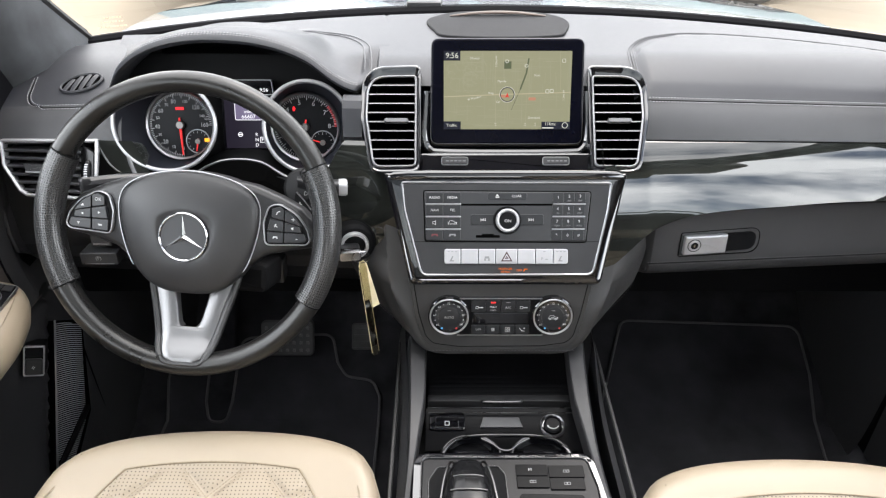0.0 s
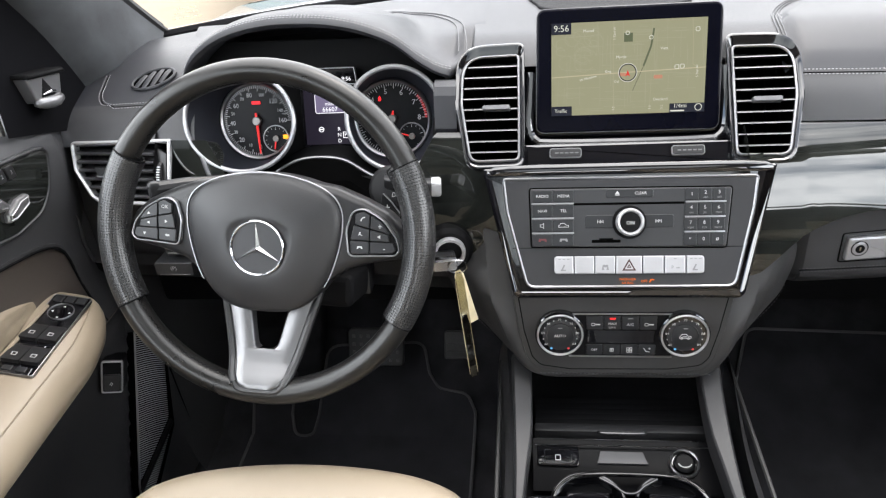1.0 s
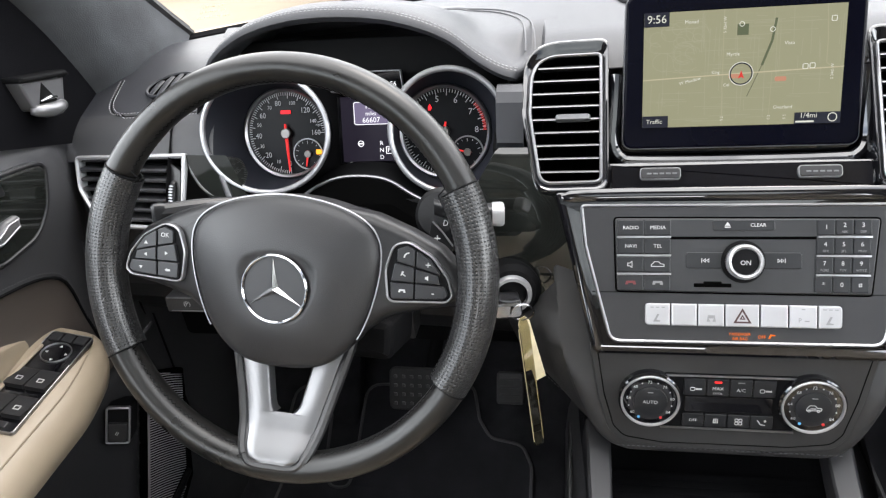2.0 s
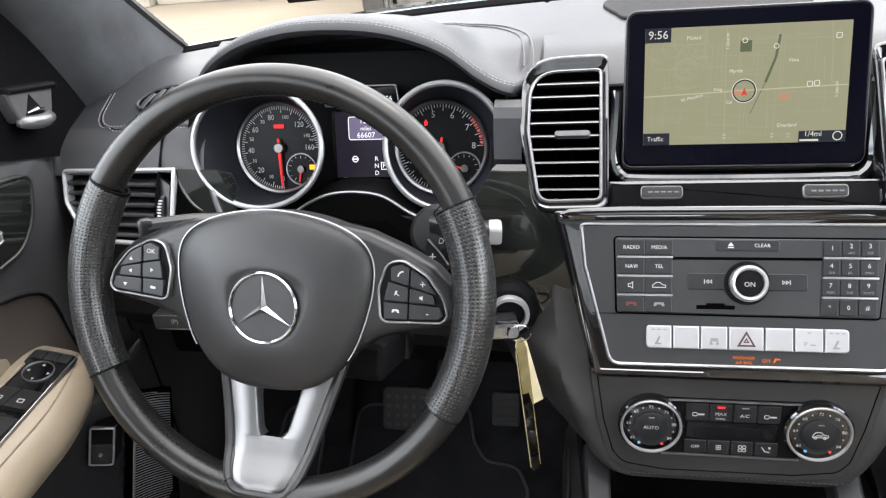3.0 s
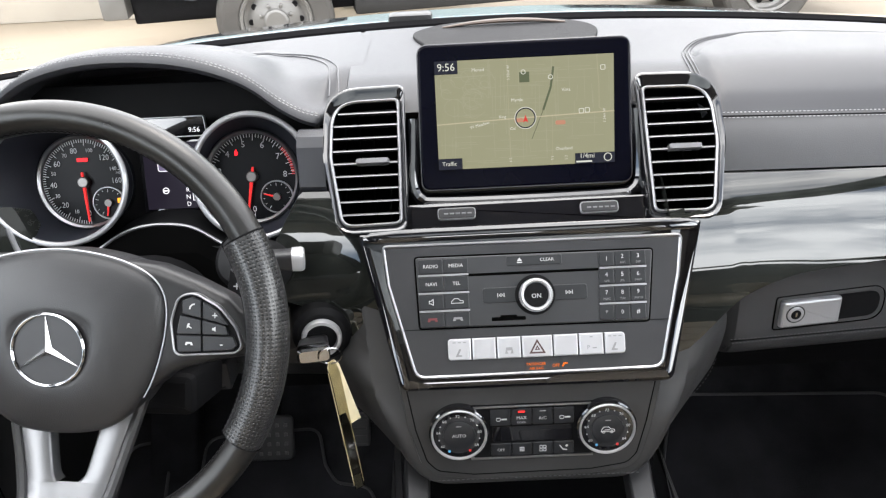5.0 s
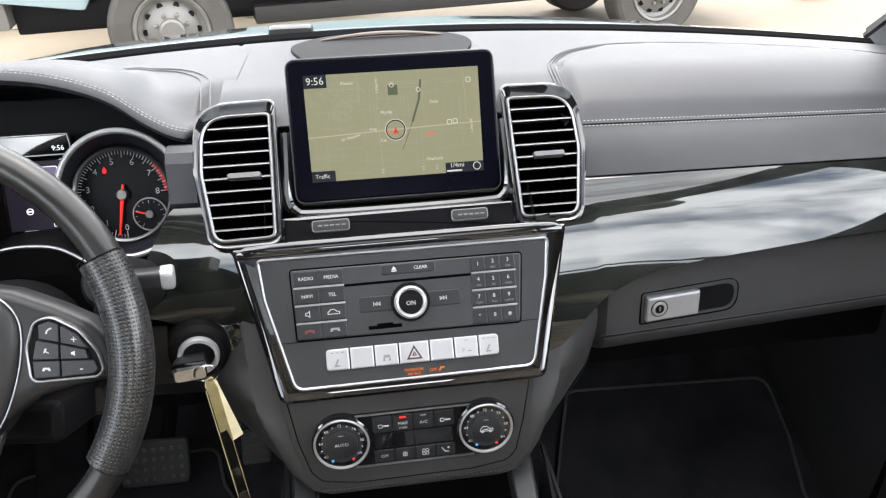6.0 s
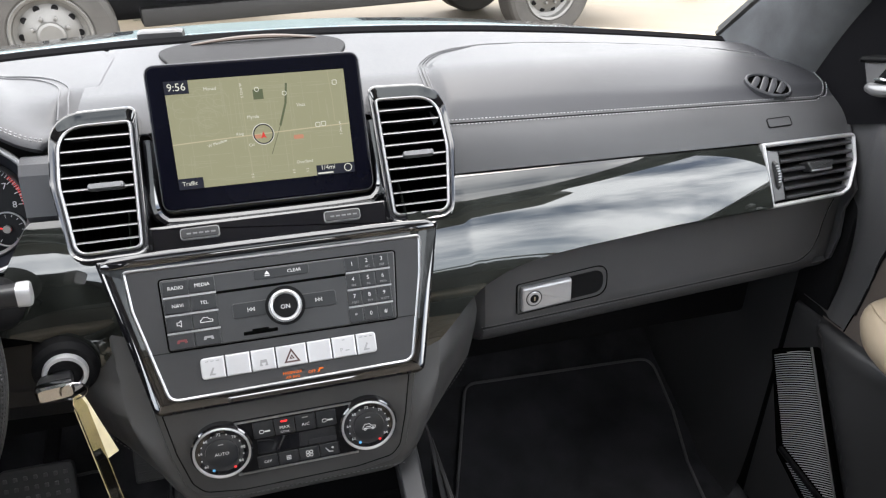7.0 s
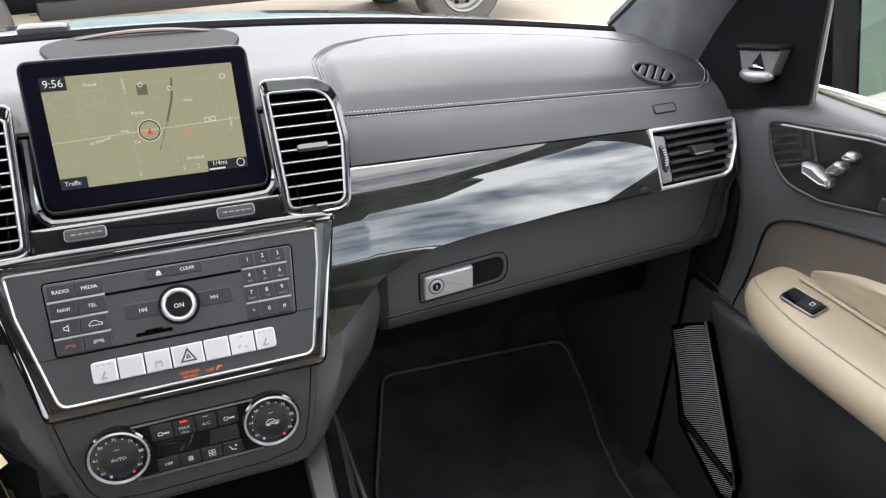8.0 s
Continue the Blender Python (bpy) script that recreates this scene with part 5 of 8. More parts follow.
for i in range(9):
    a = radians(269 - i * 33.4)
    lettering(str(i), 0.0095, DIALPRINT, tc, 0.088 + 0.0365 * math.cos(a), -0.002 + 0.0365 * math.sin(a), 0.0017)
bm = B()
slab(bm, mm([(70, 22), (73, 22), (74, 25), (72, 29), (70, 26)]), 0.001, 0.0018)
part("warning_light", bm, glow("red belt warning", (1.0, 0.02, 0.03), 0.380), tc)
# middle display
VIOLET = glow("display violet", (0.028, 0.021, 0.038), 0.110, (0.005, 0.005, 0.008))
bm = B()
slab(bm, mm([(-38, -37), (36, -37), (36, 42), (-38, 42)]), -0.014, -0.004)
md = part("middle_display", bm, GLOSS, clus, "lit dark violet trip display")
bm = B()
slab(bm, mm([(-34, -34), (31, -34), (31, 40), (-34, 40)]), -0.005, -0.003)
part("screen", bm, VIOLET, md)
WHITE = glow("display white", (0.9, 0.9, 0.95), 0.333)
bm = B()
slab(bm, rnd(mm(rect(2, 21, 40, 25)), 0.003), -0.003, -0.0025)
part("trip_field", bm, glow("trip field", (0.13, 0.11, 0.18), 0.333), md)
bm = B()
hoop(bm, rnd(mm(rect(2, 21, 41, 26)), 0.003), 0.0008, -0.003, -0.0022, 0.0001)
part("trip_outline", bm, WHITE, md)
lettering("12.9", 0.0085, WHITE, md, 0.002, 0.029, -0.0018)
lettering("miles", 0.0062, WHITE, md, 0.002, 0.0205, -0.0018)
lettering("66607", 0.0085, WHITE, md, 0.002, 0.0130, -0.0018)
for w, x, y in (("R", 13, -13.5), ("N", 13, -21.5), ("D", 13, -29.5), ("P", 21.5, -21.5)):
    lettering(w, 0.0070, WHITE, md, x * MM, y * MM, -0.0018)
bm = B()
hoop(bm, mm(rect(21.5, -21.5, 7.5, 8.5)), 0.0007, -0.003, -0.0022, 0.0001)
part("position_box", bm, WHITE, md)
bm = B()
hoop(bm, mm(circle(-12, -13.5, 3.6, 18)), 0.0008, -0.003, -0.0022, 0.0001)
slab(bm, mm([(-15, -14.2), (-9, -14.2), (-9, -12.8), (-15, -12.8)]), -0.003, -0.0022)
part("symbol", bm, WHITE, md)
bm = B()
slab(bm, mm([(-42, 47), (43, 47), (40, 66), (-36, 66)]), -0.013, 0.004)
ck = part("clock_strip", bm, GLOSS, clus, "dark clock strip with silver outline")
bm = B()
hoop(bm, rnd(mm([(-43, 45), (44, 45), (41, 68), (-37, 68)]), 0.003), 0.0016, 0.0, 0.006, 0.0005)
part("outline", bm, SATIN, ck)
lettering("9:56", 0.0075, WHITE, ck, 0.029, 0.0525, 0.0046)
# arch under the dials
bm = B()
al = curve3([(-0.205, -0.02, 0.05), (-0.185, -0.058, 0.05), (-0.135, -0.078, 0.048), (-0.085, -0.075, 0.044), (-0.054, -0.058, 0.040), (-0.03, -0.049, 0.038), (0.0, -0.047, 0.038), (0.03, -0.052, 0.040), (0.062, -0.070, 0.044), (0.10, -0.084, 0.05), (0.15, -0.080, 0.05), (0.18, -0.05, 0.05)], 8)
rod(bm, al, 0.0021, 8)
part("arch_strip", bm, SATIN, clus, "thin chrome arch line")
bm = B()
sheet(bm, [[(p.x, p.y + 0.001, p.z) for p in al], [(p.x, p.y + 0.012, 0.0) for p in al], [(p.x, p.y + 0.015, -0.03) for p in al]])
part("shroud", bm, DARK, clus)
# coloured near black: the shade of the depth under the dials
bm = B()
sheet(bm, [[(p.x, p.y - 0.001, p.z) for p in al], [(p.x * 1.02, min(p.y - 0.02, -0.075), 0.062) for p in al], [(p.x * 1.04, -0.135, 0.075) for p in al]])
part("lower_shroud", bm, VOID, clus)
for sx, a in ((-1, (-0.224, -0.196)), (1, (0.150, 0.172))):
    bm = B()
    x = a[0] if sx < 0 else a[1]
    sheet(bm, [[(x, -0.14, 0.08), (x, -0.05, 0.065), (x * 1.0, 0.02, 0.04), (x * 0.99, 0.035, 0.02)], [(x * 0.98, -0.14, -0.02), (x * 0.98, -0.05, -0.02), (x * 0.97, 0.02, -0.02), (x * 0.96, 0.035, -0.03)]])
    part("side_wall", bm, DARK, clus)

# ---- steering wheel ----
WM = plane((-0.392, 0.737, 1.053), 25.1, -1.0) @ pose(0, 0, 0, 0, 0, -3.8)
wheel = thing("steering_wheel", "black leather three-spoke steering wheel with silver lower spoke", "steering wheel", WM)
RIM_R = 0.170


def rim_piece(a0, a1, ru, rn, n, centre=RIM_R):
    """A stretch of the rim; returns a bmesh with a uv map that counts millimetres."""
    bm = B()
    uvl = bm.loops.layers.uv.new("UVMap")
    k = 20
    rows = []
    for i in range(n + 1):
        a = radians(a0 + (a1 - a0) * i / n)
        row = []
        for j in range(k + 1):
            b = 2 * math.pi * j / k
            rr = centre + ru * math.cos(b)
            row.append(bm.verts.new((rr * math.cos(a), rr * math.sin(a), rn * math.sin(b))))
        rows.append(row)
    for i in range(n):
        for j in range(k):
            f = bm.faces.new((rows[i][j], rows[i][j + 1], rows[i + 1][j + 1], rows[i + 1][j]))
            for lp, (ii, jj) in zip(f.loops, ((i, j), (i, j + 1), (i + 1, j + 1), (i + 1, j))):
                lp[uvl].uv = (RIM_R * radians(a0 + (a1 - a0) * ii / n) * 1000, 2 * math.pi * ru * 1000 * jj / k)
    bmesh.ops.remove_doubles(bm, verts=bm.verts, dist=1e-6)
    return bm


PERF = material("perforated black leather", (0.0125, 0.0125, 0.0130), 0.30, spec=0.6, grain=0.2, scale=900, kind="cells", vary=0.15, patch=14)
n_, l_ = PERF.node_tree.nodes, PERF.node_tree.links
uvn, vor, rmp = n_.new("ShaderNodeUVMap"), n_.new("ShaderNodeTexVoronoi"), n_.new("ShaderNodeMapRange")
uvn.uv_map = "UVMap"
vor.inputs["Scale"].default_value, vor.inputs["Randomness"].default_value = 0.32, 0.10
rmp.inputs["From Min"].default_value, rmp.inputs["From Max"].default_value = 0.18, 0.32
bmp = n_.new("ShaderNodeBump")
bmp.inputs["Strength"].default_value, bmp.inputs["Distance"].default_value = 1.0, 0.0022
l_.new(uvn.outputs[0], vor.inputs["Vector"])
l_.new(vor.outputs["Distance"], rmp.inputs["Value"])
l_.new(rmp.outputs[0], bmp.inputs["Height"])
l_.new(bmp.outputs[0], n_["Principled BSDF"].inputs["Normal"])
mixc = n_.new("ShaderNodeMixRGB")
mixc.inputs[1].default_value = (0.0015, 0.0015, 0.0016, 1)
pb = n_["Principled BSDF"]
l_.new(rmp.outputs[0], mixc.inputs[0])
l_.new(pb.inputs["Base Color"].links[0].from_socket, mixc.inputs[2])
l_.new(mixc.outputs[0], pb.inputs["Base Color"])
WLEATHER = material("worn wheel leather", (0.009, 0.0087, 0.0083), 0.30, spec=0.38, grain=0.10, scale=1100, kind="cells", vary=0.35, patch=16, rvary=0.12)
G0, G1 = 29, -27
part("rim_top", rim_piece(G0, 180 - G0 + 1, 0.0129, 0.0160, 60, 0.1723), WLEATHER, wheel, "smooth worn black leather upper rim", sharp=60)
part("rim_bottom", rim_piece(180 + 29, 360 + G1 - 2, 0.0136, 0.0160, 60, 0.1716), WLEATHER, wheel, "smooth black leather lower rim", sharp=60)
part("grip", rim_piece(G1 - 1.5, G0 - 0.5, 0.0170, 0.0180, 30, 0.1688), PERF, wheel, "perforated leather grip", sharp=60)
part("grip", rim_piece(181.5 - G0, 208.5, 0.0170, 0.0180, 30, 0.1688), PERF, wheel, "perforated leather grip", sharp=60)
for a in (G0 - 0.2, G1 - 1.7, 181.2 - G0, 208.8):
    bm = B()
    a = radians(a)
    rod(bm, [((0.1700 + 0.0158 * math.cos(b)) * math.cos(a), (0.1700 + 0.0158 * math.cos(b)) * math.sin(a), 0.0174 * math.sin(b)) for b in [2 * math.pi * i / 24 for i in range(24)]], 0.0007, 6, closed=True)
    part("seam", bm, DARK, wheel)
bm = B()
pts = []
for i in range(400):
    a = 2 * math.pi * i / 400
    inner_r = 0.1588 if 209 < math.degrees(a) < 331 else (0.1600 if 30 < math.degrees(a) < 151 else 0.1525)
    pts.append((inner_r * math.cos(a), inner_r * math.sin(a), 0.0045))
pts2 = [(x * (1.005 if i % 2 else 1.000), y * (1.005 if i % 2 else 1.000), 0.0066 if i % 2 else 0.0046) for i, (x, y, z) in enumerate(pts)]
rod(bm, pts2, 0.0006, 4, closed=True)
part("lacing", bm, DARK, wheel, "dark cross stitching inside the rim", kind="stuff")
# arms
ARMMAT = material("spoke arm plastic", (0.013, 0.013, 0.0138), 0.36, spec=0.35, grain=0.15, scale=1400, vary=0.12, patch=10)
for sx in (1, -1):
    bm = B()
    pl = [(50, 60), (77, 56), (108, 44.5), (134, 32), (150, 17), (160, 0), (158, -14), (122, -21), (92, -30), (72, -46), (40, -50), (40, 50)]
    pl = rnd(mm(pl if sx > 0 else mirror(pl)), 0.016, 5)
    slab(bm, pl, -0.030, -0.0030, 0.009)
    arm = part("arm", bm, ARMMAT, wheel, "soft black spoke arm", sharp=60)
    ring = [(94, -14.5), (91, 12), (97, 33), (110, 36), (130, 25), (144, 8), (148, -6), (143, -11)]
    ring = rnd(mm(ring if sx > 0 else mirror(ring)), [r * MM for r in (7, 20, 13, 13, 24, 24, 8, 6)][::sx], 8)
    bm = B()
    hoop(bm, inset(ring, -0.0010), 0.0018, -0.004, 0.0024, 0.0008)
    part("button_frame", bm, RIMCHROME, arm, "thin chrome button frame")
    bm = B()
    slab(bm, inset(ring, 0.0004), -0.003, 0.0008, 0.0005)
    part("button_field", bm, DARK, arm)
    # six keys cut out of the field
    f = lambda poly: mm(poly if sx > 0 else mirror(poly))
    keys = [
        [(101, 19.5), (116, 16.3), (116, 30.5), (109, 33.2), (101, 30)], [(117.2, 16.0), (134, 12), (138.5, 11), (129, 23), (117.2, 30)],
        [(96.5, 3.4), (116, 3.4), (116, 15.2), (99.5, 18.6)], [(117.2, 3.4), (138, 3.4), (136, 10.8), (117.2, 14.9)],
        [(97, -11.6), (116, -10.4), (116, 2.3), (96, 2.3)], [(117.2, -10.3), (141, -8.4), (144.5, -5), (141.5, 2.3), (117.2, 2.3)]]
    for i, kp in enumerate(keys):
        bm = B()
        slab(bm, rnd(f(kp), 0.0012, 3), 0.0, 0.0034 if i not in (2, 3) else 0.0042, 0.0007)
        kk = part("key", bm, BUTTON, arm)
        cx = sum(p[0] for p in kp) / len(kp)
        cy = sum(p[1] for p in kp) / len(kp)
        if sx < 0:
            word = ("OK", None, None, None, None, None)[i]
        else:
            word = (None, "+", None, None, None, "-")[i]
        if word:
            lettering(word, 0.0054 if word == "OK" else 0.009, PRINT, kk, sx * cx * MM, cy * MM, 0.0038)
        else:
            bm = B()
            x, y, z = sx * cx, cy, 0.0034 if i not in (2, 3) else 0.0042
            if sx < 0:
                shp = {1: [(x - 2.2, y - 1.5), (x + 2.2, y - 1.5), (x, y + 2)], 2: [(x - 1.6, y - 2.2), (x + 2, y), (x - 1.6, y + 2.2)], 3: [(x + 1.6, y - 2.2), (x - 2, y), (x + 1.6, y + 2.2)], 5: [(x - 2.2, y + 1.5), (x + 2.2, y + 1.5), (x, y - 2)], 4: [(x - 3.4, y), (x - 1, y + 1.6), (x - 1, y + 0.6), (x + 3, y + 0.6), (x + 3, y - 1.8), (x - 2, y - 1.8), (x - 2, y - 1), (x - 1, y - 0.6), (x - 1, y - 1.4)]}[i]
            else:
                shp = {0: [(x - 3, y - 3), (x - 1.4, y - 3.2), (x - 1, y - 1), (x + 1, y + 1), (x + 3.2, y + 1.4), (x + 3, y + 3), (x, y + 2), (x - 2, y)], 2: [(x - 3, y - 2.5), (x - 1.6, y + 2.5), (x + 0.6, y + 2.5), (x - 0.4, y), (x + 2.6, y - 2), (x + 2, y - 2.6), (x - 1, y - 1)], 3: [(x - 2.4, y - 1.2), (x - 1, y - 1.2), (x + 1, y - 2.6), (x + 1, y + 2.6), (x - 1, y + 1.2), (x - 2.4, y + 1.2)], 4: [(x - 4, y - 1.5), (x - 2, y - 1.5), (x - 1.5, y), (x + 1.5, y), (x + 2, y - 1.5), (x + 4, y - 1.5), (x + 3, y + 1.8), (x - 3, y + 1.8)]}[i]
            slab(bm, mm([(x + (px - x) * 0.78, y + (py - y) * 0.78) for px, py in shp]), z - 0.0003, z + 0.0003)
            part("symbol", bm, PRINT, kk)
# airbag cover
half = [(0, -83), (30, -80), (52, -68), (69, -46), (80, -16), (85, 14), (82, 36), (68, 51), (40, 62), (0, 67)]
cov = curve2([(x * MM, y * MM) for x, y in half] + [(-x * MM, y * MM) for x, y in half[-2:0:-1]], 6)
bm = B()
rings = [[(x, y, -0.04) for x, y in cov], [(x, y, -0.0055) for x, y in cov]]
for f_, z in ((0.988, -0.0018), (0.955, 0.0012), (0.90, 0.0040), (0.82, 0.0062), (0.7, 0.0100), (0.55, 0.0128), (0.44, 0.0138), (0.385, 0.0136), (0.365, 0.0122), (0.2, 0.0122)):
    rings.append([(x * f_, (y + 0.010) * f_ - 0.010, z) for x, y in cov])
stack(bm, rings)
HUBMAT = material("airbag cover plastic", (0.0165, 0.0165, 0.0176), 0.40, spec=0.4, grain=0.25, scale=1400, vary=0.12, patch=10)
hub = part("airbag_cover", bm, HUBMAT, wheel, "rounded soft black airbag cover", sharp=50)
bm = B()
rod(bm, [(x * 1.012, (y + 0.01) * 1.012 - 0.01, -0.0022) for x, y in cov if y > -0.045 - abs(x) * 0.1], 0.0007, 6)
part("silver_line", bm, RIMCHROME, hub, "thin silver outline")
EM = pose(-0.001, -0.0105, 0.0128)
bm = B()
turned(bm, [(0.0285, -0.001), (0.0285, 0.0012)], 48)
em = part("emblem", bm, FACE, hub, "round chrome emblem", m=EM)
bm = B()
hoop(bm, circle(0, 0, 0.0298, 56), 0.0026, 0.0, 0.0036, 0.0012)
part("emblem_ring", bm, CHROME, em)
bm = B()
for k in range(3):
    a = radians(90 + 120 * k + 3)
    d, s = Vector((math.cos(a), math.sin(a), 0)), Vector((-math.sin(a), math.cos(a), 0))
    w = 0.0062
    b0, b1 = d.xy * 0.0018 + s.xy * 0.0031, d.xy * 0.0018 - s.xy * 0.0031
    tip = d * 0.0272
    top = bm.verts.new((0, 0, 0.0052))
    ridge = bm.verts.new(tip + Vector((0, 0, 0.0022)))
    va = bm.verts.new((b0.x, b0.y, 0.0012))
    vb = bm.verts.new((b1.x, b1.y, 0.0012))
    for f4 in ((top, ridge, va), (top, vb, ridge)):
        bm.faces.new(f4)
part("emblem_star", bm, CHROME, em, sharp=10)
# silver lower spoke
SPOKE = material("spoke silver", (0.15, 0.15, 0.154), 0.36, 0.8, grain=0.03, scale=900, vary=0.05, patch=14)


def spoke_half(y):
    return smooth_table([(-164.5, 16.0), (-161.5, 22.0), (-156, 26.0), (-146, 30.0), (-109, 39.5), (-77, 48.0), (-55, 54.0)], y)


def spoke_gap(y):
    return smooth_table([(-127, 7.5), (-124, 11.5), (-118, 14.0), (-85, 21.0), (-55, 28.0)], y)


def spoke_z(y):
    return smooth_table([(-165, 14.5), (-160, 13.5), (-154, 9.5), (-147, 3.5), (-138, -3.5), (-126, -9.0), (-109, -14.0), (-77, -22.0), (-55, -28.0)], y)


bm = B()
for sx in (-1, 1):
    rows = []
    for i in range(31):
        y = -55 - 71.5 * i / 30.0
        o, g, z = spoke_half(y), spoke_gap(y), spoke_z(y)
        prof = [(o, z - 9), (o, z - 2.0), (o - 0.8, z - 0.7), (o - 2.2, z), ((o + g) / 2, z + 0.6), (g + 2.2, z), (g + 0.8, z - 0.7), (g, z - 2.0), (g - 1, z - 11)]
        rows.append([(sx * px * MM, y * MM, pz * MM) for px, pz in prof])
    sheet(bm, rows)
rows = []
for i in range(25):
    y = -126.5 - 38.0 * i / 24.0
    o, z = spoke_half(y), spoke_z(y)
    drop = 1.5 * ease((y + 130) / 4.0)
    cols = [o, o, o - 0.8, o - 2.2, o * 0.62, o * 0.36, o * 0.12]
    zs_ = [z - 9, z - 2.0, z - 0.7, z, z + 0.5 - drop * 0.3, z - drop, z - drop]
    row = [(-px * MM, y * MM, pz * MM) for px, pz in zip(cols, zs_)]
    rows.append(row + [(-px, py, pz) for px, py, pz in row[::-1]])
sheet(bm, rows)
part("lower_spoke", bm, SPOKE, wheel, "satin silver lower spoke", sharp=50)
bm = B()
rod(bm, curve3([(-31.5 * MM, -0.140, -0.006), (-29.5 * MM, -0.152, 0.005), (-26.5 * MM, -0.161, 0.0115), (-19 * MM, -0.1665, 0.0135), (0, -0.1675, 0.0138), (19 * MM, -0.1665, 0.0135), (26.5 * MM, -0.161, 0.0115), (29.5 * MM, -0.152, 0.005), (31.5 * MM, -0.140, -0.006)], 5), 0.0034, 8)
part("spoke_foot", bm, SOFT, wheel)
for sx in (-1, 1):
    bm = B()
    rod(bm, curve3([(sx * (spoke_half(y) + 3.6) * MM, y * MM, (spoke_z(y) - 2.5) * MM) for y in (-52, -77, -109, -135, -150, -160)], 4), 0.0046, 8)
    part("spoke_edge", bm, SOFT, wheel)
for sx in (-1, 1):
    bm = B()
    slab(bm, rnd(mm(rect(sx * 48, 0, 10, 3)), 0.001), 0.0085, 0.0112, 0.0003)
    part("horn_mark", bm, SOFT, hub)

# ---- steering column ----
col = thing("steering_column", "black steering column shroud with stalks and ignition", "steering column", WM)
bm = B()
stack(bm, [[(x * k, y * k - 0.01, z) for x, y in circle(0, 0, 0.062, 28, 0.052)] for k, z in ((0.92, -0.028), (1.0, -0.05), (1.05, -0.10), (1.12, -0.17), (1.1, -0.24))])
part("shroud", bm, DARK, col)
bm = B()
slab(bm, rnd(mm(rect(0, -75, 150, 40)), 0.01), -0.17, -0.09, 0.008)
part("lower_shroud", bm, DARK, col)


def stalk(p0, p1, p2, r, mat_end, name, label):
    inv = WM.inverted()
    q = [inv @ Vector(p) for p in (p0, p1, p2)]
    bm = B()
    pts = curve3(q, 8)
    rod(bm, pts, [r * (0.8 + 0.35 * min(1, i / 10)) for i in range(len(pts))], 12, flat=0.85)
    s = part(name, bm, HARD, col, label)
    d = (q[2] - q[1]).normalized()
    bm = B()
    sd = d.cross(Vector((0, 1, 0))).normalized()
    tv = sd.cross(d)
    box = rnd(rect(0, 0, r * 1.9, r * 2.5), r * 0.6)
    stack(bm, [[q[2] + d * e + sd * (x * k) + tv * (y * k) for x, y in box] for e, k in ((-0.004, 0.9), (0.0, 1.0), (0.006, 0.98), (0.0085, 0.82))])
    part("stalk_tip", bm, mat_end, s)
    bm = B()
    rod(bm, [q[2] - d * 0.030, q[2] - d * 0.027], r * 1.12, 14, flat=0.9)
    part("stalk_ring", bm, SILVERBTN if r > 0.01 else HARD, s)
    return s


stalk((-0.465, 0.880, 1.046), (-0.505, 0.848, 1.058), (-0.546, 0.820, 1.066), 0.0092, HARD, "turn_stalk", "black turn signal stalk with silver ring")
GM2 = WM.inverted() @ pose(-0.2190, 0.8480, 1.0484, 0, 0, 8) @ pose(0, 0, 0, 0, 4, 0)
bm = B()
box = lambda k: [(y * k, z * k) for y, z in rnd(rect(0, 0, 0.0175, 0.0190), 0.0055)]
stack(bm, [[(x, y + dy, z) for y, z in box(k)] for x, k, dy in ((-0.060, 0.70, 0.016), (-0.042, 0.80, 0.006), (-0.022, 0.95, 0.0), (-0.004, 0.98, 0.0))])
gs = part("gear_stalk", bm, HARD, col, "black gear selector stalk with silver end", m=GM2)
bm = B()
stack(bm, [[(x, y, z) for y, z in box(k)] for x, k in ((-0.005, 1.04), (0.003, 1.08), (0.0055, 1.0), (0.0065, 0.85))])
part("stalk_tip", bm, SILVERBTN, gs)
PODMAT = material("matt black stalk pod", (0.006, 0.006, 0.0066), 0.5, spec=0.2, grain=0.1, scale=1500, vary=0.15, patch=20)
bm = B()
turned(bm, [(0.026, -0.055), (0.028, -0.004), (0.026, 0.003), (0.021, 0.0065), (0.012, 0.007)], 32)
sp_ = part("stalk_pod", bm, PODMAT, col, "black stalk pod with gear symbols", m=WM.inverted() @ plane((-0.276, 0.858, 1.043), 35, -20))
lettering("D", 0.008, PRINT, sp_, 0.012, -0.008, 0.0078)
lettering(":.", 0.009, DIMPRINT, sp_, 0.010, 0.004, 0.0078)
for sx in (-1, 1):
    bm = B()
    pl = [(103, 17), (106, 45), (110, 44), (129, 22), (127, 16)]
    slab(bm, rnd(mm(pl if sx > 0 else mirror(pl)), 0.0025), -0.102, -0.097, 0.001)
    pd = part("shift_paddle", bm, PODMAT, col, "dark shift paddle with bright edge")
    bm = B()
    slab(bm, mm(rect(sx * 113, 29, 6, 1)), -0.0972, -0.0964)
    if sx > 0:
        slab(bm, mm(rect(sx * 113, 29, 1, 6)), -0.0972, -0.0964)
    part("symbol", bm, PRINT, pd)
    bm = B()
    rod(bm, [(sx * 0.1075, 0.0448, -0.097), (sx * 0.119, 0.0340, -0.097), (sx * 0.1285, 0.0225, -0.097)], 0.0008, 6)
    part("bright_edge", bm, RIMCHROME, pd)
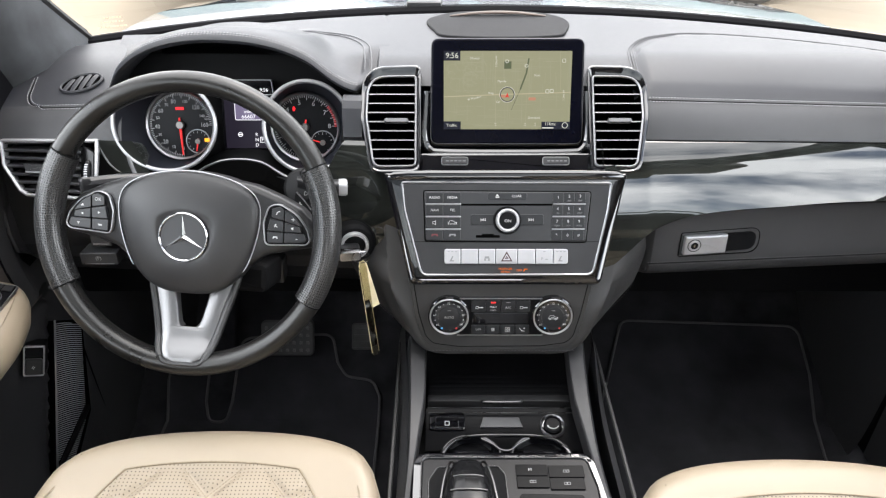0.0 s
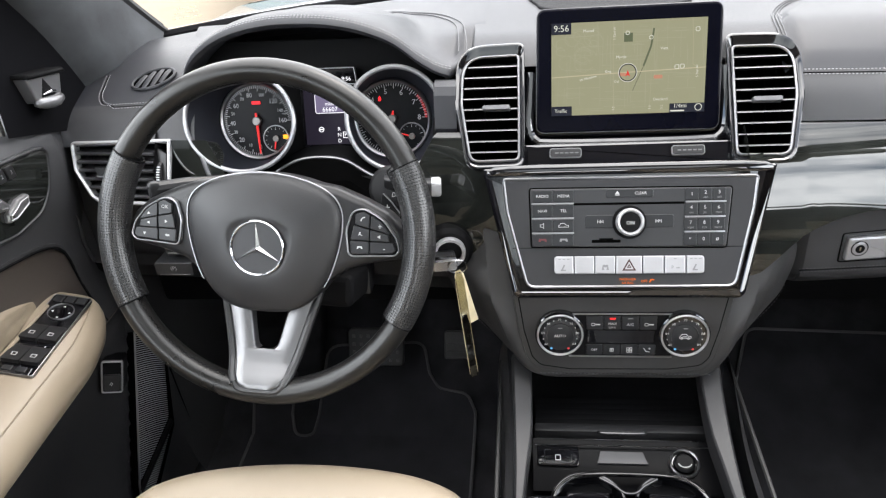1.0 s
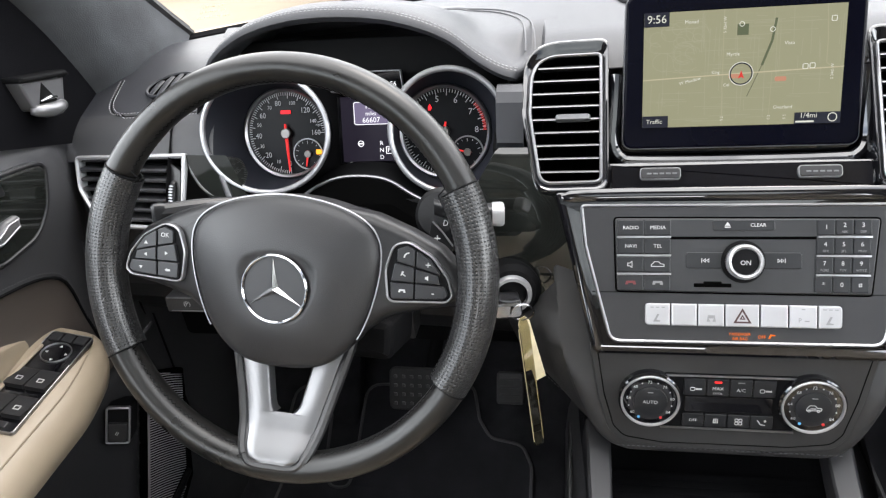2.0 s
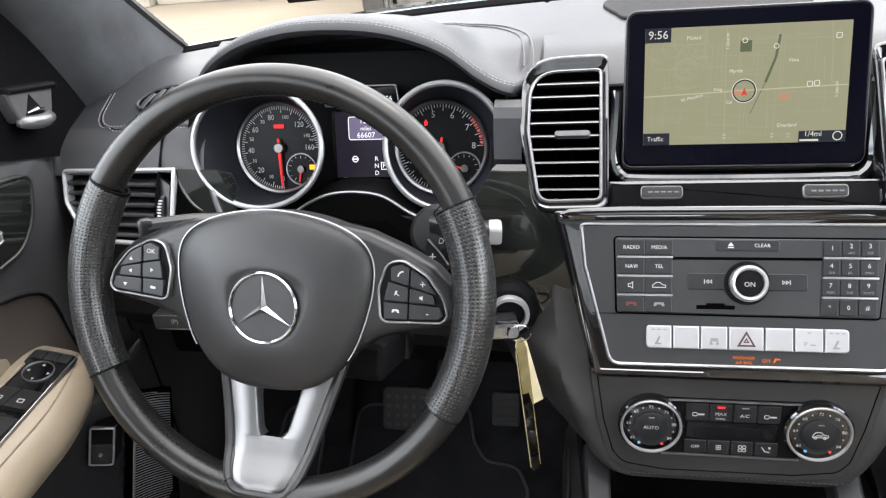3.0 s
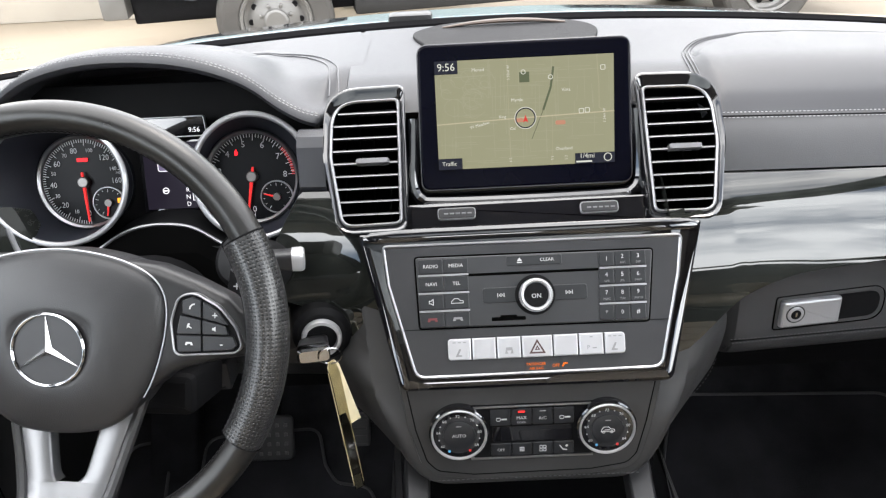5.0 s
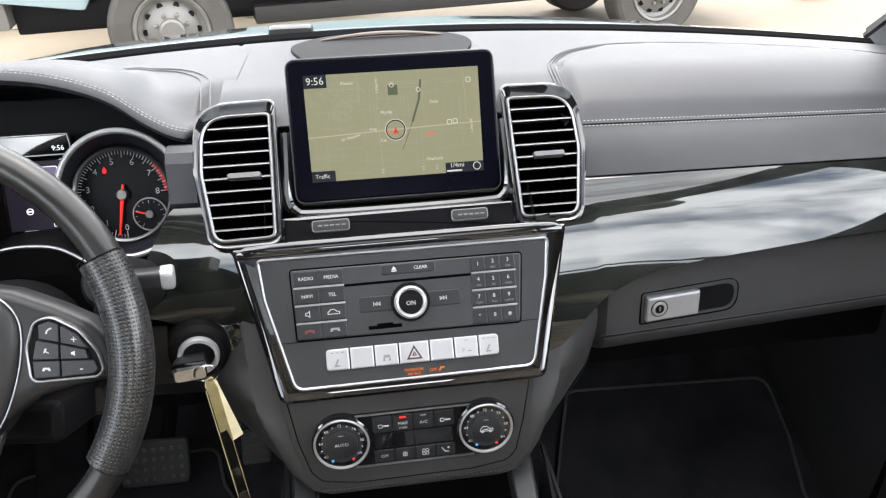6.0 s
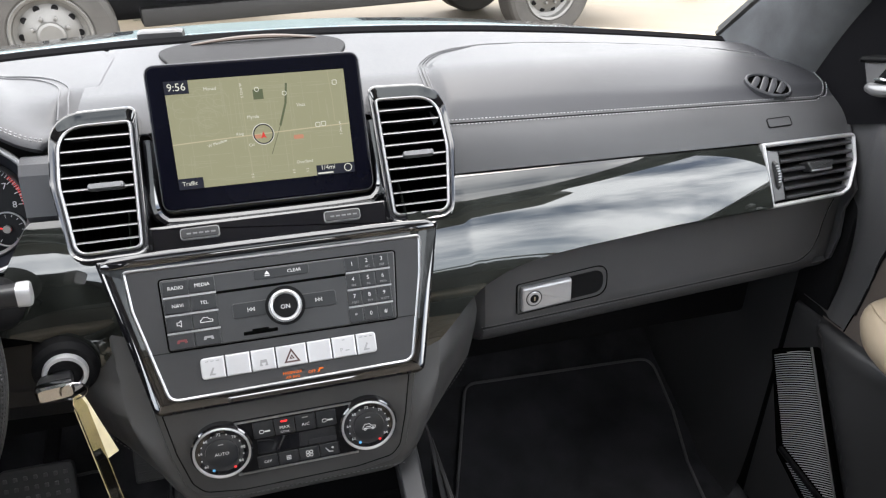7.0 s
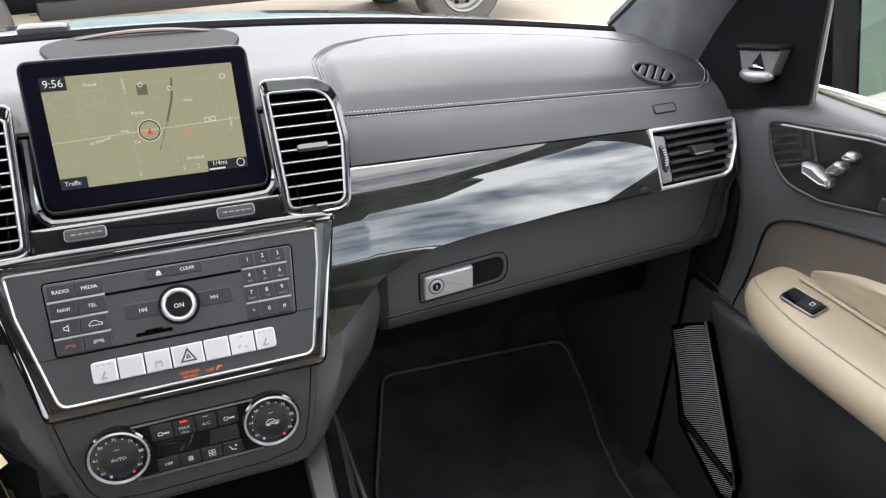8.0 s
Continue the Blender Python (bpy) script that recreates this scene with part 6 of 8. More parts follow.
# small switch blocks low on the column and on the knee panel
for c, w, h, lab in (((-0.598, 0.885, 0.908), 0.055, 0.020, "parking brake switch"), ((-0.592, 0.895, 0.945), 0.03, 0.04, "light switch"), ((-0.36, 0.90, 0.872), 0.06, 0.035, "")):
    sw = thing("dash_switch", "small black switch on the knee panel", "switch", plane(c, 5))
    bm = B()
    slab(bm, rnd(rect(0, 0, w, h), 0.003), -0.03, 0.002, 0.0015)
    b0 = part("body", bm, SOFT, sw)
    bm = B()
    block(bm, (-w * 0.4, -h * 0.42, 0.001), (w * 0.4, -h * 0.36, 0.003), 0.0004)
    part("edge", bm, SATIN if w != 0.06 else HARD, sw)
    if lab:
        lettering("(P)" if "brake" in lab else "(", 0.008, PRINT, sw, 0, 0.002, 0.0024)

# ---- ignition and key ----
IM = plane((-0.211, 0.862, 0.949), 8, 8)
ign = thing("ignition_lock", "ignition lock with silver ring in the black knee panel", "ignition", IM)
bm = B()
turned(bm, [(0.036, -0.07), (0.030, -0.004), (0.025, 0.002), (0.018, 0.003)], 40)
part("collar", bm, DARK, ign)
bm = B()
turned(bm, [(0.0204, 0.001), (0.0204, 0.007), (0.0194, 0.0098), (0.0162, 0.0098), (0.0152, 0.005)], 44, cap1=False)
part("ring", bm, SILVERBTN, ign, "bright silver ring")
bm = B()
turned(bm, [(0.0164, 0.0), (0.0164, 0.004), (0.013, 0.005)], 32)
part("barrel", bm, DARK, ign)
keyt = thing("car_key", "black and chrome car key in the ignition with plastic tags", "key", IM)
bm = B()
stack(bm, [[(x * k, y * k2 - 0.006, z) for x, y in rnd(rect(-0.008, 0.004, 0.029, 0.014), 0.005)] for k, k2, z in ((0.7, 0.7, 0.002), (0.92, 0.9, 0.006), (1.0, 1.0, 0.012), (1.05, 1.05, 0.020), (1.05, 1.05, 0.026))])
fob = part("fob", bm, HARD, keyt)
bm = B()
stack(bm, [[(x * k, y * k2 - 0.0066, z) for x, y in rnd(rect(-0.008, 0.004, 0.032, 0.0150), 0.005)] for k, k2, z in ((1.0, 1.0, 0.025), (1.03, 1.03, 0.028), (1.0, 1.0, 0.034), (0.9, 0.8, 0.036))])
part("fob_end", bm, CHROME, fob, "chrome key end")
TAGCLEAR = sheet_glass("clear tag plastic", (0.80, 0.78, 0.70), 0.12)
PAPER = material("cream tag paper", (0.66, 0.58, 0.38), 0.7, vary=0.12, patch=60)
rc = Vector((0.008, -0.005, 0.036))
bm = B()
rod(bm, [rc + Vector((0.0115 * math.cos(a), 0.0105 * math.sin(a), 0.004 * math.sin(a))) for a in [2 * math.pi * i / 28 for i in range(28)]], 0.0009, 6, closed=True)
part("split_ring", bm, CHROME, keyt, "thin steel split ring")
inv = IM.inverted()
for (top, bot, w, mat, lab, off) in ((IM @ Vector((0.0085, -0.012, 0.034)), (-0.184, 0.812, 0.782), 0.0115, TAGCLEAR, "clear plastic tag sleeve", 0.0), (IM @ Vector((0.0095, -0.013, 0.036)), (-0.180, 0.824, 0.864), 0.0125, PAPER, "cream paper tag", 0.004)):
    t0, t1 = Vector(top), Vector(bot)
    d = (t1 - t0)
    ax = d.normalized()
    sd = Vector((0.80, 0.50, 0.15))
    sd = (sd - ax * sd.dot(ax)).normalized()
    nn = sd.cross(ax)
    base = t0 + nn * off
    bm = B()
    ring = [inv @ (base + ax * (d.length * s) + sd * (w * q)) for s, q in ((0.0, -0.25), (0.0, 0.25), (0.08, 0.5), (1.0, 0.5 if lab[0] == "c" else 0.2), (1.0, -0.5), (0.08, -0.5))]
    back = [p + (inv.to_3x3() @ nn) * 0.0012 for p in ring]
    stack(bm, [ring, back])
    part("tag", bm, mat, keyt, lab)
    if mat is TAGCLEAR:
        for s0, s1, m2, nm in ((0.06, 0.40, PAPER, "insert"), (0.48, 0.84, HARD, "dark_insert"), (0.90, 1.0, SATIN, "metal_end")):
            bm = B()
            ring = [inv @ (base + nn * 0.0016 + ax * (d.length * s) + sd * (w * q)) for s, q in ((s0, -0.34), (s0, 0.34), (s1, 0.30), (s1, -0.34))]
            stack(bm, [ring, [p + (inv.to_3x3() @ nn) * 0.0008 for p in ring]])
            part(nm, bm, m2, keyt)
        # pale strips paint the bright edge lines of the clear sleeve
        for q0, q1 in ((-0.52, -0.43), (0.45, 0.52)):
            bm = B()
            ring = [inv @ (base + nn * 0.0014 + ax * (d.length * s) + sd * (w * q)) for s, q in ((0.08, q0), (0.08, q1), (0.97, q1), (0.97, q0))]
            stack(bm, [ring, [p + (inv.to_3x3() @ nn) * 0.0006 for p in ring]])
            part("sleeve_edge", bm, PAPER, keyt)

# ---- floor and footwells ----


def floor_z(y):
    return 0.352 + 0.36 * max(0.0, y - 1.08) + 0.5 * max(0.0, y - 1.32)


bm = B()
ys = [-1.6, -0.6, 0.0, 0.4, 0.7, 0.9, 1.05, 1.08, 1.15, 1.2, 1.25, 1.32, 1.4, 1.45]
sheet(bm, [[(x, y, floor_z(y)) for y in ys] for x in (-0.78, -0.6, -0.4, -0.2, 0.0, 0.2, 0.4, 0.6, 0.78)])
solo("floor", bm, CARPET, "black carpeted car floor", "floor", kind="structure")
bm = B()
block(bm, (-0.78, 1.44, 0.30), (0.78, 1.47, 0.98))
solo("wall_front", bm, CARPET, "black carpeted bulkhead", "wall", kind="structure")
for sx in (-1, 1):
    bm = B()
    prof = [(0.340, 0.738), (0.365, 0.750), (0.40, 0.757), (0.45, 0.761), (0.52, 0.764), (0.62, 0.765), (0.75, 0.765), (0.90, 0.7645), (1.06, 0.7645)]
    sheet(bm, [[(sx * x, 0.992 + 0.045 * j, z) for z, x in prof] for j in range(11)])
    solo("kick_wall", bm, SOFT, "dark plastic footwell side", "wall", kind="structure")


def floor_mat(outline, name, label, holes=()):
    mt = thing(name, label, "floor mat", group="front floor mats")
    pl = rnd(outline, 0.03, 5)
    bm = B()
    stack(bm, [[(x, y, 0.001) for x, y in pl], [(x, y, 0.008) for x, y in pl]])
    for y in (1.08, 1.13, 1.18, 1.23, 1.28):
        bmesh.ops.bisect_plane(bm, geom=bm.verts[:] + bm.edges[:] + bm.faces[:], plane_co=(0, y, 0), plane_no=(0, 1, 0))
    for v in bm.verts:
        v.co.z += floor_z(v.co.y)
    bmesh.ops.triangulate(bm, faces=[f for f in bm.faces if len(f.verts) > 4])
    part("mat_body", bm, MATTEX, mt)
    bm = B()
    dense = []
    for a, b in zip(pl, pl[1:] + pl[:1]):
        k = max(1, int(math.hypot(b[0] - a[0], b[1] - a[1]) / 0.02))
        dense += [(a[0] + (b[0] - a[0]) * i / k, a[1] + (b[1] - a[1]) * i / k) for i in range(k)]
    rod(bm, [(x, y, floor_z(y) + 0.009) for x, y in dense], 0.0030, 6, closed=True)
    part("binding", bm, PIPING, mt, "dark grey edge binding")
    return mt


floor_mat([(-0.674, 0.45), (-0.674, 1.08), (-0.694, 1.17), (-0.694, 1.26), (-0.615, 1.27), (-0.600, 1.12), (-0.585, 1.075), (-0.548, 1.075), (-0.543, 1.12), (-0.550, 1.27), (-0.340, 1.28), (-0.322, 1.21), (-0.300, 1.178), (-0.240, 1.168), (-0.222, 1.13), (-0.22, 0.45)], "floor_mat", "black velour driver's floor mat with bound edge")
floor_mat([(0.20, 0.45), (0.255, 1.10), (0.335, 1.315), (0.745, 1.30), (0.735, 1.18), (0.69, 0.98), (0.66, 0.45)], "floor_mat", "black velour passenger floor mat with bound edge")

# pedals
PEDAL = material("worn pedal rubber", (0.035, 0.035, 0.037), 0.6, grain=0.3, scale=500, vary=0.25, patch=30)
brake = thing("brake_pedal", "black rubber brake pedal with studs", "pedal", plane((-0.425, 1.20, 0.487), 28))
bm = B()
slab(bm, rnd(rect(0, 0, 0.115, 0.078), 0.012), -0.012, 0.0, 0.004)
part("pad", bm, PEDAL, brake)
bm = B()
for i in range(7):
    for j in range(4):
        block(bm, (-0.045 + i * 0.015 - 0.003, -0.026 + j * 0.0165 - 0.0032, -0.001), (-0.045 + i * 0.015 + 0.003, -0.026 + j * 0.0165 + 0.0032, 0.0025), 0.001)
part("studs", bm, material("steel studs", (0.10, 0.10, 0.10), 0.35, 0.7), brake, kind="stuff")
bm = B()
rod(bm, [(0.02, 0.03, -0.012), (0.03, 0.12, -0.05), (0.03, 0.28, -0.10)], 0.012, 8, flat=0.5)
part("pedal_arm", bm, DARK, brake)
gas = thing("accelerator_pedal", "black rubber accelerator pedal", "pedal", plane((-0.268, 1.25, 0.415), 32))
bm = B()
slab(bm, rnd(rect(0, 0, 0.052, 0.115), 0.008), -0.012, 0.0, 0.004)
part("pad", bm, PEDAL, gas)
bm = B()
for j in range(7):
    block(bm, (-0.02, -0.045 + j * 0.015 - 0.002, -0.001), (0.02, -0.045 + j * 0.015 + 0.002, 0.003), 0.0008)
part("ribs", bm, PEDAL, gas)
dead = thing("foot_rest", "black carpeted foot rest beside the pedals", "foot rest", plane((-0.60, 1.24, 0.45), 38))
bm = B()
slab(bm, rnd(rect(0, 0, 0.09, 0.24), 0.015), -0.03, 0.0, 0.006)
part("pad", bm, CARPET, dead)

# ---- centre console ----
con = thing("centre_console", "black centre console with silver side rails, cup holders and selector", "centre console")
for sx in (-1, 1):
    bm = B()
    rows = []
    for y in [0.10 + 0.03 * i for i in range(28)]:
        w = 0.146 + 0.012 * ease((y - 0.70) / 0.2)
        rows.append([(X0 + sx * w * 0.93, y, 0.752 if y < 0.66 else 0.752 + 0.03 * ease((y - 0.66) / 0.2)), (X0 + sx * w, y, 0.742), (X0 + sx * (w + 0.004), y, 0.70), (X0 + sx * (w + 0.006), y, 0.55), (X0 + sx * (w + 0.006), y, 0.34)])
    sheet(bm, rows)
    part("side_wall", bm, SOFT, con)
    # silver rail
    bm = B()
    rows = []
    for i in range(22):
        s = i / 21.0
        y = 0.835 - 0.36 * s
        z = smooth_table([(0, 0.800), (0.15, 0.779), (0.5, 0.756), (0.8, 0.752), (1, 0.752)], s)
        xi, xo = smooth_table([(0, 0.106), (0.27, 0.1065), (0.375, 0.111), (0.5, 0.1155), (0.6, 0.119), (1, 0.126)], s), smooth_table([(0, 0.132), (0.1, 0.131), (0.27, 0.129), (0.5, 0.128), (0.7, 0.131), (1, 0.138)], s)
        rows.append([(-0.0035 + sx * xi, y, z - 0.03), (-0.0035 + sx * xi, y, z - 0.002), (-0.0035 + sx * (xi + 0.002), y, z), (-0.0035 + sx * (xo - 0.003), y, z + 0.002), (-0.0035 + sx * xo, y, z - 0.001), (-0.0035 + sx * (xo + 0.004), y, z - 0.03)])
    sheet(bm, rows)
    part("side_rail", bm, material("dark silver rail", (0.019, 0.019, 0.0205), 0.46, 0.2, vary=0.08, patch=10), con, "dark satin silver side rail")
    bm = B()
    rod(bm, [(X0 + sx * 0.155, y, 0.748) for y in [0.12 + 0.04 * i for i in range(20)]], 0.0028, 6)
    part("side_bead", bm, RUBBER, con)
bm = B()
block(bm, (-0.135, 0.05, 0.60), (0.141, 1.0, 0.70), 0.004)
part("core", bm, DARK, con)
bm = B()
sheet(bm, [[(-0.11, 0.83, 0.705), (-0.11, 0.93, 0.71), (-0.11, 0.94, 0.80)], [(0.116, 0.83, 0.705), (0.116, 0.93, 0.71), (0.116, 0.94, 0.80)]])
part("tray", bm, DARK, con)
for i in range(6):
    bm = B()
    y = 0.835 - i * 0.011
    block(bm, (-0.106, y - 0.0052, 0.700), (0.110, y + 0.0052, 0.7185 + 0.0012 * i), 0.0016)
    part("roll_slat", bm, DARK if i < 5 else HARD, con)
bm = B()
block(bm, (-0.107, 0.764, 0.715), (0.110, 0.778, 0.7345), 0.003)
rb = part("roll_edge", bm, HARD, con, "grey roll cover edge with finger tab")
bm = B()
rod(bm, curve3([(-0.026, 0.764, 0.734), (-0.022, 0.760, 0.7365), (0.003, 0.759, 0.737), (0.028, 0.760, 0.7365), (0.032, 0.764, 0.734)], 5), 0.0022, 8)
part("finger_tab", bm, CONCHROME, rb)
for y in (0.757, 0.747):
    bm = B()
    rod(bm, [(-0.106, y, 0.728), (0.108, y, 0.728)], 0.0008, 6)
    part("chrome_line", bm, CONCHROME, con, "thin bright line")
BAYMAT = material("black bay plastic", (0.004, 0.004, 0.0045), 0.22, spec=0.05, vary=0.2)
bm = B()
sheet(bm, [[(x, 0.757, 0.727), (x, 0.745, 0.722), (x, 0.71, 0.716), (x, 0.685, 0.716)] for x in (-0.109, 0.0, 0.115)])
bay = part("socket_bay", bm, BAYMAT, con, "glossy black socket bay")
for nm, cx, kind_ in (("usb_hatch", -0.078, 0), ("lighter", 0.075, 1)):
    if kind_ == 0:
        bm = B()
        slab(bm, rnd(rect(0, 0, 0.052, 0.030), 0.006), -0.004, 0.003, 0.0012)
        u = part(nm, bm, GLOSS, bay, "glossy hatch", m=pose(cx, 0.735, 0.7205, 8))
        bm = B()
        hoop(bm, rnd(rect(0, -0.002, 0.034, 0.019), 0.003), 0.001, 0.002, 0.0036, 0.0004)
        part("frame", bm, CONCHROME, u)
        bm = B()
        hoop(bm, rnd(rect(0, -0.004, 0.007, 0.008), 0.001), 0.001, 0.003, 0.0036, 0.0001)
        part("symbol", bm, PRINT, u)
    else:
        bm = B()
        turned(bm, [(0.0185, -0.01), (0.0185, 0.003), (0.017, 0.0045), (0.0155, 0.003), (0.0145, -0.002)], 36)
        u = part(nm, bm, SATIN, bay, "lighter knob with chrome ring", m=pose(cx, 0.727, 0.721, 14))
        bm = B()
        turned(bm, [(0.0135, -0.004), (0.013, 0.004), (0.010, 0.0055)], 28)
        part("knob", bm, BAYMAT, u)
        bm = B()
        rod(bm, [(0.008 * math.cos(a), 0.006 * math.sin(a) - 0.001, 0.0058) for a in [3.3 + 0.3 * i for i in range(10)]], 0.0008, 5)
        part("symbol", bm, PRINT, u)
bm = B()
slab(bm, mm([(-31, -9), (31, -9), (26, 8), (-26, 8)]), -0.002, 0.0012, 0.0005)
part("plate", bm, material("grey plate", (0.06, 0.06, 0.063), 0.35, 0.4), bay, "grey metal plate", m=pose(0.001, 0.734, 0.7215, 8))
# cup holders
for cx in (-0.045, 0.052):
    bm = B()
    turned(bm, [(0.043, 0.010), (0.041, 0.012), (0.039, 0.005), (0.037, -0.06)], 40)
    cup = part("cup_holder", bm, GLOSS, con, "deep glossy cup holder with chrome rim", m=pose(cx, 0.660, 0.716))
    bm = B()
    rod(bm, [(0.0425 * math.cos(a), 0.0425 * math.sin(a), 0.012) for a in [0.2 + i * 0.09 for i in range(31)]], 0.0022, 8)
    part("rim", bm, CONCHROME, cup)
    bm = B()
    slab(bm, mm(circle(0, 0, 36.5, 32)), -0.062, -0.059)
    part("bottom", bm, DARK, cup)
    bm = B()
    block(bm, (-0.026, -0.006, -0.03), (0.026, 0.022, 0.006), 0.004)
    cl = part("grip_tongue", bm, GLOSS, cup)
    bm = B()
    rod(bm, [(-0.028, -0.007, 0.0075), (-0.025, -0.009, 0.008), (0.025, -0.009, 0.008), (0.028, -0.007, 0.0075)], 0.0012, 6)
    part("tongue_edge", bm, CONCHROME, cl)
bm = B()
rod(bm, curve3([(-0.090, 0.643, 0.728), (-0.086, 0.666, 0.729), (-0.070, 0.689, 0.730), (-0.045, 0.699, 0.730), (0.003, 0.701, 0.730), (0.052, 0.699, 0.730), (0.078, 0.689, 0.730), (0.093, 0.666, 0.729), (0.097, 0.643, 0.728)], 6), 0.0030, 8)
cuprim = part("cup_rim", bm, GLOSS, con, "glossy lip round both cup holders")
bm = B()
rod(bm, curve3([(-0.030, 0.695, 0.7305), (-0.014, 0.685, 0.730), (-0.003, 0.675, 0.730), (0.010, 0.675, 0.730), (0.021, 0.685, 0.730), (0.037, 0.695, 0.7305)], 6), 0.0018, 8)
part("rim_line", bm, CONCHROME, cuprim, "thin chrome dip")
bm = B()
rod(bm, curve3([(-0.089, 0.653, 0.731), (-0.080, 0.677, 0.7325), (-0.062, 0.693, 0.733), (-0.04, 0.6975, 0.733), (0.003, 0.699, 0.733), (0.047, 0.6975, 0.733), (0.070, 0.693, 0.733), (0.088, 0.677, 0.7325)], 6), 0.0010, 6)
part("rim_line", bm, CONCHROME, cuprim)
# selector panel
PNZ = 0.757
pout = rnd([(-0.113, 0.10), (-0.112, 0.637), (0.105, 0.637), (0.1125, 0.590), (0.116, 0.10)], [0.003, 0.010, 0.012, 0.03, 0.003])
bm = B()
slab(bm, inset(pout, -0.016), 0.70, PNZ - 0.004, 0.006)
part("panel_surround", bm, GLOSS, con)
bm = B()
slab(bm, pout, 0.72, PNZ, 0.002)
pnl = part("panel", bm, material("satin black panel", (0.0075, 0.0075, 0.0085), 0.36, spec=0.18, vary=0.1), con, "satin black control panel")
bm = B()
hoop(bm, inset(pout, -0.001), 0.0018, PNZ - 0.003, PNZ + 0.0022, 0.0012)
part("chrome_edge", bm, CONCHROME, pnl, "chrome edge line")
wel = rnd([(-0.101, 0.40), (-0.103, 0.600), (-0.092, 0.622), (-0.012, 0.624), (-0.003, 0.610), (0.002, 0.40)], 0.008)
bm = B()
slab(bm, wel, 0.74, PNZ + 0.0006)
part("selector_well", bm, DARK, pnl)
bm = B()
hoop(bm, wel, 0.0018, PNZ - 0.002, PNZ + 0.002, 0.0006)
part("well_edge", bm, CONCHROME, pnl)
bm = B()
prof = [(0.0, 0.770, 0.0165), (0.004, 0.784, 0.0185), (0.012, 0.791, 0.022), (0.028, 0.795, 0.028), (0.05, 0.797, 0.033), (0.09, 0.797, 0.0365), (0.14, 0.793, 0.037), (0.20, 0.78, 0.036)]
rows = []
for d, z, w in prof:
    y = 0.616 - d
    row = []
    for i in range(13):
        a = math.pi * i / 12
        c, s_ = math.cos(a), max(0.0, math.sin(a))
        row.append((-0.053 + w * math.copysign(abs(c) ** 0.6, c), y, PNZ + (z - PNZ) * s_ ** 0.55))
    rows.append(row)
sheet(bm, rows)
bm.faces.new([v for v in bm.verts][:13])
sel = part("selector", bm, material("black selector lacquer", (0.006, 0.006, 0.0065), 0.16, spec=0.22, vary=0.1), con, "glossy black hand rest with control wheel")
for sg in (-1, 1):
    bm = B()
    rod(bm, curve3([(-0.053 + sg * 0.017, 0.616, 0.772), (-0.053 + sg * 0.0225, 0.604, 0.787), (-0.053 + sg * 0.030, 0.575, 0.790), (-0.053 + sg * 0.035, 0.53, 0.789), (-0.053 + sg * 0.036, 0.47, 0.784)], 5), 0.0016, 6)
    part("chrome_side", bm, CONCHROME, sel, "curved chrome side line")
for z_, k, yy in ((0.7965, 0.022, 0.578), (0.7985, 0.026, 0.556)):
    bm = B()
    rod(bm, [(-0.053 - k * 0.85, yy, z_ - 0.0030), (-0.053 - k * 0.4, yy, z_ - 0.0004), (-0.053 + k * 0.4, yy, z_ - 0.0004), (-0.053 + k * 0.85, yy, z_ - 0.0030)], 0.0009, 6)
    part("silver_bar", bm, CONCHROME, sel)
KEY_PADS = [(0.010, 0.0510, 0.6075, 0.6255), (0.0520, 0.098, 0.6050, 0.6240), (0.010, 0.0510, 0.589, 0.6068), (0.0520, 0.096, 0.586, 0.6042)]
for i, (xa, xb, ya, yb) in enumerate(KEY_PADS):
    bm = B()
    slab(bm, rnd([(xa, ya), (xb, ya), (xb, yb), (xa, yb)], 0.002), PNZ - 0.001, PNZ + 0.0020, 0.0007)
    kb = part("button", bm, BAYMAT, pnl)
    bm = B()
    cx, cy = (xa + xb) / 2, (ya + yb) / 2
    if i == 0:
        bm.free()
        lettering("M", 0.0062, PRINT, kb, cx - 0.002, cy, PNZ + 0.0024)
    else:
        hoop(bm, mm(rect(cx / MM, cy / MM, 8, 4.0)), 0.0007, PNZ + 0.0018, PNZ + 0.0024, 0.0001)
        slab(bm, mm(rect(cx / MM, cy / MM, 0.8, 3.4)), PNZ + 0.0018, PNZ + 0.0023)
        part("symbol", bm, DIMPRINT, kb)
bm = B()
slab(bm, rnd([(0.01, 0.50), (0.10, 0.50), (0.092, 0.578), (0.012, 0.580)], 0.006), PNZ - 0.001, PNZ + 0.002, 0.001)
part("lid", bm, BAYMAT, pnl)

# ---- front seats ----


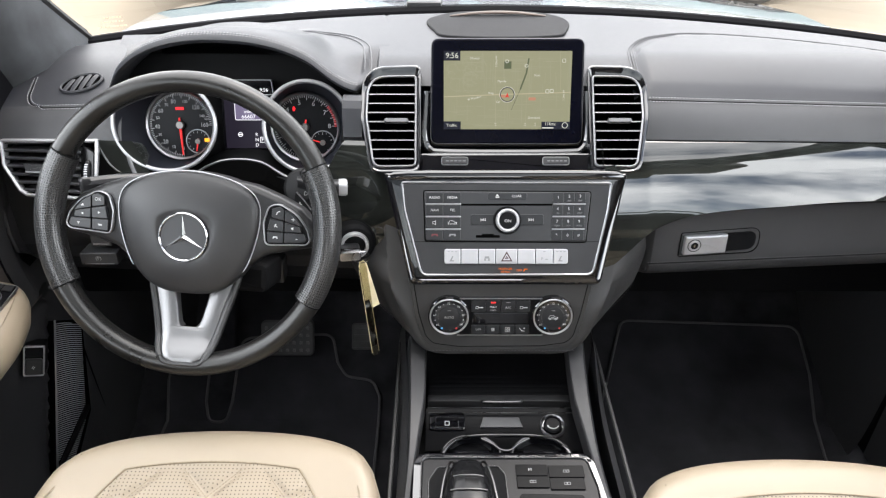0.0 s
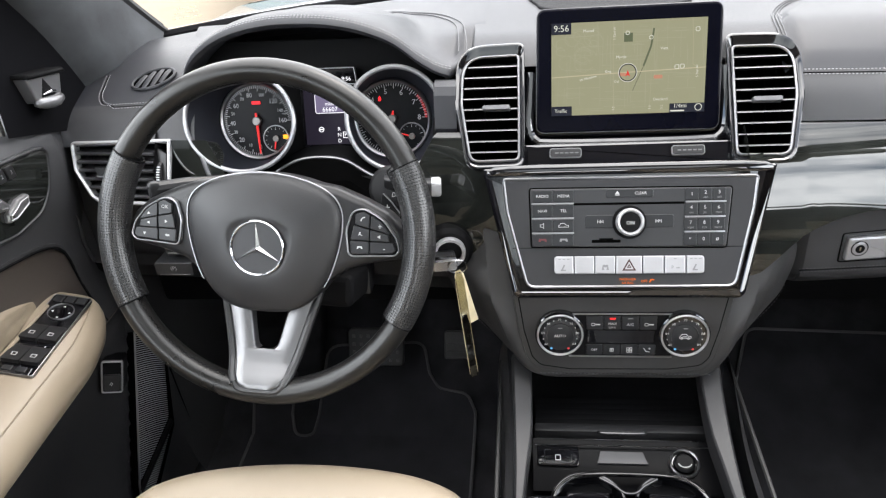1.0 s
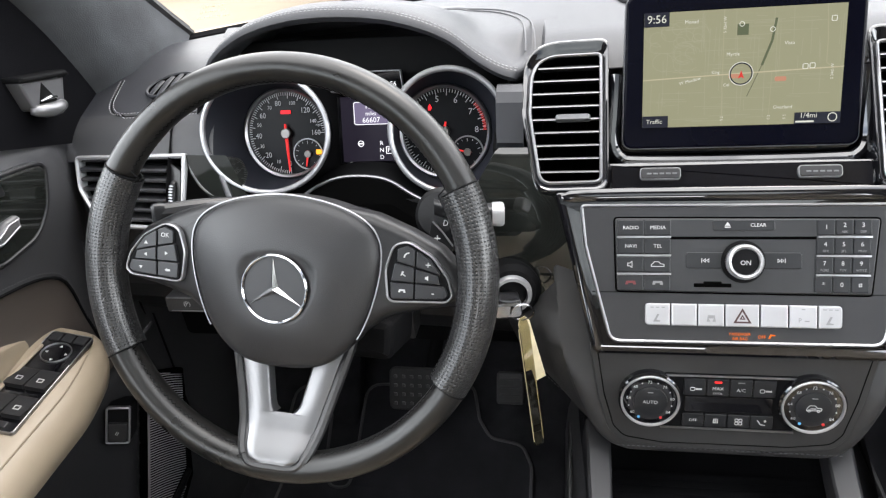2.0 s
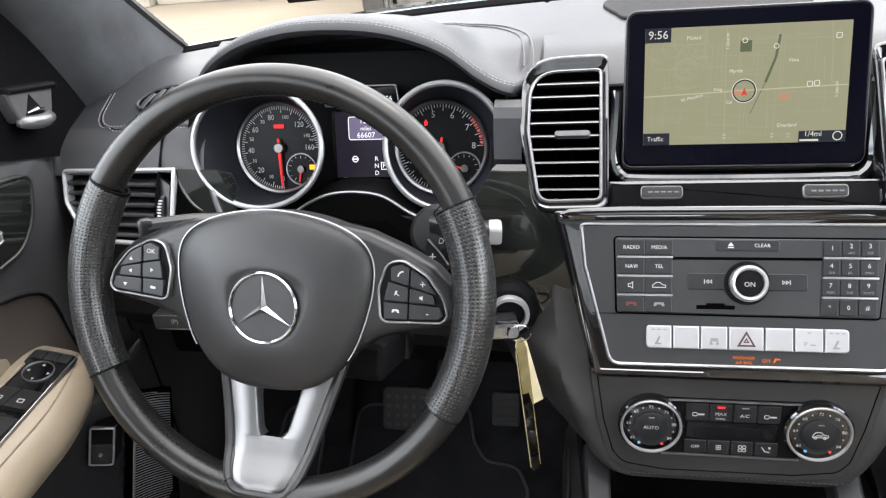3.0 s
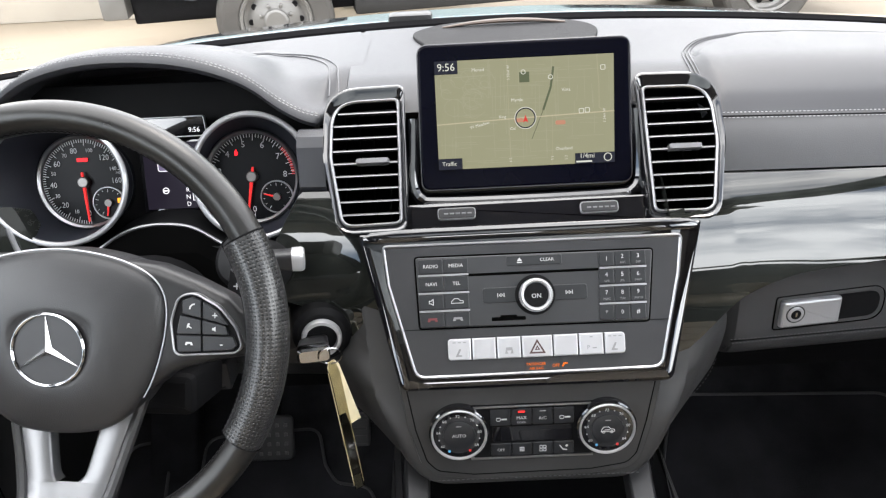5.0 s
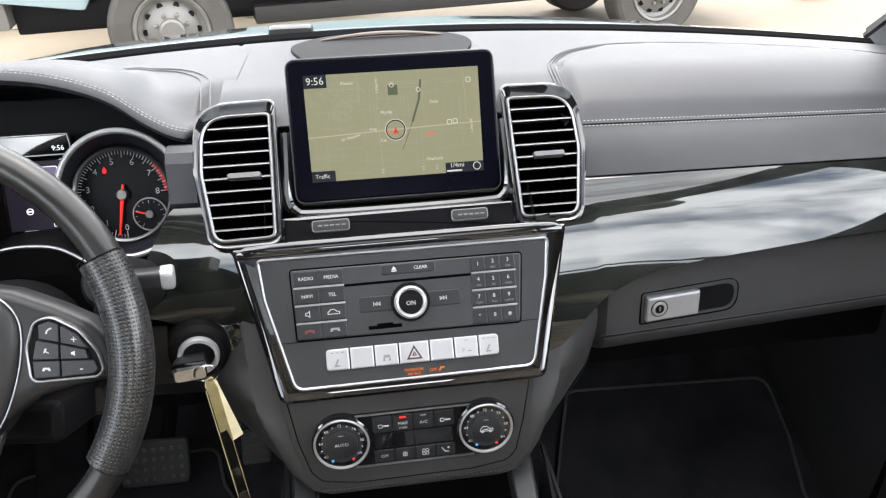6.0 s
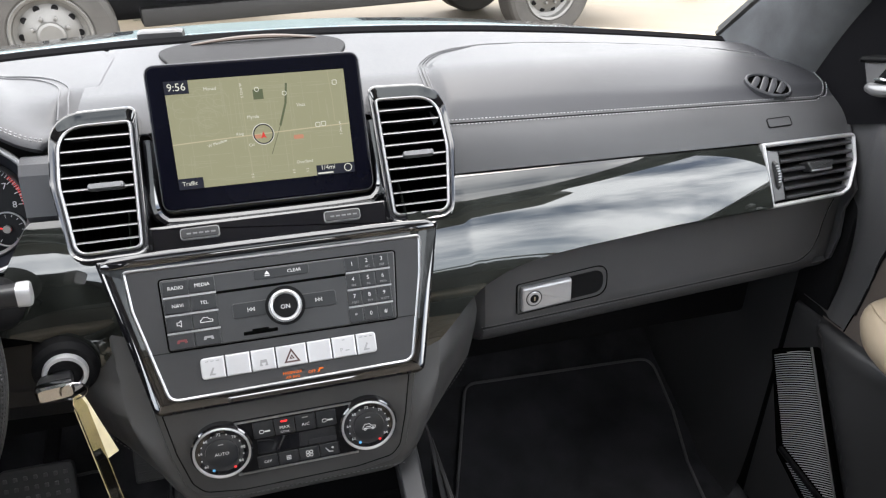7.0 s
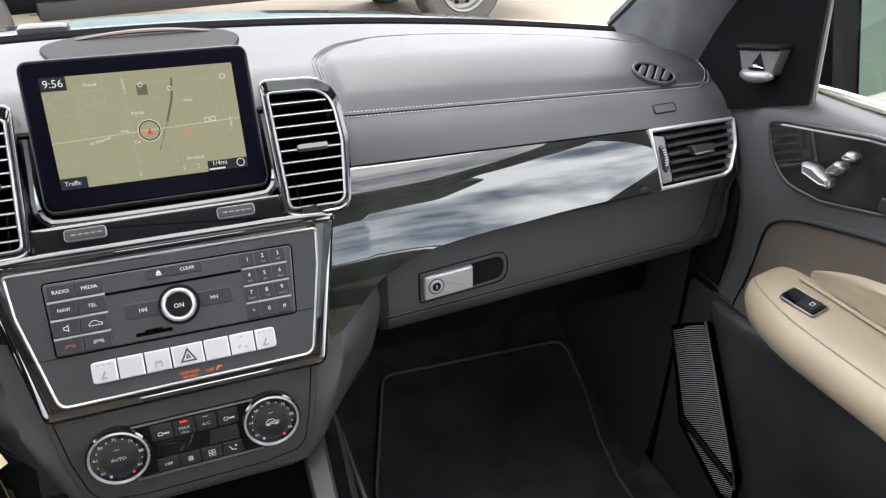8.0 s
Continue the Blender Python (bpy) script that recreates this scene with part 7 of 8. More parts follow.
def seat(cx, side):
    s = thing("front_seat", "cream leather front seat with quilted perforated centre", "seat", pose(cx, 0.022 if side < 0 else -0.015, 0.0 if side < 0 else -0.012), "front seats")

    def cush_z(x, y):
        f = (y - 0.10) / 0.53
        z = 0.735 + 0.065 * ease(f) + 0.012 * ease((f - 0.8) / 0.2)
        front = max(0.0, (y - 0.585) / 0.058)
        z -= 0.055 * (1 - math.sqrt(max(0.0, 1 - min(1, front) ** 2.2)))
        bol = ease((abs(x) - 0.135) / 0.06)
        z += 0.022 * bol * (1 - ease((y - 0.47) / 0.12))
        e = max(0.0, (abs(x) - 0.19) / 0.032)
        z -= 0.06 * (1 - math.sqrt(max(0.0, 1 - min(1, e) ** 2)))
        return z

    def half(y):
        return 0.224 - 0.030 * max(0.0, (y - 0.50) / 0.145) ** 2.5

    def bow(x, y):
        """The front edge is bowed: its corners lie further back."""
        return (0.030 * (x / 0.2) ** 2 + 0.030 * (x / 0.2) ** 6) * ease((y - 0.25) / 0.35)

    bm = B()
    rows = []
    for j in range(46):
        y = 0.05 + 0.5945 * (j / 45.0) ** 0.8
        h = half(y)
        rows.append([(h * (i / 20.0), y - bow(h * i / 20.0, y), cush_z(h * (i / 20.0) * 0.222 / h, y)) for i in range(-20, 21)])
    vs = sheet(bm, rows)
    ring = vs[0][:] + [r[-1] for r in vs[1:]] + vs[-1][-2::-1] + [r[0] for r in vs[-2:0:-1]]
    low = [bm.verts.new((v.co.x * 0.97, v.co.y - 0.01, 0.60)) for v in ring]
    for i in range(len(ring)):
        j = (i + 1) % len(ring)
        bm.faces.new((ring[i], ring[j], low[j], low[i]))
    cu = part("cushion", bm, CREAM, s, sharp=60)
    # quilted insert
    bm = B()
    uvl = bm.loops.layers.uv.new("UVMap")
    rows = []
    for j in range(150):
        y = 0.08 + 0.490 * j / 149.0
        h = 0.150 - 0.046 * max(0.0, (y - 0.450) / 0.120) ** 2.5
        row = []
        for i in range(-50, 51):
            x = h * i / 50.0
            p, q = (x / 0.100 + y / 0.105), (x / 0.100 - y / 0.105)
            dq = min(abs(p - round(p)), abs(q - round(q)))
            e = min(1, (50 - abs(i)) / 6.0, (149 - j) / 9.0)
            yb = y - 1.25 * bow(x, y)
            row.append((x, yb, cush_z(x, y) + 0.0005 + 0.003 * ease(e) + 0.0045 * (ease(dq / 0.13) - 1) * ease(e)))
        rows.append(row)
    vs = sheet(bm, rows)
    for f in bm.faces:
        for lp in f.loops:
            lp[uvl].uv = (lp.vert.co.x * 1000, lp.vert.co.y * 1000)
    part("quilted_panel", bm, CREAMPERF, cu, "perforated cream leather with diamond quilting", sharp=70)
    bm = B()
    line = [(sgn * (0.152 - 0.046 * max(0.0, (y - 0.450) / 0.120) ** 2.5), y) for sgn, y in [(-1, 0.10 + 0.470 * k / 40) for k in range(41)] + [(1, 0.570 - 0.470 * k / 40) for k in range(41)]]
    pts = []
    n_side = len(line) // 2
    line = line[:n_side] + [(-0.106 + 0.212 * k / 30, 0.570) for k in range(1, 30)] + line[n_side:]
    for (x, y) in line:
        pts.append((x, y - 1.25 * bow(x, y), cush_z(x, y) + 0.001))
    rod(bm, pts, 0.0013, 6)
    part("piping", bm, TANTHREAD, cu, "tan seam")
    bm = B()
    for k in range(-14, 15):
        for sg in (1, -1):
            seg = []
            for i in range(60):
                x = -0.14 + 0.28 * i / 59.0
                y = (k - x / 0.100) * 0.105 * sg
                hh = 0.146 - 0.046 * max(0.0, (y - 0.450) / 0.120) ** 2.5
                if 0.2 < y < 0.563 and abs(x) < hh:
                    seg.append((x, y - 1.25 * bow(x, y), cush_z(x, y) + 0.0003))
            if len(seg) > 3:
                stitches(bm, seg, 0.0042, 0.0036, 0.0007)
    part("quilt_thread", bm, TANTHREAD, cu, kind="stuff")
    for sg in (-1, 1):
        bm = B()
        rod(bm, [(sg * (0.185 - 0.02 * ease((y - 0.5) / 0.1)), y, cush_z(sg * (0.185 - 0.02 * ease((y - 0.5) / 0.1)), y) + 0.0004) for y in [0.15 + 0.0105 * i for i in range(42)]], 0.0010, 6)
        part("side_seam", bm, TANTHREAD, cu)
    bm = B()
    block(bm, (-0.205, 0.06, 0.42), (0.205, 0.60, 0.62), 0.02)
    part("base", bm, SOFT, s)
    # backrest and head restraint, behind the eye
    bm = B()
    rows = []
    for j in range(15):
        f = j / 14.0
        z, y = 0.74 + 0.62 * f, -0.06 - 0.20 * f
        h = 0.225 - 0.05 * f ** 3
        rows.append([(h * math.cos(a), y + 0.065 * math.sin(a), z) for a in [2 * math.pi * i / 24 for i in range(24)]])
    stack(bm, rows)
    part("backrest", bm, CREAM, s)
    bm = B()
    stack(bm, [[(0.125 * k * math.cos(a), -0.28 + 0.045 * k * math.sin(a), z) for a in [2 * math.pi * i / 20 for i in range(20)]] for k, z in ((0.7, 1.39), (1.0, 1.43), (1.0, 1.53), (0.75, 1.57))])
    part("headrest", bm, CREAM, s)
    return s


CREAMPERF = material("perforated cream quilt", (0.224, 0.183, 0.132), 0.5, grain=0.2, scale=700, kind="cells", vary=0.07, patch=9)
n_, l_ = CREAMPERF.node_tree.nodes, CREAMPERF.node_tree.links
uvn, vor, rmp, mixc = n_.new("ShaderNodeUVMap"), n_.new("ShaderNodeTexVoronoi"), n_.new("ShaderNodeMapRange"), n_.new("ShaderNodeMixRGB")
uvn.uv_map = "UVMap"
vor.inputs["Scale"].default_value, vor.inputs["Randomness"].default_value = 0.205, 0.0
rmp.inputs["From Min"].default_value, rmp.inputs["From Max"].default_value = 0.14, 0.20
mixc.inputs[1].default_value = (0.050, 0.036, 0.024, 1)
l_.new(uvn.outputs[0], vor.inputs["Vector"])
l_.new(vor.outputs["Distance"], rmp.inputs["Value"])
l_.new(rmp.outputs[0], mixc.inputs[0])
pb = n_["Principled BSDF"]
l_.new(pb.inputs["Base Color"].links[0].from_socket, mixc.inputs[2])
l_.new(mixc.outputs[0], pb.inputs["Base Color"])
seat(-0.365, -1)
seat(0.352, 1)

# ---- doors ----


def door(side):
    """Front door: leather top, stitched middle, cream armrest with switches, speaker."""
    d = thing("front_door", "black and taupe leather front door with cream armrest, closed", "car door", group="front doors")
    dx = 0.0 if side > 0 else -0.012
    dy = 0.0 if side > 0 else 0.028
    X = lambda v: side * (v + dx)
    P = lambda x, y, z: (X(x), y + dy, z)

    def door_x(z):
        return smooth_table([(0.40, 0.748), (0.60, 0.752), (0.78, 0.760), (0.86, 0.772), (0.93, 0.768), (0.99, 0.756), (1.06, 0.750), (1.10, 0.757), (1.122, 0.772), (1.126, 0.80)], z)

    def zs(y):
        return smooth_table([(-0.5, 1.03), (0.3, 1.03), (0.55, 1.025), (0.69, 1.002), (0.78, 0.980), (0.82, 0.967), (0.852, 0.948), (0.868, 0.925), (0.876, 0.88), (0.882, 0.80), (0.886, 0.796), (0.95, 0.796)], y)

    def low_x(y, z):
        """The lower panel: flat behind the speaker, a step inwards beside it, then falling away under the armrest."""
        t = 0.924 - (0.727 - z) * 0.62 - y
        return 0.773 - 0.018 * ease((t - 0.018) / 0.016) + 0.018 * ease((t - 0.04) / 0.14)

    ys = [0.926 - 0.006 * i for i in range(20)] + [0.805 - 0.03 * i for i in range(41)]
    bm = B()
    rows = []
    for y in [0.978, 0.962, 0.944] + ys:
        rows.append([P(door_x(zs(y) + (1.126 - zs(y)) * k / 16.0) + 0.010 * ease((y - 0.908) / 0.03), y, zs(y) + (1.126 - zs(y)) * k / 16.0) for k in range(17)])
    sheet(bm, rows)
    part("upper_panel", bm, LEATHER, d, "black leather upper door panel", sharp=60)
    bm = B()
    sheet(bm, [[P(door_x(0.79 + (zs(y) - 0.003 - 0.79) * k / 10.0) + 0.003, y, 0.79 + (zs(y) - 0.003 - 0.79) * k / 10.0) for k in range(11)] for y in ys])
    part("middle_panel", bm, TAUPE, d, "dark taupe leather door panel")
    bm = B()
    stitches(bm, [P(door_x(zs(y) + 0.006) - 0.001, y, zs(y) + 0.006) for y in [0.880, 0.877, 0.874, 0.870, 0.864, 0.856, 0.846] + [0.83 - 0.01 * i for i in range(60)]], r=0.0005)
    part("stitching", bm, DKTHREAD, d, kind="stuff")
    bm = B()
    rod(bm, [P(door_x(zs(y)) + 0.001, y, zs(y) - 0.001) for y in [0.880, 0.877, 0.874, 0.870, 0.864, 0.856, 0.846] + [0.83 - 0.015 * i for i in range(54)]], 0.0022, 6)
    part("seam", bm, DARK, d)
    # lower shell
    bm = B()
    rows = []
    for y in [0.990 - 0.008 * i for i in range(55)] + [0.54 - 0.05 * i for i in range(19)]:
        rows.append([P(low_x(y, z), y, z) for z in [0.36 + 0.0205 * k for k in range(21)]] + [P(low_x(y, 0.78) + 0.003, y, 0.776), P(max(low_x(y, 0.78) + 0.02, 0.772), y, 0.781)])
    sheet(bm, rows)
    part("lower_panel", bm, SOFT, d, "black plastic lower door panel", sharp=60)
    # door's front end
    bm = B()
    sheet(bm, [[P(0.773, 0.998, 0.36), P(0.773, 0.998, 0.785)], [P(0.80, 1.0, 0.36), P(0.80, 1.0, 0.785)]])
    sheet(bm, [[P(0.772, 0.98, 0.796), P(0.778, 0.98, 0.93), P(0.760, 0.98, 1.06), P(0.783, 0.98, 1.12)], [P(0.80, 0.985, 0.796), P(0.80, 0.985, 0.93), P(0.80, 0.985, 1.06), P(0.80, 0.985, 1.12)]])
    part("front_edge", bm, DARK, d)
    # unseen block added outside the door to stop sun leaking between its panels
    bm = B()
    block(bm, (min(X(0.806), X(0.830)), -0.42, 0.34), (max(X(0.806), X(0.830)), 1.03, 1.116), 0.004)
    part("leak_block", bm, GLOSS, d, "unseen dark block that stops light leaks")
    # armrest
    bm = B()
    rows = []
    sec = [(0.800, 0.902), (0.768, 0.898), (0.735, 0.891), (0.708, 0.884), (0.694, 0.876), (0.686, 0.862), (0.684, 0.848), (0.690, 0.832), (0.705, 0.818), (0.735, 0.800), (0.800, 0.785)]
    N = 56
    for j in range(N + 1):
        y = 0.842 - 1.0 * (j / N) ** 1.5
        t = max(0.0, 0.842 - y)
        k = math.sqrt(max(0.0, 1 - (1 - min(1, t / 0.06)) ** 2))
        row = []
        for (sx_, sz) in sec:
            inward = 0.80 - sx_
            x = 0.80 - inward * (0.62 + 0.38 * k) * (0.80 + 0.20 * ease(t / 0.13))
            z = 0.868 + (sz - 0.868) * (0.25 + 0.75 * k)
            row.append(P(x, y, z))
        rows.append(row)
    vs = sheet(bm, rows)
    bm.faces.new(vs[0])
    ar = part("armrest", bm, CREAM, d, "cream leather armrest with seam", sharp=70)
    bm = B()
    rod(bm, [P(0.80 - (0.80 - 0.700) * (0.80 + 0.20 * ease((0.842 - y) / 0.13)) * (0.62 + 0.38 * math.sqrt(max(0, 1 - (1 - min(1, (0.842 - y) / 0.06)) ** 2))), y, 0.868 + (0.8806 - 0.868) * (0.25 + 0.75 * math.sqrt(max(0, 1 - (1 - min(1, (0.842 - y) / 0.06)) ** 2)))) for y in [0.832 - 0.0125 * i for i in range(60)]], 0.0010, 6)
    part("seam", bm, TANTHREAD, ar)
    # quilted cream insert above the armrest
    bm = B()
    rows = []
    for j in range(50):
        y = 0.800 - 0.014 * j
        top = smooth_table([(-0.4, 0.975), (0.4, 0.972), (0.6, 0.962), (0.70, 0.946), (0.765, 0.920), (0.80, 0.899)], y)
        row = []
        for k in range(15):
            f = k / 14.0
            z = 0.893 + (top - 0.893) * f
            e = min(1, f / 0.15, (1 - f) / 0.15, j / 8.0)
            p, q = (y / 0.05 + z / 0.045), (y / 0.05 - z / 0.045)
            dq = min(abs(p - round(p)), abs(q - round(q)))
            row.append(P(door_x(z) - 0.010 * ease(e) - 0.003 * ease(dq / 0.25) * ease(e) + 0.004, y, z))
        rows.append(row)
    sheet(bm, rows)
    part("quilted_panel", bm, CREAM, d, "quilted cream leather door insert", sharp=70)
    bm = B()
    rod(bm, [P(0.760, 0.785 - 0.012 * i, 0.9005) for i in range(50)], 0.0028, 6)
    part("piping", bm, CREAM, ar)
    # switches on the armrest
    if side < 0:
        sw = part("switch_panel", slab(B(), rnd(rect(0, 0, 0.049, 0.150), 0.004), -0.004, 0.0025, 0.001), GLOSS, ar, "window and mirror switch panel", m=Matrix.Translation((-0.7265, 0.766, 0.8915)) @ pose(0, 0, 0, 0, 12, 2))
        bm = B()
        hoop(bm, rnd(rect(0, 0, 0.051, 0.152), 0.005), 0.0014, -0.002, 0.0030, 0.0005)
        part("frame", bm, SATIN, sw)
        for i in range(3):
            key(sw, -15 + i * 15, 66, 13, 13, 0.002, 0.0042)
        bm = B()
        hoop(bm, circle(0, 0.041, 0.0165, 32), 0.0012, 0.002, 0.0045, 0.0004)
        part("mirror_ring", bm, SATIN, sw)
        bm = B()
        for a in range(4):
            c, s2 = math.cos(a * math.pi / 2), math.sin(a * math.pi / 2)
            pl = [(10, -1.8), (10, 1.8), (13, 0)]
            slab(bm, [((x * c - y * s2) * MM, 0.041 + (x * s2 + y * c) * MM) for x, y in pl], 0.0022, 0.0030)
        part("symbol", bm, PRINT, sw)
        for r in range(2):
            for c in range(2):
                bm = B()
                x0, y0 = -0.0118 + c * 0.0236, -0.003 - r * 0.040
                stack(bm, [[(x, y, z) for x, y in rnd(rect(x0, y0, 0.0228, 0.031), 0.002)] for z in (0.002, 0.0035)] + [[(x * 0.98 + x0 * 0.02, y0 + (y - y0) * 0.92 - 0.001, 0.0062 - (y - y0) * 0.13) for x, y in rnd(rect(x0, y0, 0.0228, 0.031), 0.002)]])
                wk = part("window_switch", bm, HARD, sw, "window rocker switch")
                bm = B()
                hoop(bm, mm(rect(x0 / MM, y0 / MM - 4, 6.5, 5.5)), 0.0008, 0.0066, 0.0076, 0.0001)
                part("symbol", bm, PRINT, wk)
        key(sw, -10, -67, 12, 8, 0.002, 0.0035)
        key(sw, 7, -67, 12, 8, 0.002, 0.0035)
        tg = part("tailgate_switch", hoop(B(), rnd(rect(0, 0, 0.030, 0.049), 0.004), 0.0022, -0.006, 0.003, 0.0010), SILVERBTN, d, "tailgate switch in a silver frame", m=Matrix(((0.915, 0.065, 0.391, -0.7293), (0.317, 0.444, -0.833, 0.8455), (-0.244, 0.893, 0.386, 0.7400), (0, 0, 0, 1))))
        bm = B()
        slab(bm, rnd(rect(0, 0, 0.030, 0.049), 0.004), -0.045, -0.0005)
        part("well", bm, DARK, tg)
        bm = B()
        slab(bm, rnd(rect(0, -0.009, 0.024, 0.026), 0.003), -0.002, 0.004, 0.002)
        tk = part("rocker", bm, HARD, tg)
        lettering("=", 0.010, PRINT, tk, 0, -0.010, 0.0044, turn=60)
    else:
        sw = part("switch_panel", slab(B(), rnd(rect(0, 0, 0.027, 0.052), 0.005), -0.003, 0.0020, 0.001), GLOSS, ar, "single window switch", m=Matrix.Translation((0.7310, 0.747, 0.8915)) @ pose(0, 0, 0, 0, -13, 4))
        bm = B()
        hoop(bm, rnd(rect(0, 0, 0.0285, 0.0535), 0.0055), 0.0016, -0.002, 0.0028, 0.0005)
        part("frame", bm, SATIN, sw)
        bm = B()
        stack(bm, [[(x, y, z) for x, y in rnd(rect(0, -0.010, 0.021, 0.024), 0.002)] for z in (0.001, 0.003)] + [[(x * 0.96, y * 0.95, 0.0052 - (y + 0.010) * 0.1) for x, y in rnd(rect(0, -0.010, 0.021, 0.024), 0.002)]])
        wk = part("window_switch", bm, HARD, sw)
        bm = B()
        hoop(bm, mm(rect(0, -13, 6.5, 5.5)), 0.0008, 0.0052, 0.0062, 0.0001)
        part("symbol", bm, PRINT, wk)
    # lacquered inlay with seat switches and handle (local x runs along the door to the rear, y up)
    DM = Matrix(((0, 0, -side, X(0.7505)), (-1, 0, 0, 0.80 + dy), (0, 1, 0, 1.05), (0, 0, 0, 1)))
    bm = B()
    inl = rnd(mm([(-85, 31), (-60, 38), (60, 60), (300, 82), (300, 20), (120, -10), (20, -34), (-36, -33), (-66, -10)]), [0.014, 0.02, 0.05, 0.01, 0.01, 0.05, 0.05, 0.05, 0.06], 8)
    slab(bm, inl, -0.004, 0.004, 0.003)
    il = part("inlay", bm, TRIM, d, "dark lacquered door inlay", m=DM)
    bm = B()
    hoop(bm, inset(inl, -0.004), 0.005, -0.004, 0.0042, 0.0015)
    part("inlay_rim", bm, HARD, il)
    # seat adjusters: a lying cushion, an upright back, a head restraint
    for pl, nm in (([(-17, 8), (-13, -8), (22, -14), (37, -11), (33, 1), (16, 5), (6, 9)], "cushion_switch"), ([(22, 11), (26, 4), (44, 10), (50, 22), (44, 28), (34, 27)], "back_switch"), ([(40, 36), (45, 31), (58, 34), (62, 40), (56, 46), (46, 45)], "head_switch")):
        bm = B()
        pl = [(5 + 0.88 * (x - 5), 0.9 * y - 2) for x, y in pl]
        slab(bm, rnd(mm(pl), 0.0035, 4), 0.002, 0.012, 0.004)
        asw = part(nm, bm, SEATSILVER, il, "satin silver seat adjuster")
        bm = B()
        hoop(bm, inset(rnd(mm(pl), 0.0035, 4), 0.0032), 0.0012, 0.011, 0.0128, 0.0005)
        part("raised_edge", bm, SATIN, asw)
    for i in range(4 if side < 0 else 2):
        bm = B()
        slab(bm, rnd(mm([(96 + i * 17 - (110 if side < 0 else 0), -12 + i * 2 + (40 if side < 0 else 0)), (110 + i * 17 - (110 if side < 0 else 0), -10 + i * 2 + (40 if side < 0 else 0)), (110 + i * 17 - (110 if side < 0 else 0), 6 + i * 2 + (40 if side < 0 else 0)), (96 + i * 17 - (110 if side < 0 else 0), 4 + i * 2 + (40 if side < 0 else 0))]), 0.002), 0.002, 0.0065, 0.001)
        b0 = part("memory_button", bm, HARD, il)
        if side < 0:
            lettering(("3", "2", "1", "M")[i], 0.007, PRINT, b0, (-7 + i * 17) * MM, (37 + i * 2) * MM, 0.0072, squeeze=-1.0)
    bm = B()
    rod(bm, [(0.150, -0.012, 0.004), (0.175, -0.010, 0.022), (0.230, 0.0, 0.026), (0.275, 0.008, 0.010)], [0.007, 0.009, 0.009, 0.006], 10, flat=0.6)
    part("door_handle", bm, SATIN, il, "silver door handle")
    # speaker grille low in the door
    SG = Matrix(((0, 0, -side, X(0.760)), (-1, 0, 0, dy), (0, 1, 0, 0), (0, 0, 0, 1)))
    main = [(-0.926, 0.730), (-0.797, 0.522), (-0.922, 0.541), (-0.990, 0.676)]
    lowp = [(-0.789, 0.505), (-0.789, 0.478), (-0.807, 0.470), (-0.917, 0.520)]
    bm = B()
    slab(bm, rnd([(-0.920, 0.738), (-0.790, 0.525), (-0.784, 0.462), (-0.815, 0.455), (-0.932, 0.515), (-0.998, 0.680)], 0.006), -0.010, 0.001, 0.001)
    sg = part("speaker_grille", bm, VOID, d, "ribbed silver speaker grille", m=SG)
    ca, sa = math.cos(0.656), math.sin(0.656)
    for poly in (main, lowp):
        turned_poly = [(x * ca + z * sa, z * ca - x * sa) for x, z in poly]
        h = min(q[1] for q in turned_poly)
        while h < max(q[1] for q in turned_poly) - 0.0036:
            h += 0.0036
            cut = []
            for p, q in zip(turned_poly, turned_poly[1:] + turned_poly[:1]):
                if (p[1] - h) * (q[1] - h) < 0:
                    cut.append(p[0] + (q[0] - p[0]) * (h - p[1]) / (q[1] - p[1]))
            if len(cut) >= 2 and max(cut) - min(cut) > 0.004:
                x0, x1 = min(cut), max(cut)
                w = x1 - x0
                bm = B()
                rod(bm, [((x0 + w * f) * ca - (h + 0.09 * w * f * (1 - f)) * sa, (x0 + w * f) * sa + (h + 0.09 * w * f * (1 - f)) * ca, 0.0012 + 0.003 * f * (1 - f)) for f in (0.0, 0.25, 0.5, 0.75, 1.0)], 0.0007, 4)
                part("rib", bm, RIBMAT, sg)
    bm = B()
    rod(bm, [(-0.9235, 0.737, 0.002), (-0.858, 0.630, 0.003), (-0.793, 0.524, 0.003), (-0.786, 0.503, 0.002)], 0.0018, 8)
    part("grille_strip", bm, SATIN, sg, "narrow silver strip")
    bm = B()
    rod(bm, [(-0.925, 0.532, 0.003), (-0.86, 0.523, 0.004), (-0.790, 0.512, 0.003)], 0.006, 8, flat=0.6)
    part("grille_bar", bm, DARK, sg)
    # pocket
    bm = B()
    block(bm, (min(X(0.70), X(0.75)), -0.1, 0.42), (max(X(0.70), X(0.75)), 0.62, 0.60), 0.015)
    part("door_pocket", bm, SOFT, d)
    # sail panel, tweeter, window frame
    bm = B()
    rows = []
    for y, z0, z1 in ((0.836, 1.118, 1.42), (0.90, 1.096, 1.40), (0.96, 1.074, 1.33), (1.02, 1.06, 1.26), (1.07, 1.06, 1.19), (1.10, 1.06, 1.10)):
        rows.append([P(0.752 + 0.012 * ease((z - 1.15) / 0.25), y + (0.12 * (z - 1.118) if y < 0.85 else 0.0), z) for z in [z0 + (z1 - z0) * k / 6 for k in range(7)]])
    sheet(bm, rows)
    part("sail_panel", bm, SAIL, d, "dark cloth mirror triangle panel")
    TM = Matrix(((0, 0, -side, X(0.745)), (-1, 0, 0, 0.918 + dy), (0, 1, 0, 1.150), (0, 0, 0, 1))) 
    bm = B()
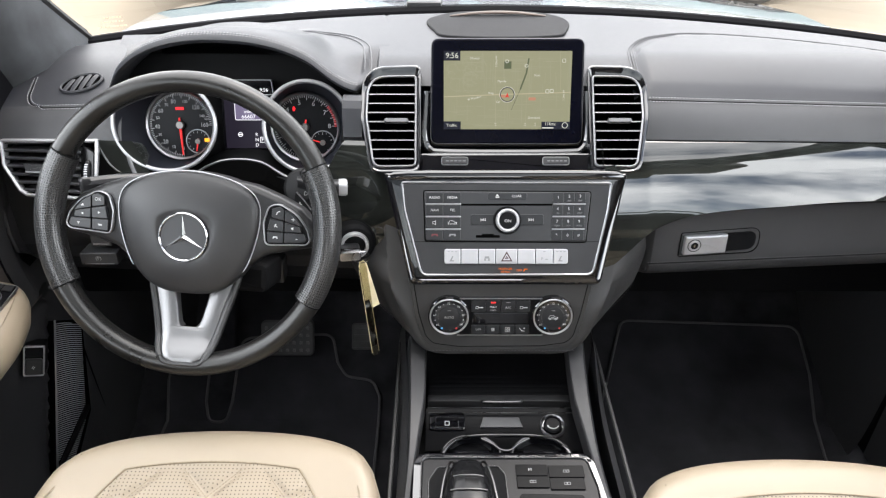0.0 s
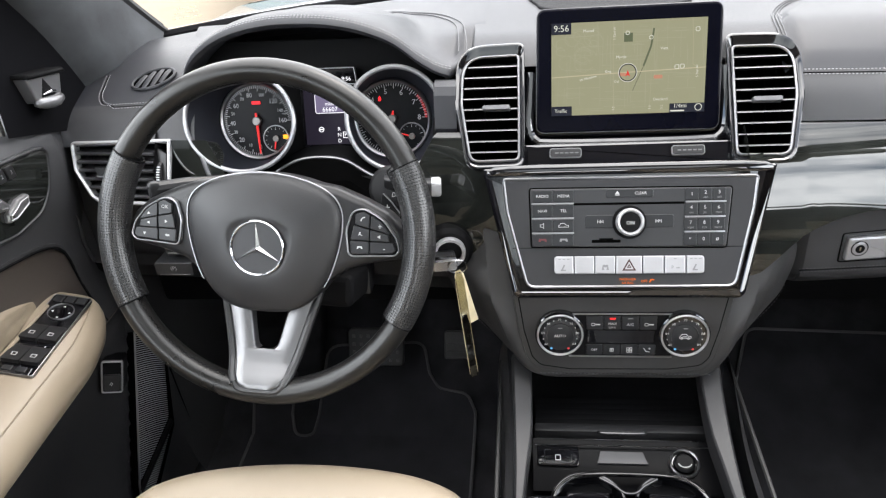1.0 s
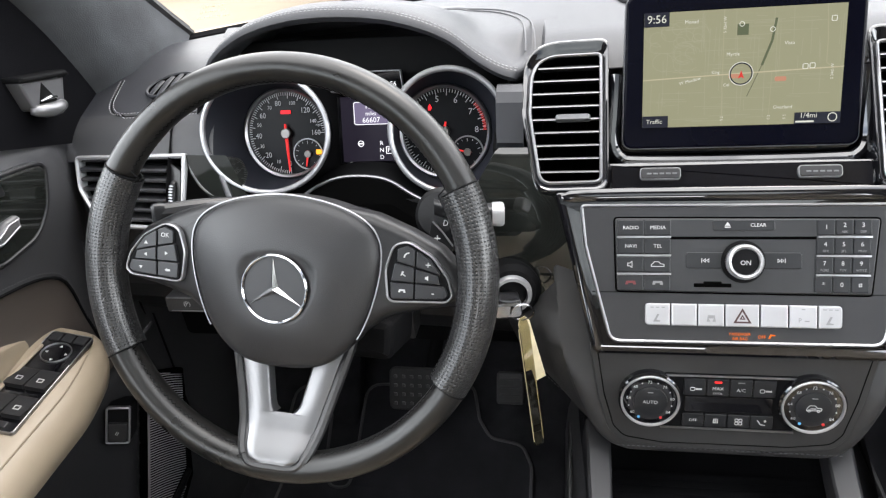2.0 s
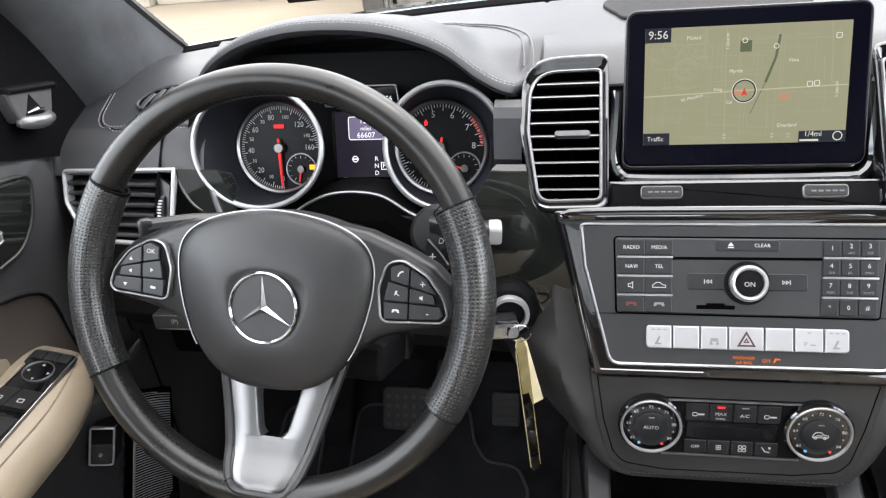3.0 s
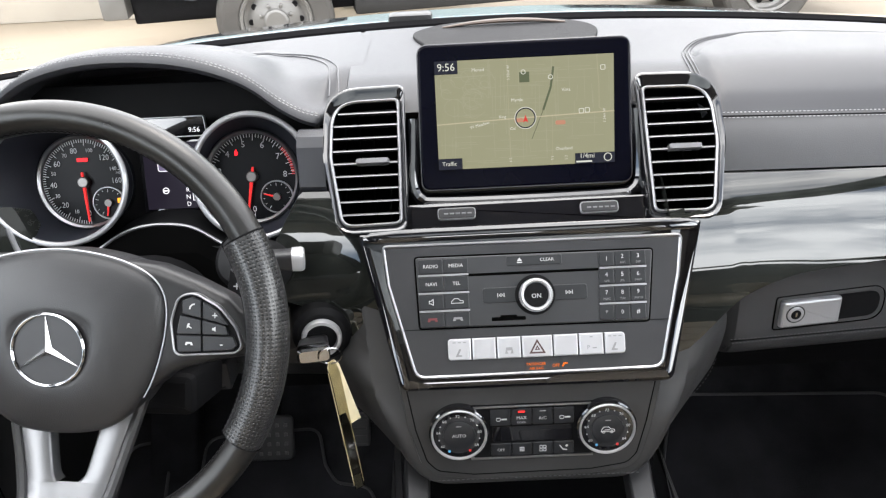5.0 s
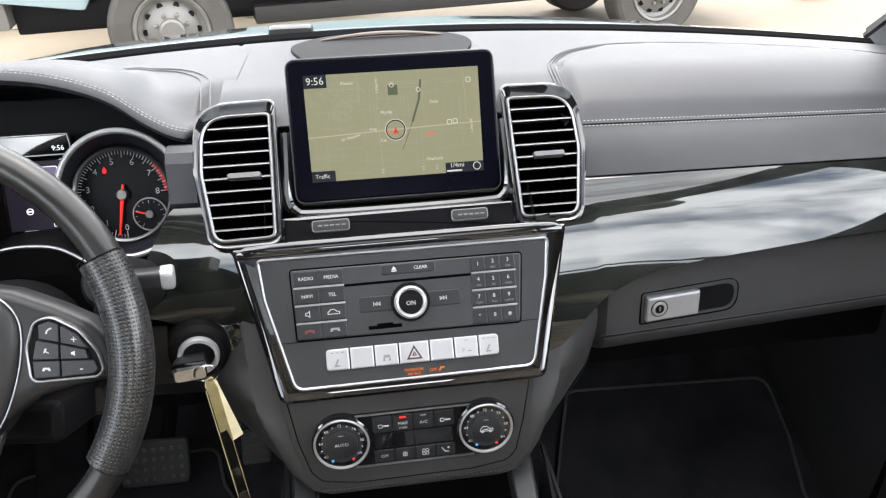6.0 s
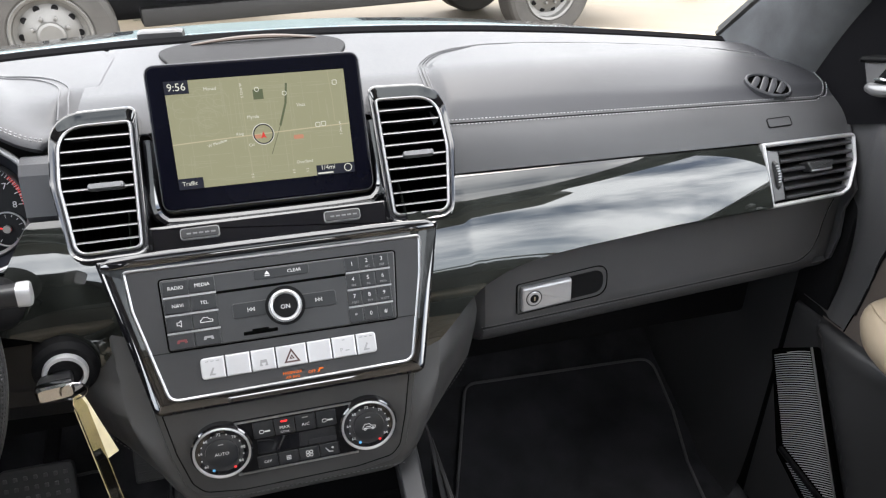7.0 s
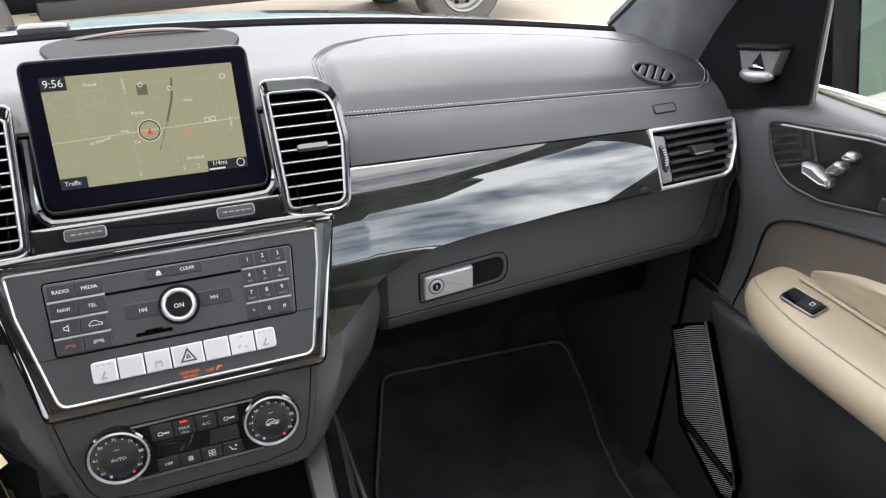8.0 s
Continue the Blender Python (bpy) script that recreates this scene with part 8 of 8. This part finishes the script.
    pl = rnd(mm([(-33, 10), (35, 25), (28, -10), (-19, -18)]), [0.002, 0.002, 0.006, 0.006])
    up = lambda p_, z: [(x, y, z) for x, y in p_]
    slab(bm, pl, -0.01, 0.010, 0.002)
    tw = part("tweeter", bm, TWEET, d, "silver tweeter with black cone", m=TM)
    bm = B()
    slab(bm, mm([(-10, -11), (20, -6), (5, 15)]), 0.0095, 0.0106)
    part("tweeter_cone", bm, DARK, tw)
    bm = B()
    rod(bm, [(-0.009, -0.006, 0.0115), (0.004, -0.002, 0.0135), (0.017, -0.002, 0.0115)], [0.0012, 0.0030, 0.0012], 8)
    part("tweeter_lens", bm, CHROME, tw)
    bm = B()
    slab(bm, rnd(mm([(-37, 9), (38, 25), (37, 31), (-34, 17)]), 0.002), -0.01, 0.017, 0.004)
    part("tweeter_hood", bm, DARK, tw)
    bm = B()
    rod(bm, [(-0.020, -0.0165, 0.004), (-0.015, -0.0175, 0.009), (-0.004, -0.0170, 0.012), (0.006, -0.0155, 0.0125), (0.016, -0.0130, 0.011), (0.025, -0.0100, 0.008), (0.029, -0.0085, 0.004)], [0.004, 0.0065, 0.0075, 0.0078, 0.0075, 0.0065, 0.004], 20)
    part("tweeter_foot", bm, TWEET, tw, sharp=80)
    # window frame and glass
    bm = B()
    rod(bm, [P(0.770, 0.848, 1.110), P(0.770, 0.855, 1.18), P(0.770, 0.862, 1.24), P(0.765, 0.868, 1.42), P(0.71, 0.55, 1.60), P(0.69, 0.0, 1.66), P(0.69, -0.4, 1.66)], [0.0045, 0.0045, 0.005, 0.010, 0.03, 0.03, 0.03], 8)
    part("window_frame", bm, SEAL, d, "grey window seal and frame")
    bm = B()
    rod(bm, [P(0.796, 0.872, 1.124), P(0.796, 0.836, 1.127), P(0.796, 0.5, 1.140), P(0.796, -0.35, 1.155)], 0.0065, 8)
    part("window_sill", bm, SILLMAT, d, "pale window sill strip")
    bm = B()
    rows = []
    for y in (0.864, 0.83, 0.80, 0.74, 0.66, 0.55, 0.35, 0.1, -0.15, -0.40):
        top = lerp_table([(-0.40, 1.655), (0.0, 1.655), (0.55, 1.59), (0.80, 1.41), (0.83, 1.40), (0.864, 1.38)], y)
        rows.append([P(0.792 - 0.09 * ((1.12 + (top - 1.12) * k / 8) - 1.12) / 0.54, y, 1.12 + (top - 1.12) * k / 8) for k in range(9)])
    sheet(bm, rows)
    part("pane", bm, DOORGLASS, d, "clear door window glass").visible_shadow = False
    return d


SEATSILVER = material("seat switch silver", (0.20, 0.20, 0.205), 0.32, 0.7, vary=0.06, patch=40)
SEAL = material("grey window seal", (0.05, 0.047, 0.043), 0.6, grain=0.2, scale=900, vary=0.1, patch=20)
SILLMAT = material("pale sill strip", (0.34, 0.32, 0.28), 0.5, 0.2, vary=0.08, patch=12)
TWEET = material("tweeter silver", (0.16, 0.16, 0.165), 0.3, 0.6, vary=0.1, patch=30)
RIBMAT = material("silver grille rib", (0.42, 0.42, 0.43), 0.4, 0.3, vary=0.06)
door(1)
door(-1)

# ---- pillars, windscreen, roof ----
for sx in (-1, 1):
    bm = B()
    inner = [(0.722, 1.228, 1.130), (0.733, 1.185, 1.175), (0.735, 1.10, 1.250), (0.715, 0.96, 1.365), (0.680, 0.80, 1.48), (0.640, 0.62, 1.60), (0.60, 0.45, 1.68)]
    outer = [(0.772, 1.045, 1.085), (0.776, 1.020, 1.14), (0.776, 0.975, 1.23), (0.770, 0.90, 1.33), (0.748, 0.76, 1.45), (0.71, 0.58, 1.57), (0.68, 0.42, 1.66)]
    if sx < 0:
        inner, outer = [(x - 0.028, y, z) for x, y, z in inner], [(x - 0.010, y, z) for x, y, z in outer]
    inner, outer = curve3(inner, 5), curve3(outer, 5)
    rows = []
    for a, b in zip(inner, outer):
        mid = (a + b) / 2 + Vector((-0.030, -0.035, 0.0))
        back = a + Vector((0.012, 0.025, 0.012))
        row = [back, a, a * 0.7 + mid * 0.3 + Vector((0, -0.008, 0)), mid, mid * 0.35 + b * 0.65 + Vector((-0.006, -0.006, 0)), b, b + Vector((0.02, 0.03, 0))]
        rows.append([(sx * p.x, p.y, p.z) for p in row])
    sheet(bm, rows)
    solo("pillar", bm, PILLAR, "dark grey cloth-covered windscreen pillar", "pillar", kind="structure", sharp=80)
    bm = B()
    rod(bm, [(sx * (p.x + 0.004), p.y + 0.010, p.z + 0.004) for p in inner], 0.006, 6)
    solo("trim", bm, RUBBER, "black windscreen edge seal", "trim", kind="structure")
# dark band at the foot of the glass
bm = B()
rows = []
for i in range(65):
    x = -0.715 + 1.44 * i / 64.0
    yb = screen_base(x)
    zb = top_z(x, yb - 0.012)
    rows.append([(x, yb - 0.012, zb + 0.002), (x, yb - 0.008, zb + 0.008), (x, yb + 0.004, zb + 0.012), (x, yb + 0.05, zb + 0.004), (x, yb + 0.05, zb - 0.03)])
sheet(bm, rows)
solo("trim", bm, material("matt seal rubber", (0.004, 0.004, 0.0045), 0.9, spec=0.03, grain=0.3, scale=500), "black rubber windscreen base seal", "trim", kind="structure")
wind = thing("window_front", "clear raked windscreen glass", "windscreen", kind="structure")
bm = B()
rows = []
for i in range(33):
    x = -0.735 + 1.47 * i / 32.0
    row = []
    for k in range(13):
        f = k / 12.0
        yb = screen_base(x) + 0.02
        row.append((x * (1 - 0.06 * f), yb + (0.44 - yb) * f, 1.16 - 0.05 * x * x + (1.69 - 1.16) * f + 0.06 * math.sin(math.pi * f) ** 1.0))
    rows.append(row)
sheet(bm, rows)
part("pane", bm, GLASS, wind)
# small print in the corner of the glass
bm = B()
rr = random.Random(8)
for k, (w, y) in enumerate(((0.028, 0.0), (0.036, -0.008), (0.044, -0.017))):
    x = -w / 2
    while x < w / 2:
        l0 = rr.uniform(0.002, 0.005)
        block(bm, (x, y - 0.0012, 0), (min(w / 2, x + l0), y + 0.0012, 0.0003))
        x += l0 + rr.uniform(0.001, 0.0025)
part("small_print", bm, material("brown glass print", (0.30, 0.25, 0.16), 0.7), wind, m=plane((-0.628, 1.188, 1.182), 50, 20))

# dark panels added to shut out daylight between dashboard and door
for sx in (-1, 1):
    bm = B()
    block(bm, (min(sx * 0.779, sx * 0.80), 0.925, 0.30), (max(sx * 0.779, sx * 0.80), 1.09, 1.10), 0.004)
    block(bm, (min(sx * 0.767, sx * 0.778), 0.925, 0.80), (max(sx * 0.767, sx * 0.778), 1.09, 1.10), 0.003)
    solo("door_jamb", bm, DARK, "dark door jamb beside the dashboard", "door jamb", kind="structure")
roof = thing("ceiling", "grey cloth headliner with a tinted glass roof panel", "ceiling", kind="structure")
bm = B()
for lo, hi in (((-0.72, 0.16, 1.69), (0.72, 0.50, 1.74)), ((-0.72, -1.95, 1.69), (-0.44, 0.16, 1.74)), ((0.44, -1.95, 1.69), (0.72, 0.16, 1.74)), ((-0.44, -1.95, 1.69), (0.44, -0.62, 1.74))):
    block(bm, lo, hi)
part("headliner", bm, HEADLINER, roof)
# out of view: rails added so the trim reflects a dark band
for sx in (-1, 1):
    bm = B()
    block(bm, (min(sx * 0.70, sx * 0.82), -1.95, 1.60), (max(sx * 0.70, sx * 0.82), 0.42, 1.75), 0.03)
    part("side_rail", bm, HEADLINER, roof, "grey cloth roof rail above the doors")
bm = B()
block(bm, (-0.46, -0.64, 1.741), (0.46, 0.18, 1.746))
part("glass_panel", bm, sheet_glass("tinted roof glass", (0.42, 0.43, 0.43), 0.05), roof, "tinted roof glass")
# rear of the cabin
bm = B()
for sx in (-1, 1):
    block(bm, (min(sx * 0.70, sx * 0.78), -0.55, 0.9), (max(sx * 0.70, sx * 0.78), -0.42, 1.72), 0.02)
    block(bm, (min(sx * 0.68, sx * 0.78), -1.95, 0.9), (max(sx * 0.68, sx * 0.78), -1.55, 1.72), 0.02)
    block(bm, (min(sx * 0.76, sx * 0.80), -1.95, 0.30), (max(sx * 0.76, sx * 0.80), -0.35, 1.12), 0.01)
block(bm, (-0.80, -1.98, 0.30), (0.80, -1.93, 1.15), 0.01)
solo("wall_rear", bm, PILLAR, "dark rear cabin sides and pillars", "wall", kind="structure")
bm = B()
stack(bm, [[(x, y, z) for x, y in rnd(rect(0, -0.95, 1.30, 0.50), 0.06)] for z in (0.40, 0.70, 0.76)])
stack(bm, [[(x, y - 0.25 * (z - 0.7), z) for x, y in rnd(rect(0, -1.20, 1.30, 0.16), 0.06)] for z in (0.70, 1.0, 1.28)])
solo("rear_bench", bm, CREAM, "cream leather rear bench seat", "seat")

# ---- outside ----
CONCRETE = material("pale concrete", (0.178, 0.147, 0.107), 0.85, grain=0.4, scale=40, vary=0.18, patch=0.5)
PAINT = material("dark grey car paint", (0.05, 0.055, 0.07), 0.2, 0.3, coat=1.0, vary=0.1, patch=3)
TEAL = material("grey teal van paint", (0.20, 0.26, 0.27), 0.35, 0.1, coat=0.6, vary=0.08, patch=2)
STEEL = material("painted steel rim", (0.16, 0.157, 0.15), 0.5, 0.4, vary=0.12, patch=8)
TYRE = material("tyre rubber", (0.055, 0.052, 0.048), 0.85, grain=0.4, scale=60, vary=0.25, patch=5)
bm = B()
sheet(bm, [[(-400 + 40 * i, -400 + 40 * j, 0.0) for j in range(21)] for i in range(21)])
solo("ground", bm, CONCRETE, "pale sunlit concrete yard", "ground", kind="structure")
bm = B()
rows = []
for i in range(31):
    x = -0.80 + 1.6 * i / 30.0
    rows.append([(x, screen_base(x) + 0.06, 1.075 - 0.05 * x * x), (x, 1.55, 1.085 - 0.06 * x * x), (x, 1.8, 1.072 - 0.07 * x * x), (x, 2.05, 1.04 - 0.08 * x * x), (x, 2.25, 0.98 - 0.1 * x * x), (x, 2.36, 0.86), (x, 2.40, 0.5)])
sheet(bm, rows)
solo("bonnet", bm, PAINT, "dark glossy bonnet in front of the windscreen", "bonnet")
for x0, x1, y in ((-0.55, 0.12, 1.36), (0.03, 0.60, 1.37)):
    w = thing("wiper", "black windscreen wiper lying at the glass base", "wiper", group="windscreen wipers")
    bm = B()
    pts = [(x0 + (x1 - x0) * s, screen_base(x0 + (x1 - x0) * s) + 0.060, 1.130 - 0.05 * (x0 + (x1 - x0) * s) ** 2 + 0.004 * math.sin(math.pi * s)) for s in [k / 16 for k in range(17)]]
    rod(bm, pts, 0.006, 6)
    part("blade", bm, RUBBER, w)
    bm = B()
    rod(bm, [Vector(pts[k]) + Vector((0, 0.015, 0.004)) for k in (3, 6, 9, 12, 16)], 0.007, 6, flat=0.7)
    part("wiper_arm", bm, HARD, w)
sens = thing("toll_box", "small dark box at the foot of the windscreen", "device")
bm = B()
block(bm, (-0.152, 1.350, 1.143), (-0.086, 1.385, 1.167), 0.008)
part("body", bm, HARD, sens)
bm = B()
block(bm, (-0.140, 1.340, 1.140), (-0.096, 1.352, 1.150), 0.003)
part("foot", bm, RUBBER, sens)


def truck_wheel(parent, x, y, z, r, yaw, w=0.24):
    m = pose(x, y, z, 90, 0, yaw)
    rim = r * 0.60
    wl_ = part("wheel", turned(B(), [(rim, -w), (r * 0.93, -w), (r, -w * 0.85), (r, -w * 0.15), (r * 0.97, -0.01), (r * 0.90, 0.005), (rim * 1.08, 0.0), (rim, -0.015), (rim * 0.98, -0.10)], 56, cap1=False), TYRE, parent, "dusty truck tyre", m=m)
    bm = B()
    turned(bm, [(rim * 1.03, -0.006), (rim * 1.0, 0.004), (rim * 0.93, -0.004), (rim * 0.90, -0.045), (rim * 0.78, -0.060), (rim * 0.60, -0.035), (rim * 0.42, -0.020), (rim * 0.36, -0.012), (rim * 0.34, 0.015), (rim * 0.28, 0.025)], 48)
    rm = part("rim", bm, STEEL, wl_, "pale steel rim with round holes")
    for k in range(10):
        a = 2 * math.pi * k / 10
        bm = B()
        slab(bm, circle(rim * 0.70 * math.cos(a), rim * 0.70 * math.sin(a), rim * 0.085, 12), -0.056, -0.044)
        part("rim_hole", bm, DARK, rm)
    for k in range(8):
        a = 2 * math.pi * (k + 0.5) / 8
        bm = B()
        turned(bm, [(0.014, -0.03), (0.014, 0.0), (0.008, 0.004)], 6, rim * 0.46 * math.cos(a), rim * 0.46 * math.sin(a))
        part("wheel_nut", bm, STEEL, rm)
    return wl_


# a light truck parked across the yard
YAW = 10.5
truck = thing("truck", "grey teal utility truck parked across the yard", "truck", pose(-1.19, 5.28, 0, 0, 0, YAW))
truck_wheel(truck, 0, 0, 0.40, 0.40, 0)
truck_wheel(truck, 3.72, 0, 0.40, 0.40, 0)
for x in (0, 3.72):
    truck_wheel(truck, x, 1.6, 0.40, 0.40, 180)


def body_side(y):
    """Side outline of the truck with its wheel arches."""
    arch_ = lambda cx: [(cx + 0.52 * math.cos(math.pi - math.pi * k / 10), 0.40 + 0.50 * math.sin(math.pi * k / 10)) for k in range(11)]
    low = [(-1.0, 0.66)] + arch_(0.0) + arch_(3.72) + [(5.0, 0.72)]
    return [(x, y, max(z, 0.58)) for x, z in low] + [(5.0, y, 1.25), (2.2, y, 1.30), (2.0, y, 1.95), (0.9, y, 1.98), (0.35, y, 1.35), (-0.9, y, 1.15)]


bm = B()
stack(bm, [body_side(0.02), body_side(0.0), body_side(1.75)])
bmesh.ops.triangulate(bm, faces=[f for f in bm.faces if len(f.verts) > 4])
part("body", bm, TEAL, truck, "grey teal body sides")
bm = B()
block(bm, (0.55, 0.10, 0.38), (3.2, 0.5, 0.50), 0.02)
part("side_step", bm, RUBBER, truck)
bm = B()
block(bm, (-0.95, 0.2, 0.42), (4.9, 1.5, 0.60), 0.02)
part("chassis", bm, DARK, truck)
for x0, x1 in ((0.62, 1.25), (1.32, 1.92)):
    bm = B()
    slab(bm, rnd([(x0, 1.38), (x1, 1.38), (x1 - 0.04, 1.85), (x0 + 0.20, 1.85)], 0.03), 0, 0.01)
    part("side_window", bm, GLOSS, truck, m=pose(0, -0.005, 0, 90))
bm = B()
block(bm, (-1.12, 0.05, 0.48), (-0.95, 1.7, 0.72), 0.03)
part("bumper", bm, STEEL, truck)
# low concrete wall and a pale ribbed container behind it
wallt = thing("yard_wall", "pale concrete block wall at the yard's edge", "wall")
CREAMWALL = material("cream concrete block", (0.34, 0.31, 0.26), 0.85, grain=0.5, scale=30, vary=0.12, patch=1.2)
for k in range(8):
    bm = B()
    x = -9.6 + k * 1.22
    block(bm, (x, 7.9 - 0.1 * (k % 2), 0.0), (x + 1.19, 8.5, 0.62), 0.02)
    part("block", bm, CREAMWALL, wallt)
    bm = B()
    block(bm, (x + 0.4, 7.95, 0.625), (x + 1.57, 8.45, 1.24), 0.02)
    part("block", bm, CREAMWALL, wallt)
cont = thing("container", "white ribbed steel container", "container")
bm = B()
rows = []
for i in range(161):
    x = -12 + 0.06 * i
    rows.append([(x, 9.2 + (0.03 if (i // 2) % 2 else 0.0), z) for z in (0.0, 1.4, 2.6)])
sheet(bm, rows)
part("side", bm, material("white container paint", (0.45, 0.45, 0.44), 0.5, vary=0.05), cont)
cone = thing("traffic_cone", "orange traffic cone on the concrete", "traffic cone", pose(4.75, 7.45, 0))
ORANGE = material("orange cone plastic", (0.85, 0.20, 0.03), 0.5, vary=0.1)
bm = B()
turned(bm, [(0.15, 0.03), (0.13, 0.05), (0.035, 0.70), (0.025, 0.71)], 24)
part("body", bm, ORANGE, cone)
bm = B()
slab(bm, rnd(rect(0, 0, 0.36, 0.36), 0.03), 0, 0.035, 0.005)
part("foot", bm, ORANGE, cone)
bm = B()
turned(bm, [(0.107, 0.22), (0.082, 0.38)], 24, cap1=False)
part("band", bm, PRINT, cone)
# door mirror outside the passenger window
for sx in (1, -1):
    mir = thing("side_mirror", "black door mirror outside the window", "mirror", pose(sx * 1.072, 1.0, 1.140, -15, 0, sx * 12), group="door mirrors")
    bm = B()
    stack(bm, [[(x * k, y, z * k) for x, z in rnd(rect(0, 0, 0.32, 0.24), 0.045)] for k, y in ((0.95, 0.0), (1.0, 0.02), (0.9, 0.10), (0.6, 0.15))])
    part("shell", bm, material("mirror housing black", (0.003, 0.003, 0.0034), 0.9, spec=0.03), mir)
    bm = B()
    stack(bm, [[(x, y, z) for x, z in rnd(rect(0.027 * sx, 0, 0.228, 0.205), 0.035)] for y in (-0.003, 0.004)])
    part("glass", bm, material("mirror glass", (0.36, 0.43, 0.46), 0.02, 1.0, vary=0.01, rvary=0.0), mir)
    bm = B()
    rod(bm, [(-sx * 0.05, 0.07, -0.05), (-sx * 0.17, 0.05, -0.07)], 0.03, 8)
    part("stem", bm, RUBBER, mir)

# wooded ridge round the yard
RIDGE = material("far wooded ridge", (0.045, 0.055, 0.035), 0.9, grain=0.8, scale=0.6, vary=0.4, patch=0.12)
bm = B()
rows = []
for i in range(181):
    a = 2 * math.pi * i / 180
    h = 9 + 7 * noise.noise((3 * math.cos(a), 3 * math.sin(a), 0.3)) + 3 * noise.noise((11 * math.cos(a), 11 * math.sin(a), 1.0))
    rows.append([(r * math.cos(a), r * math.sin(a), z) for r, z in ((70, 0.0), (74, h * 0.5), (80, h * 0.85), (95, h), (130, h * 0.9))])
sheet(bm, rows)
solo("backdrop", bm, RIDGE, "dark wooded ridge beyond the yard", "backdrop", kind="structure")
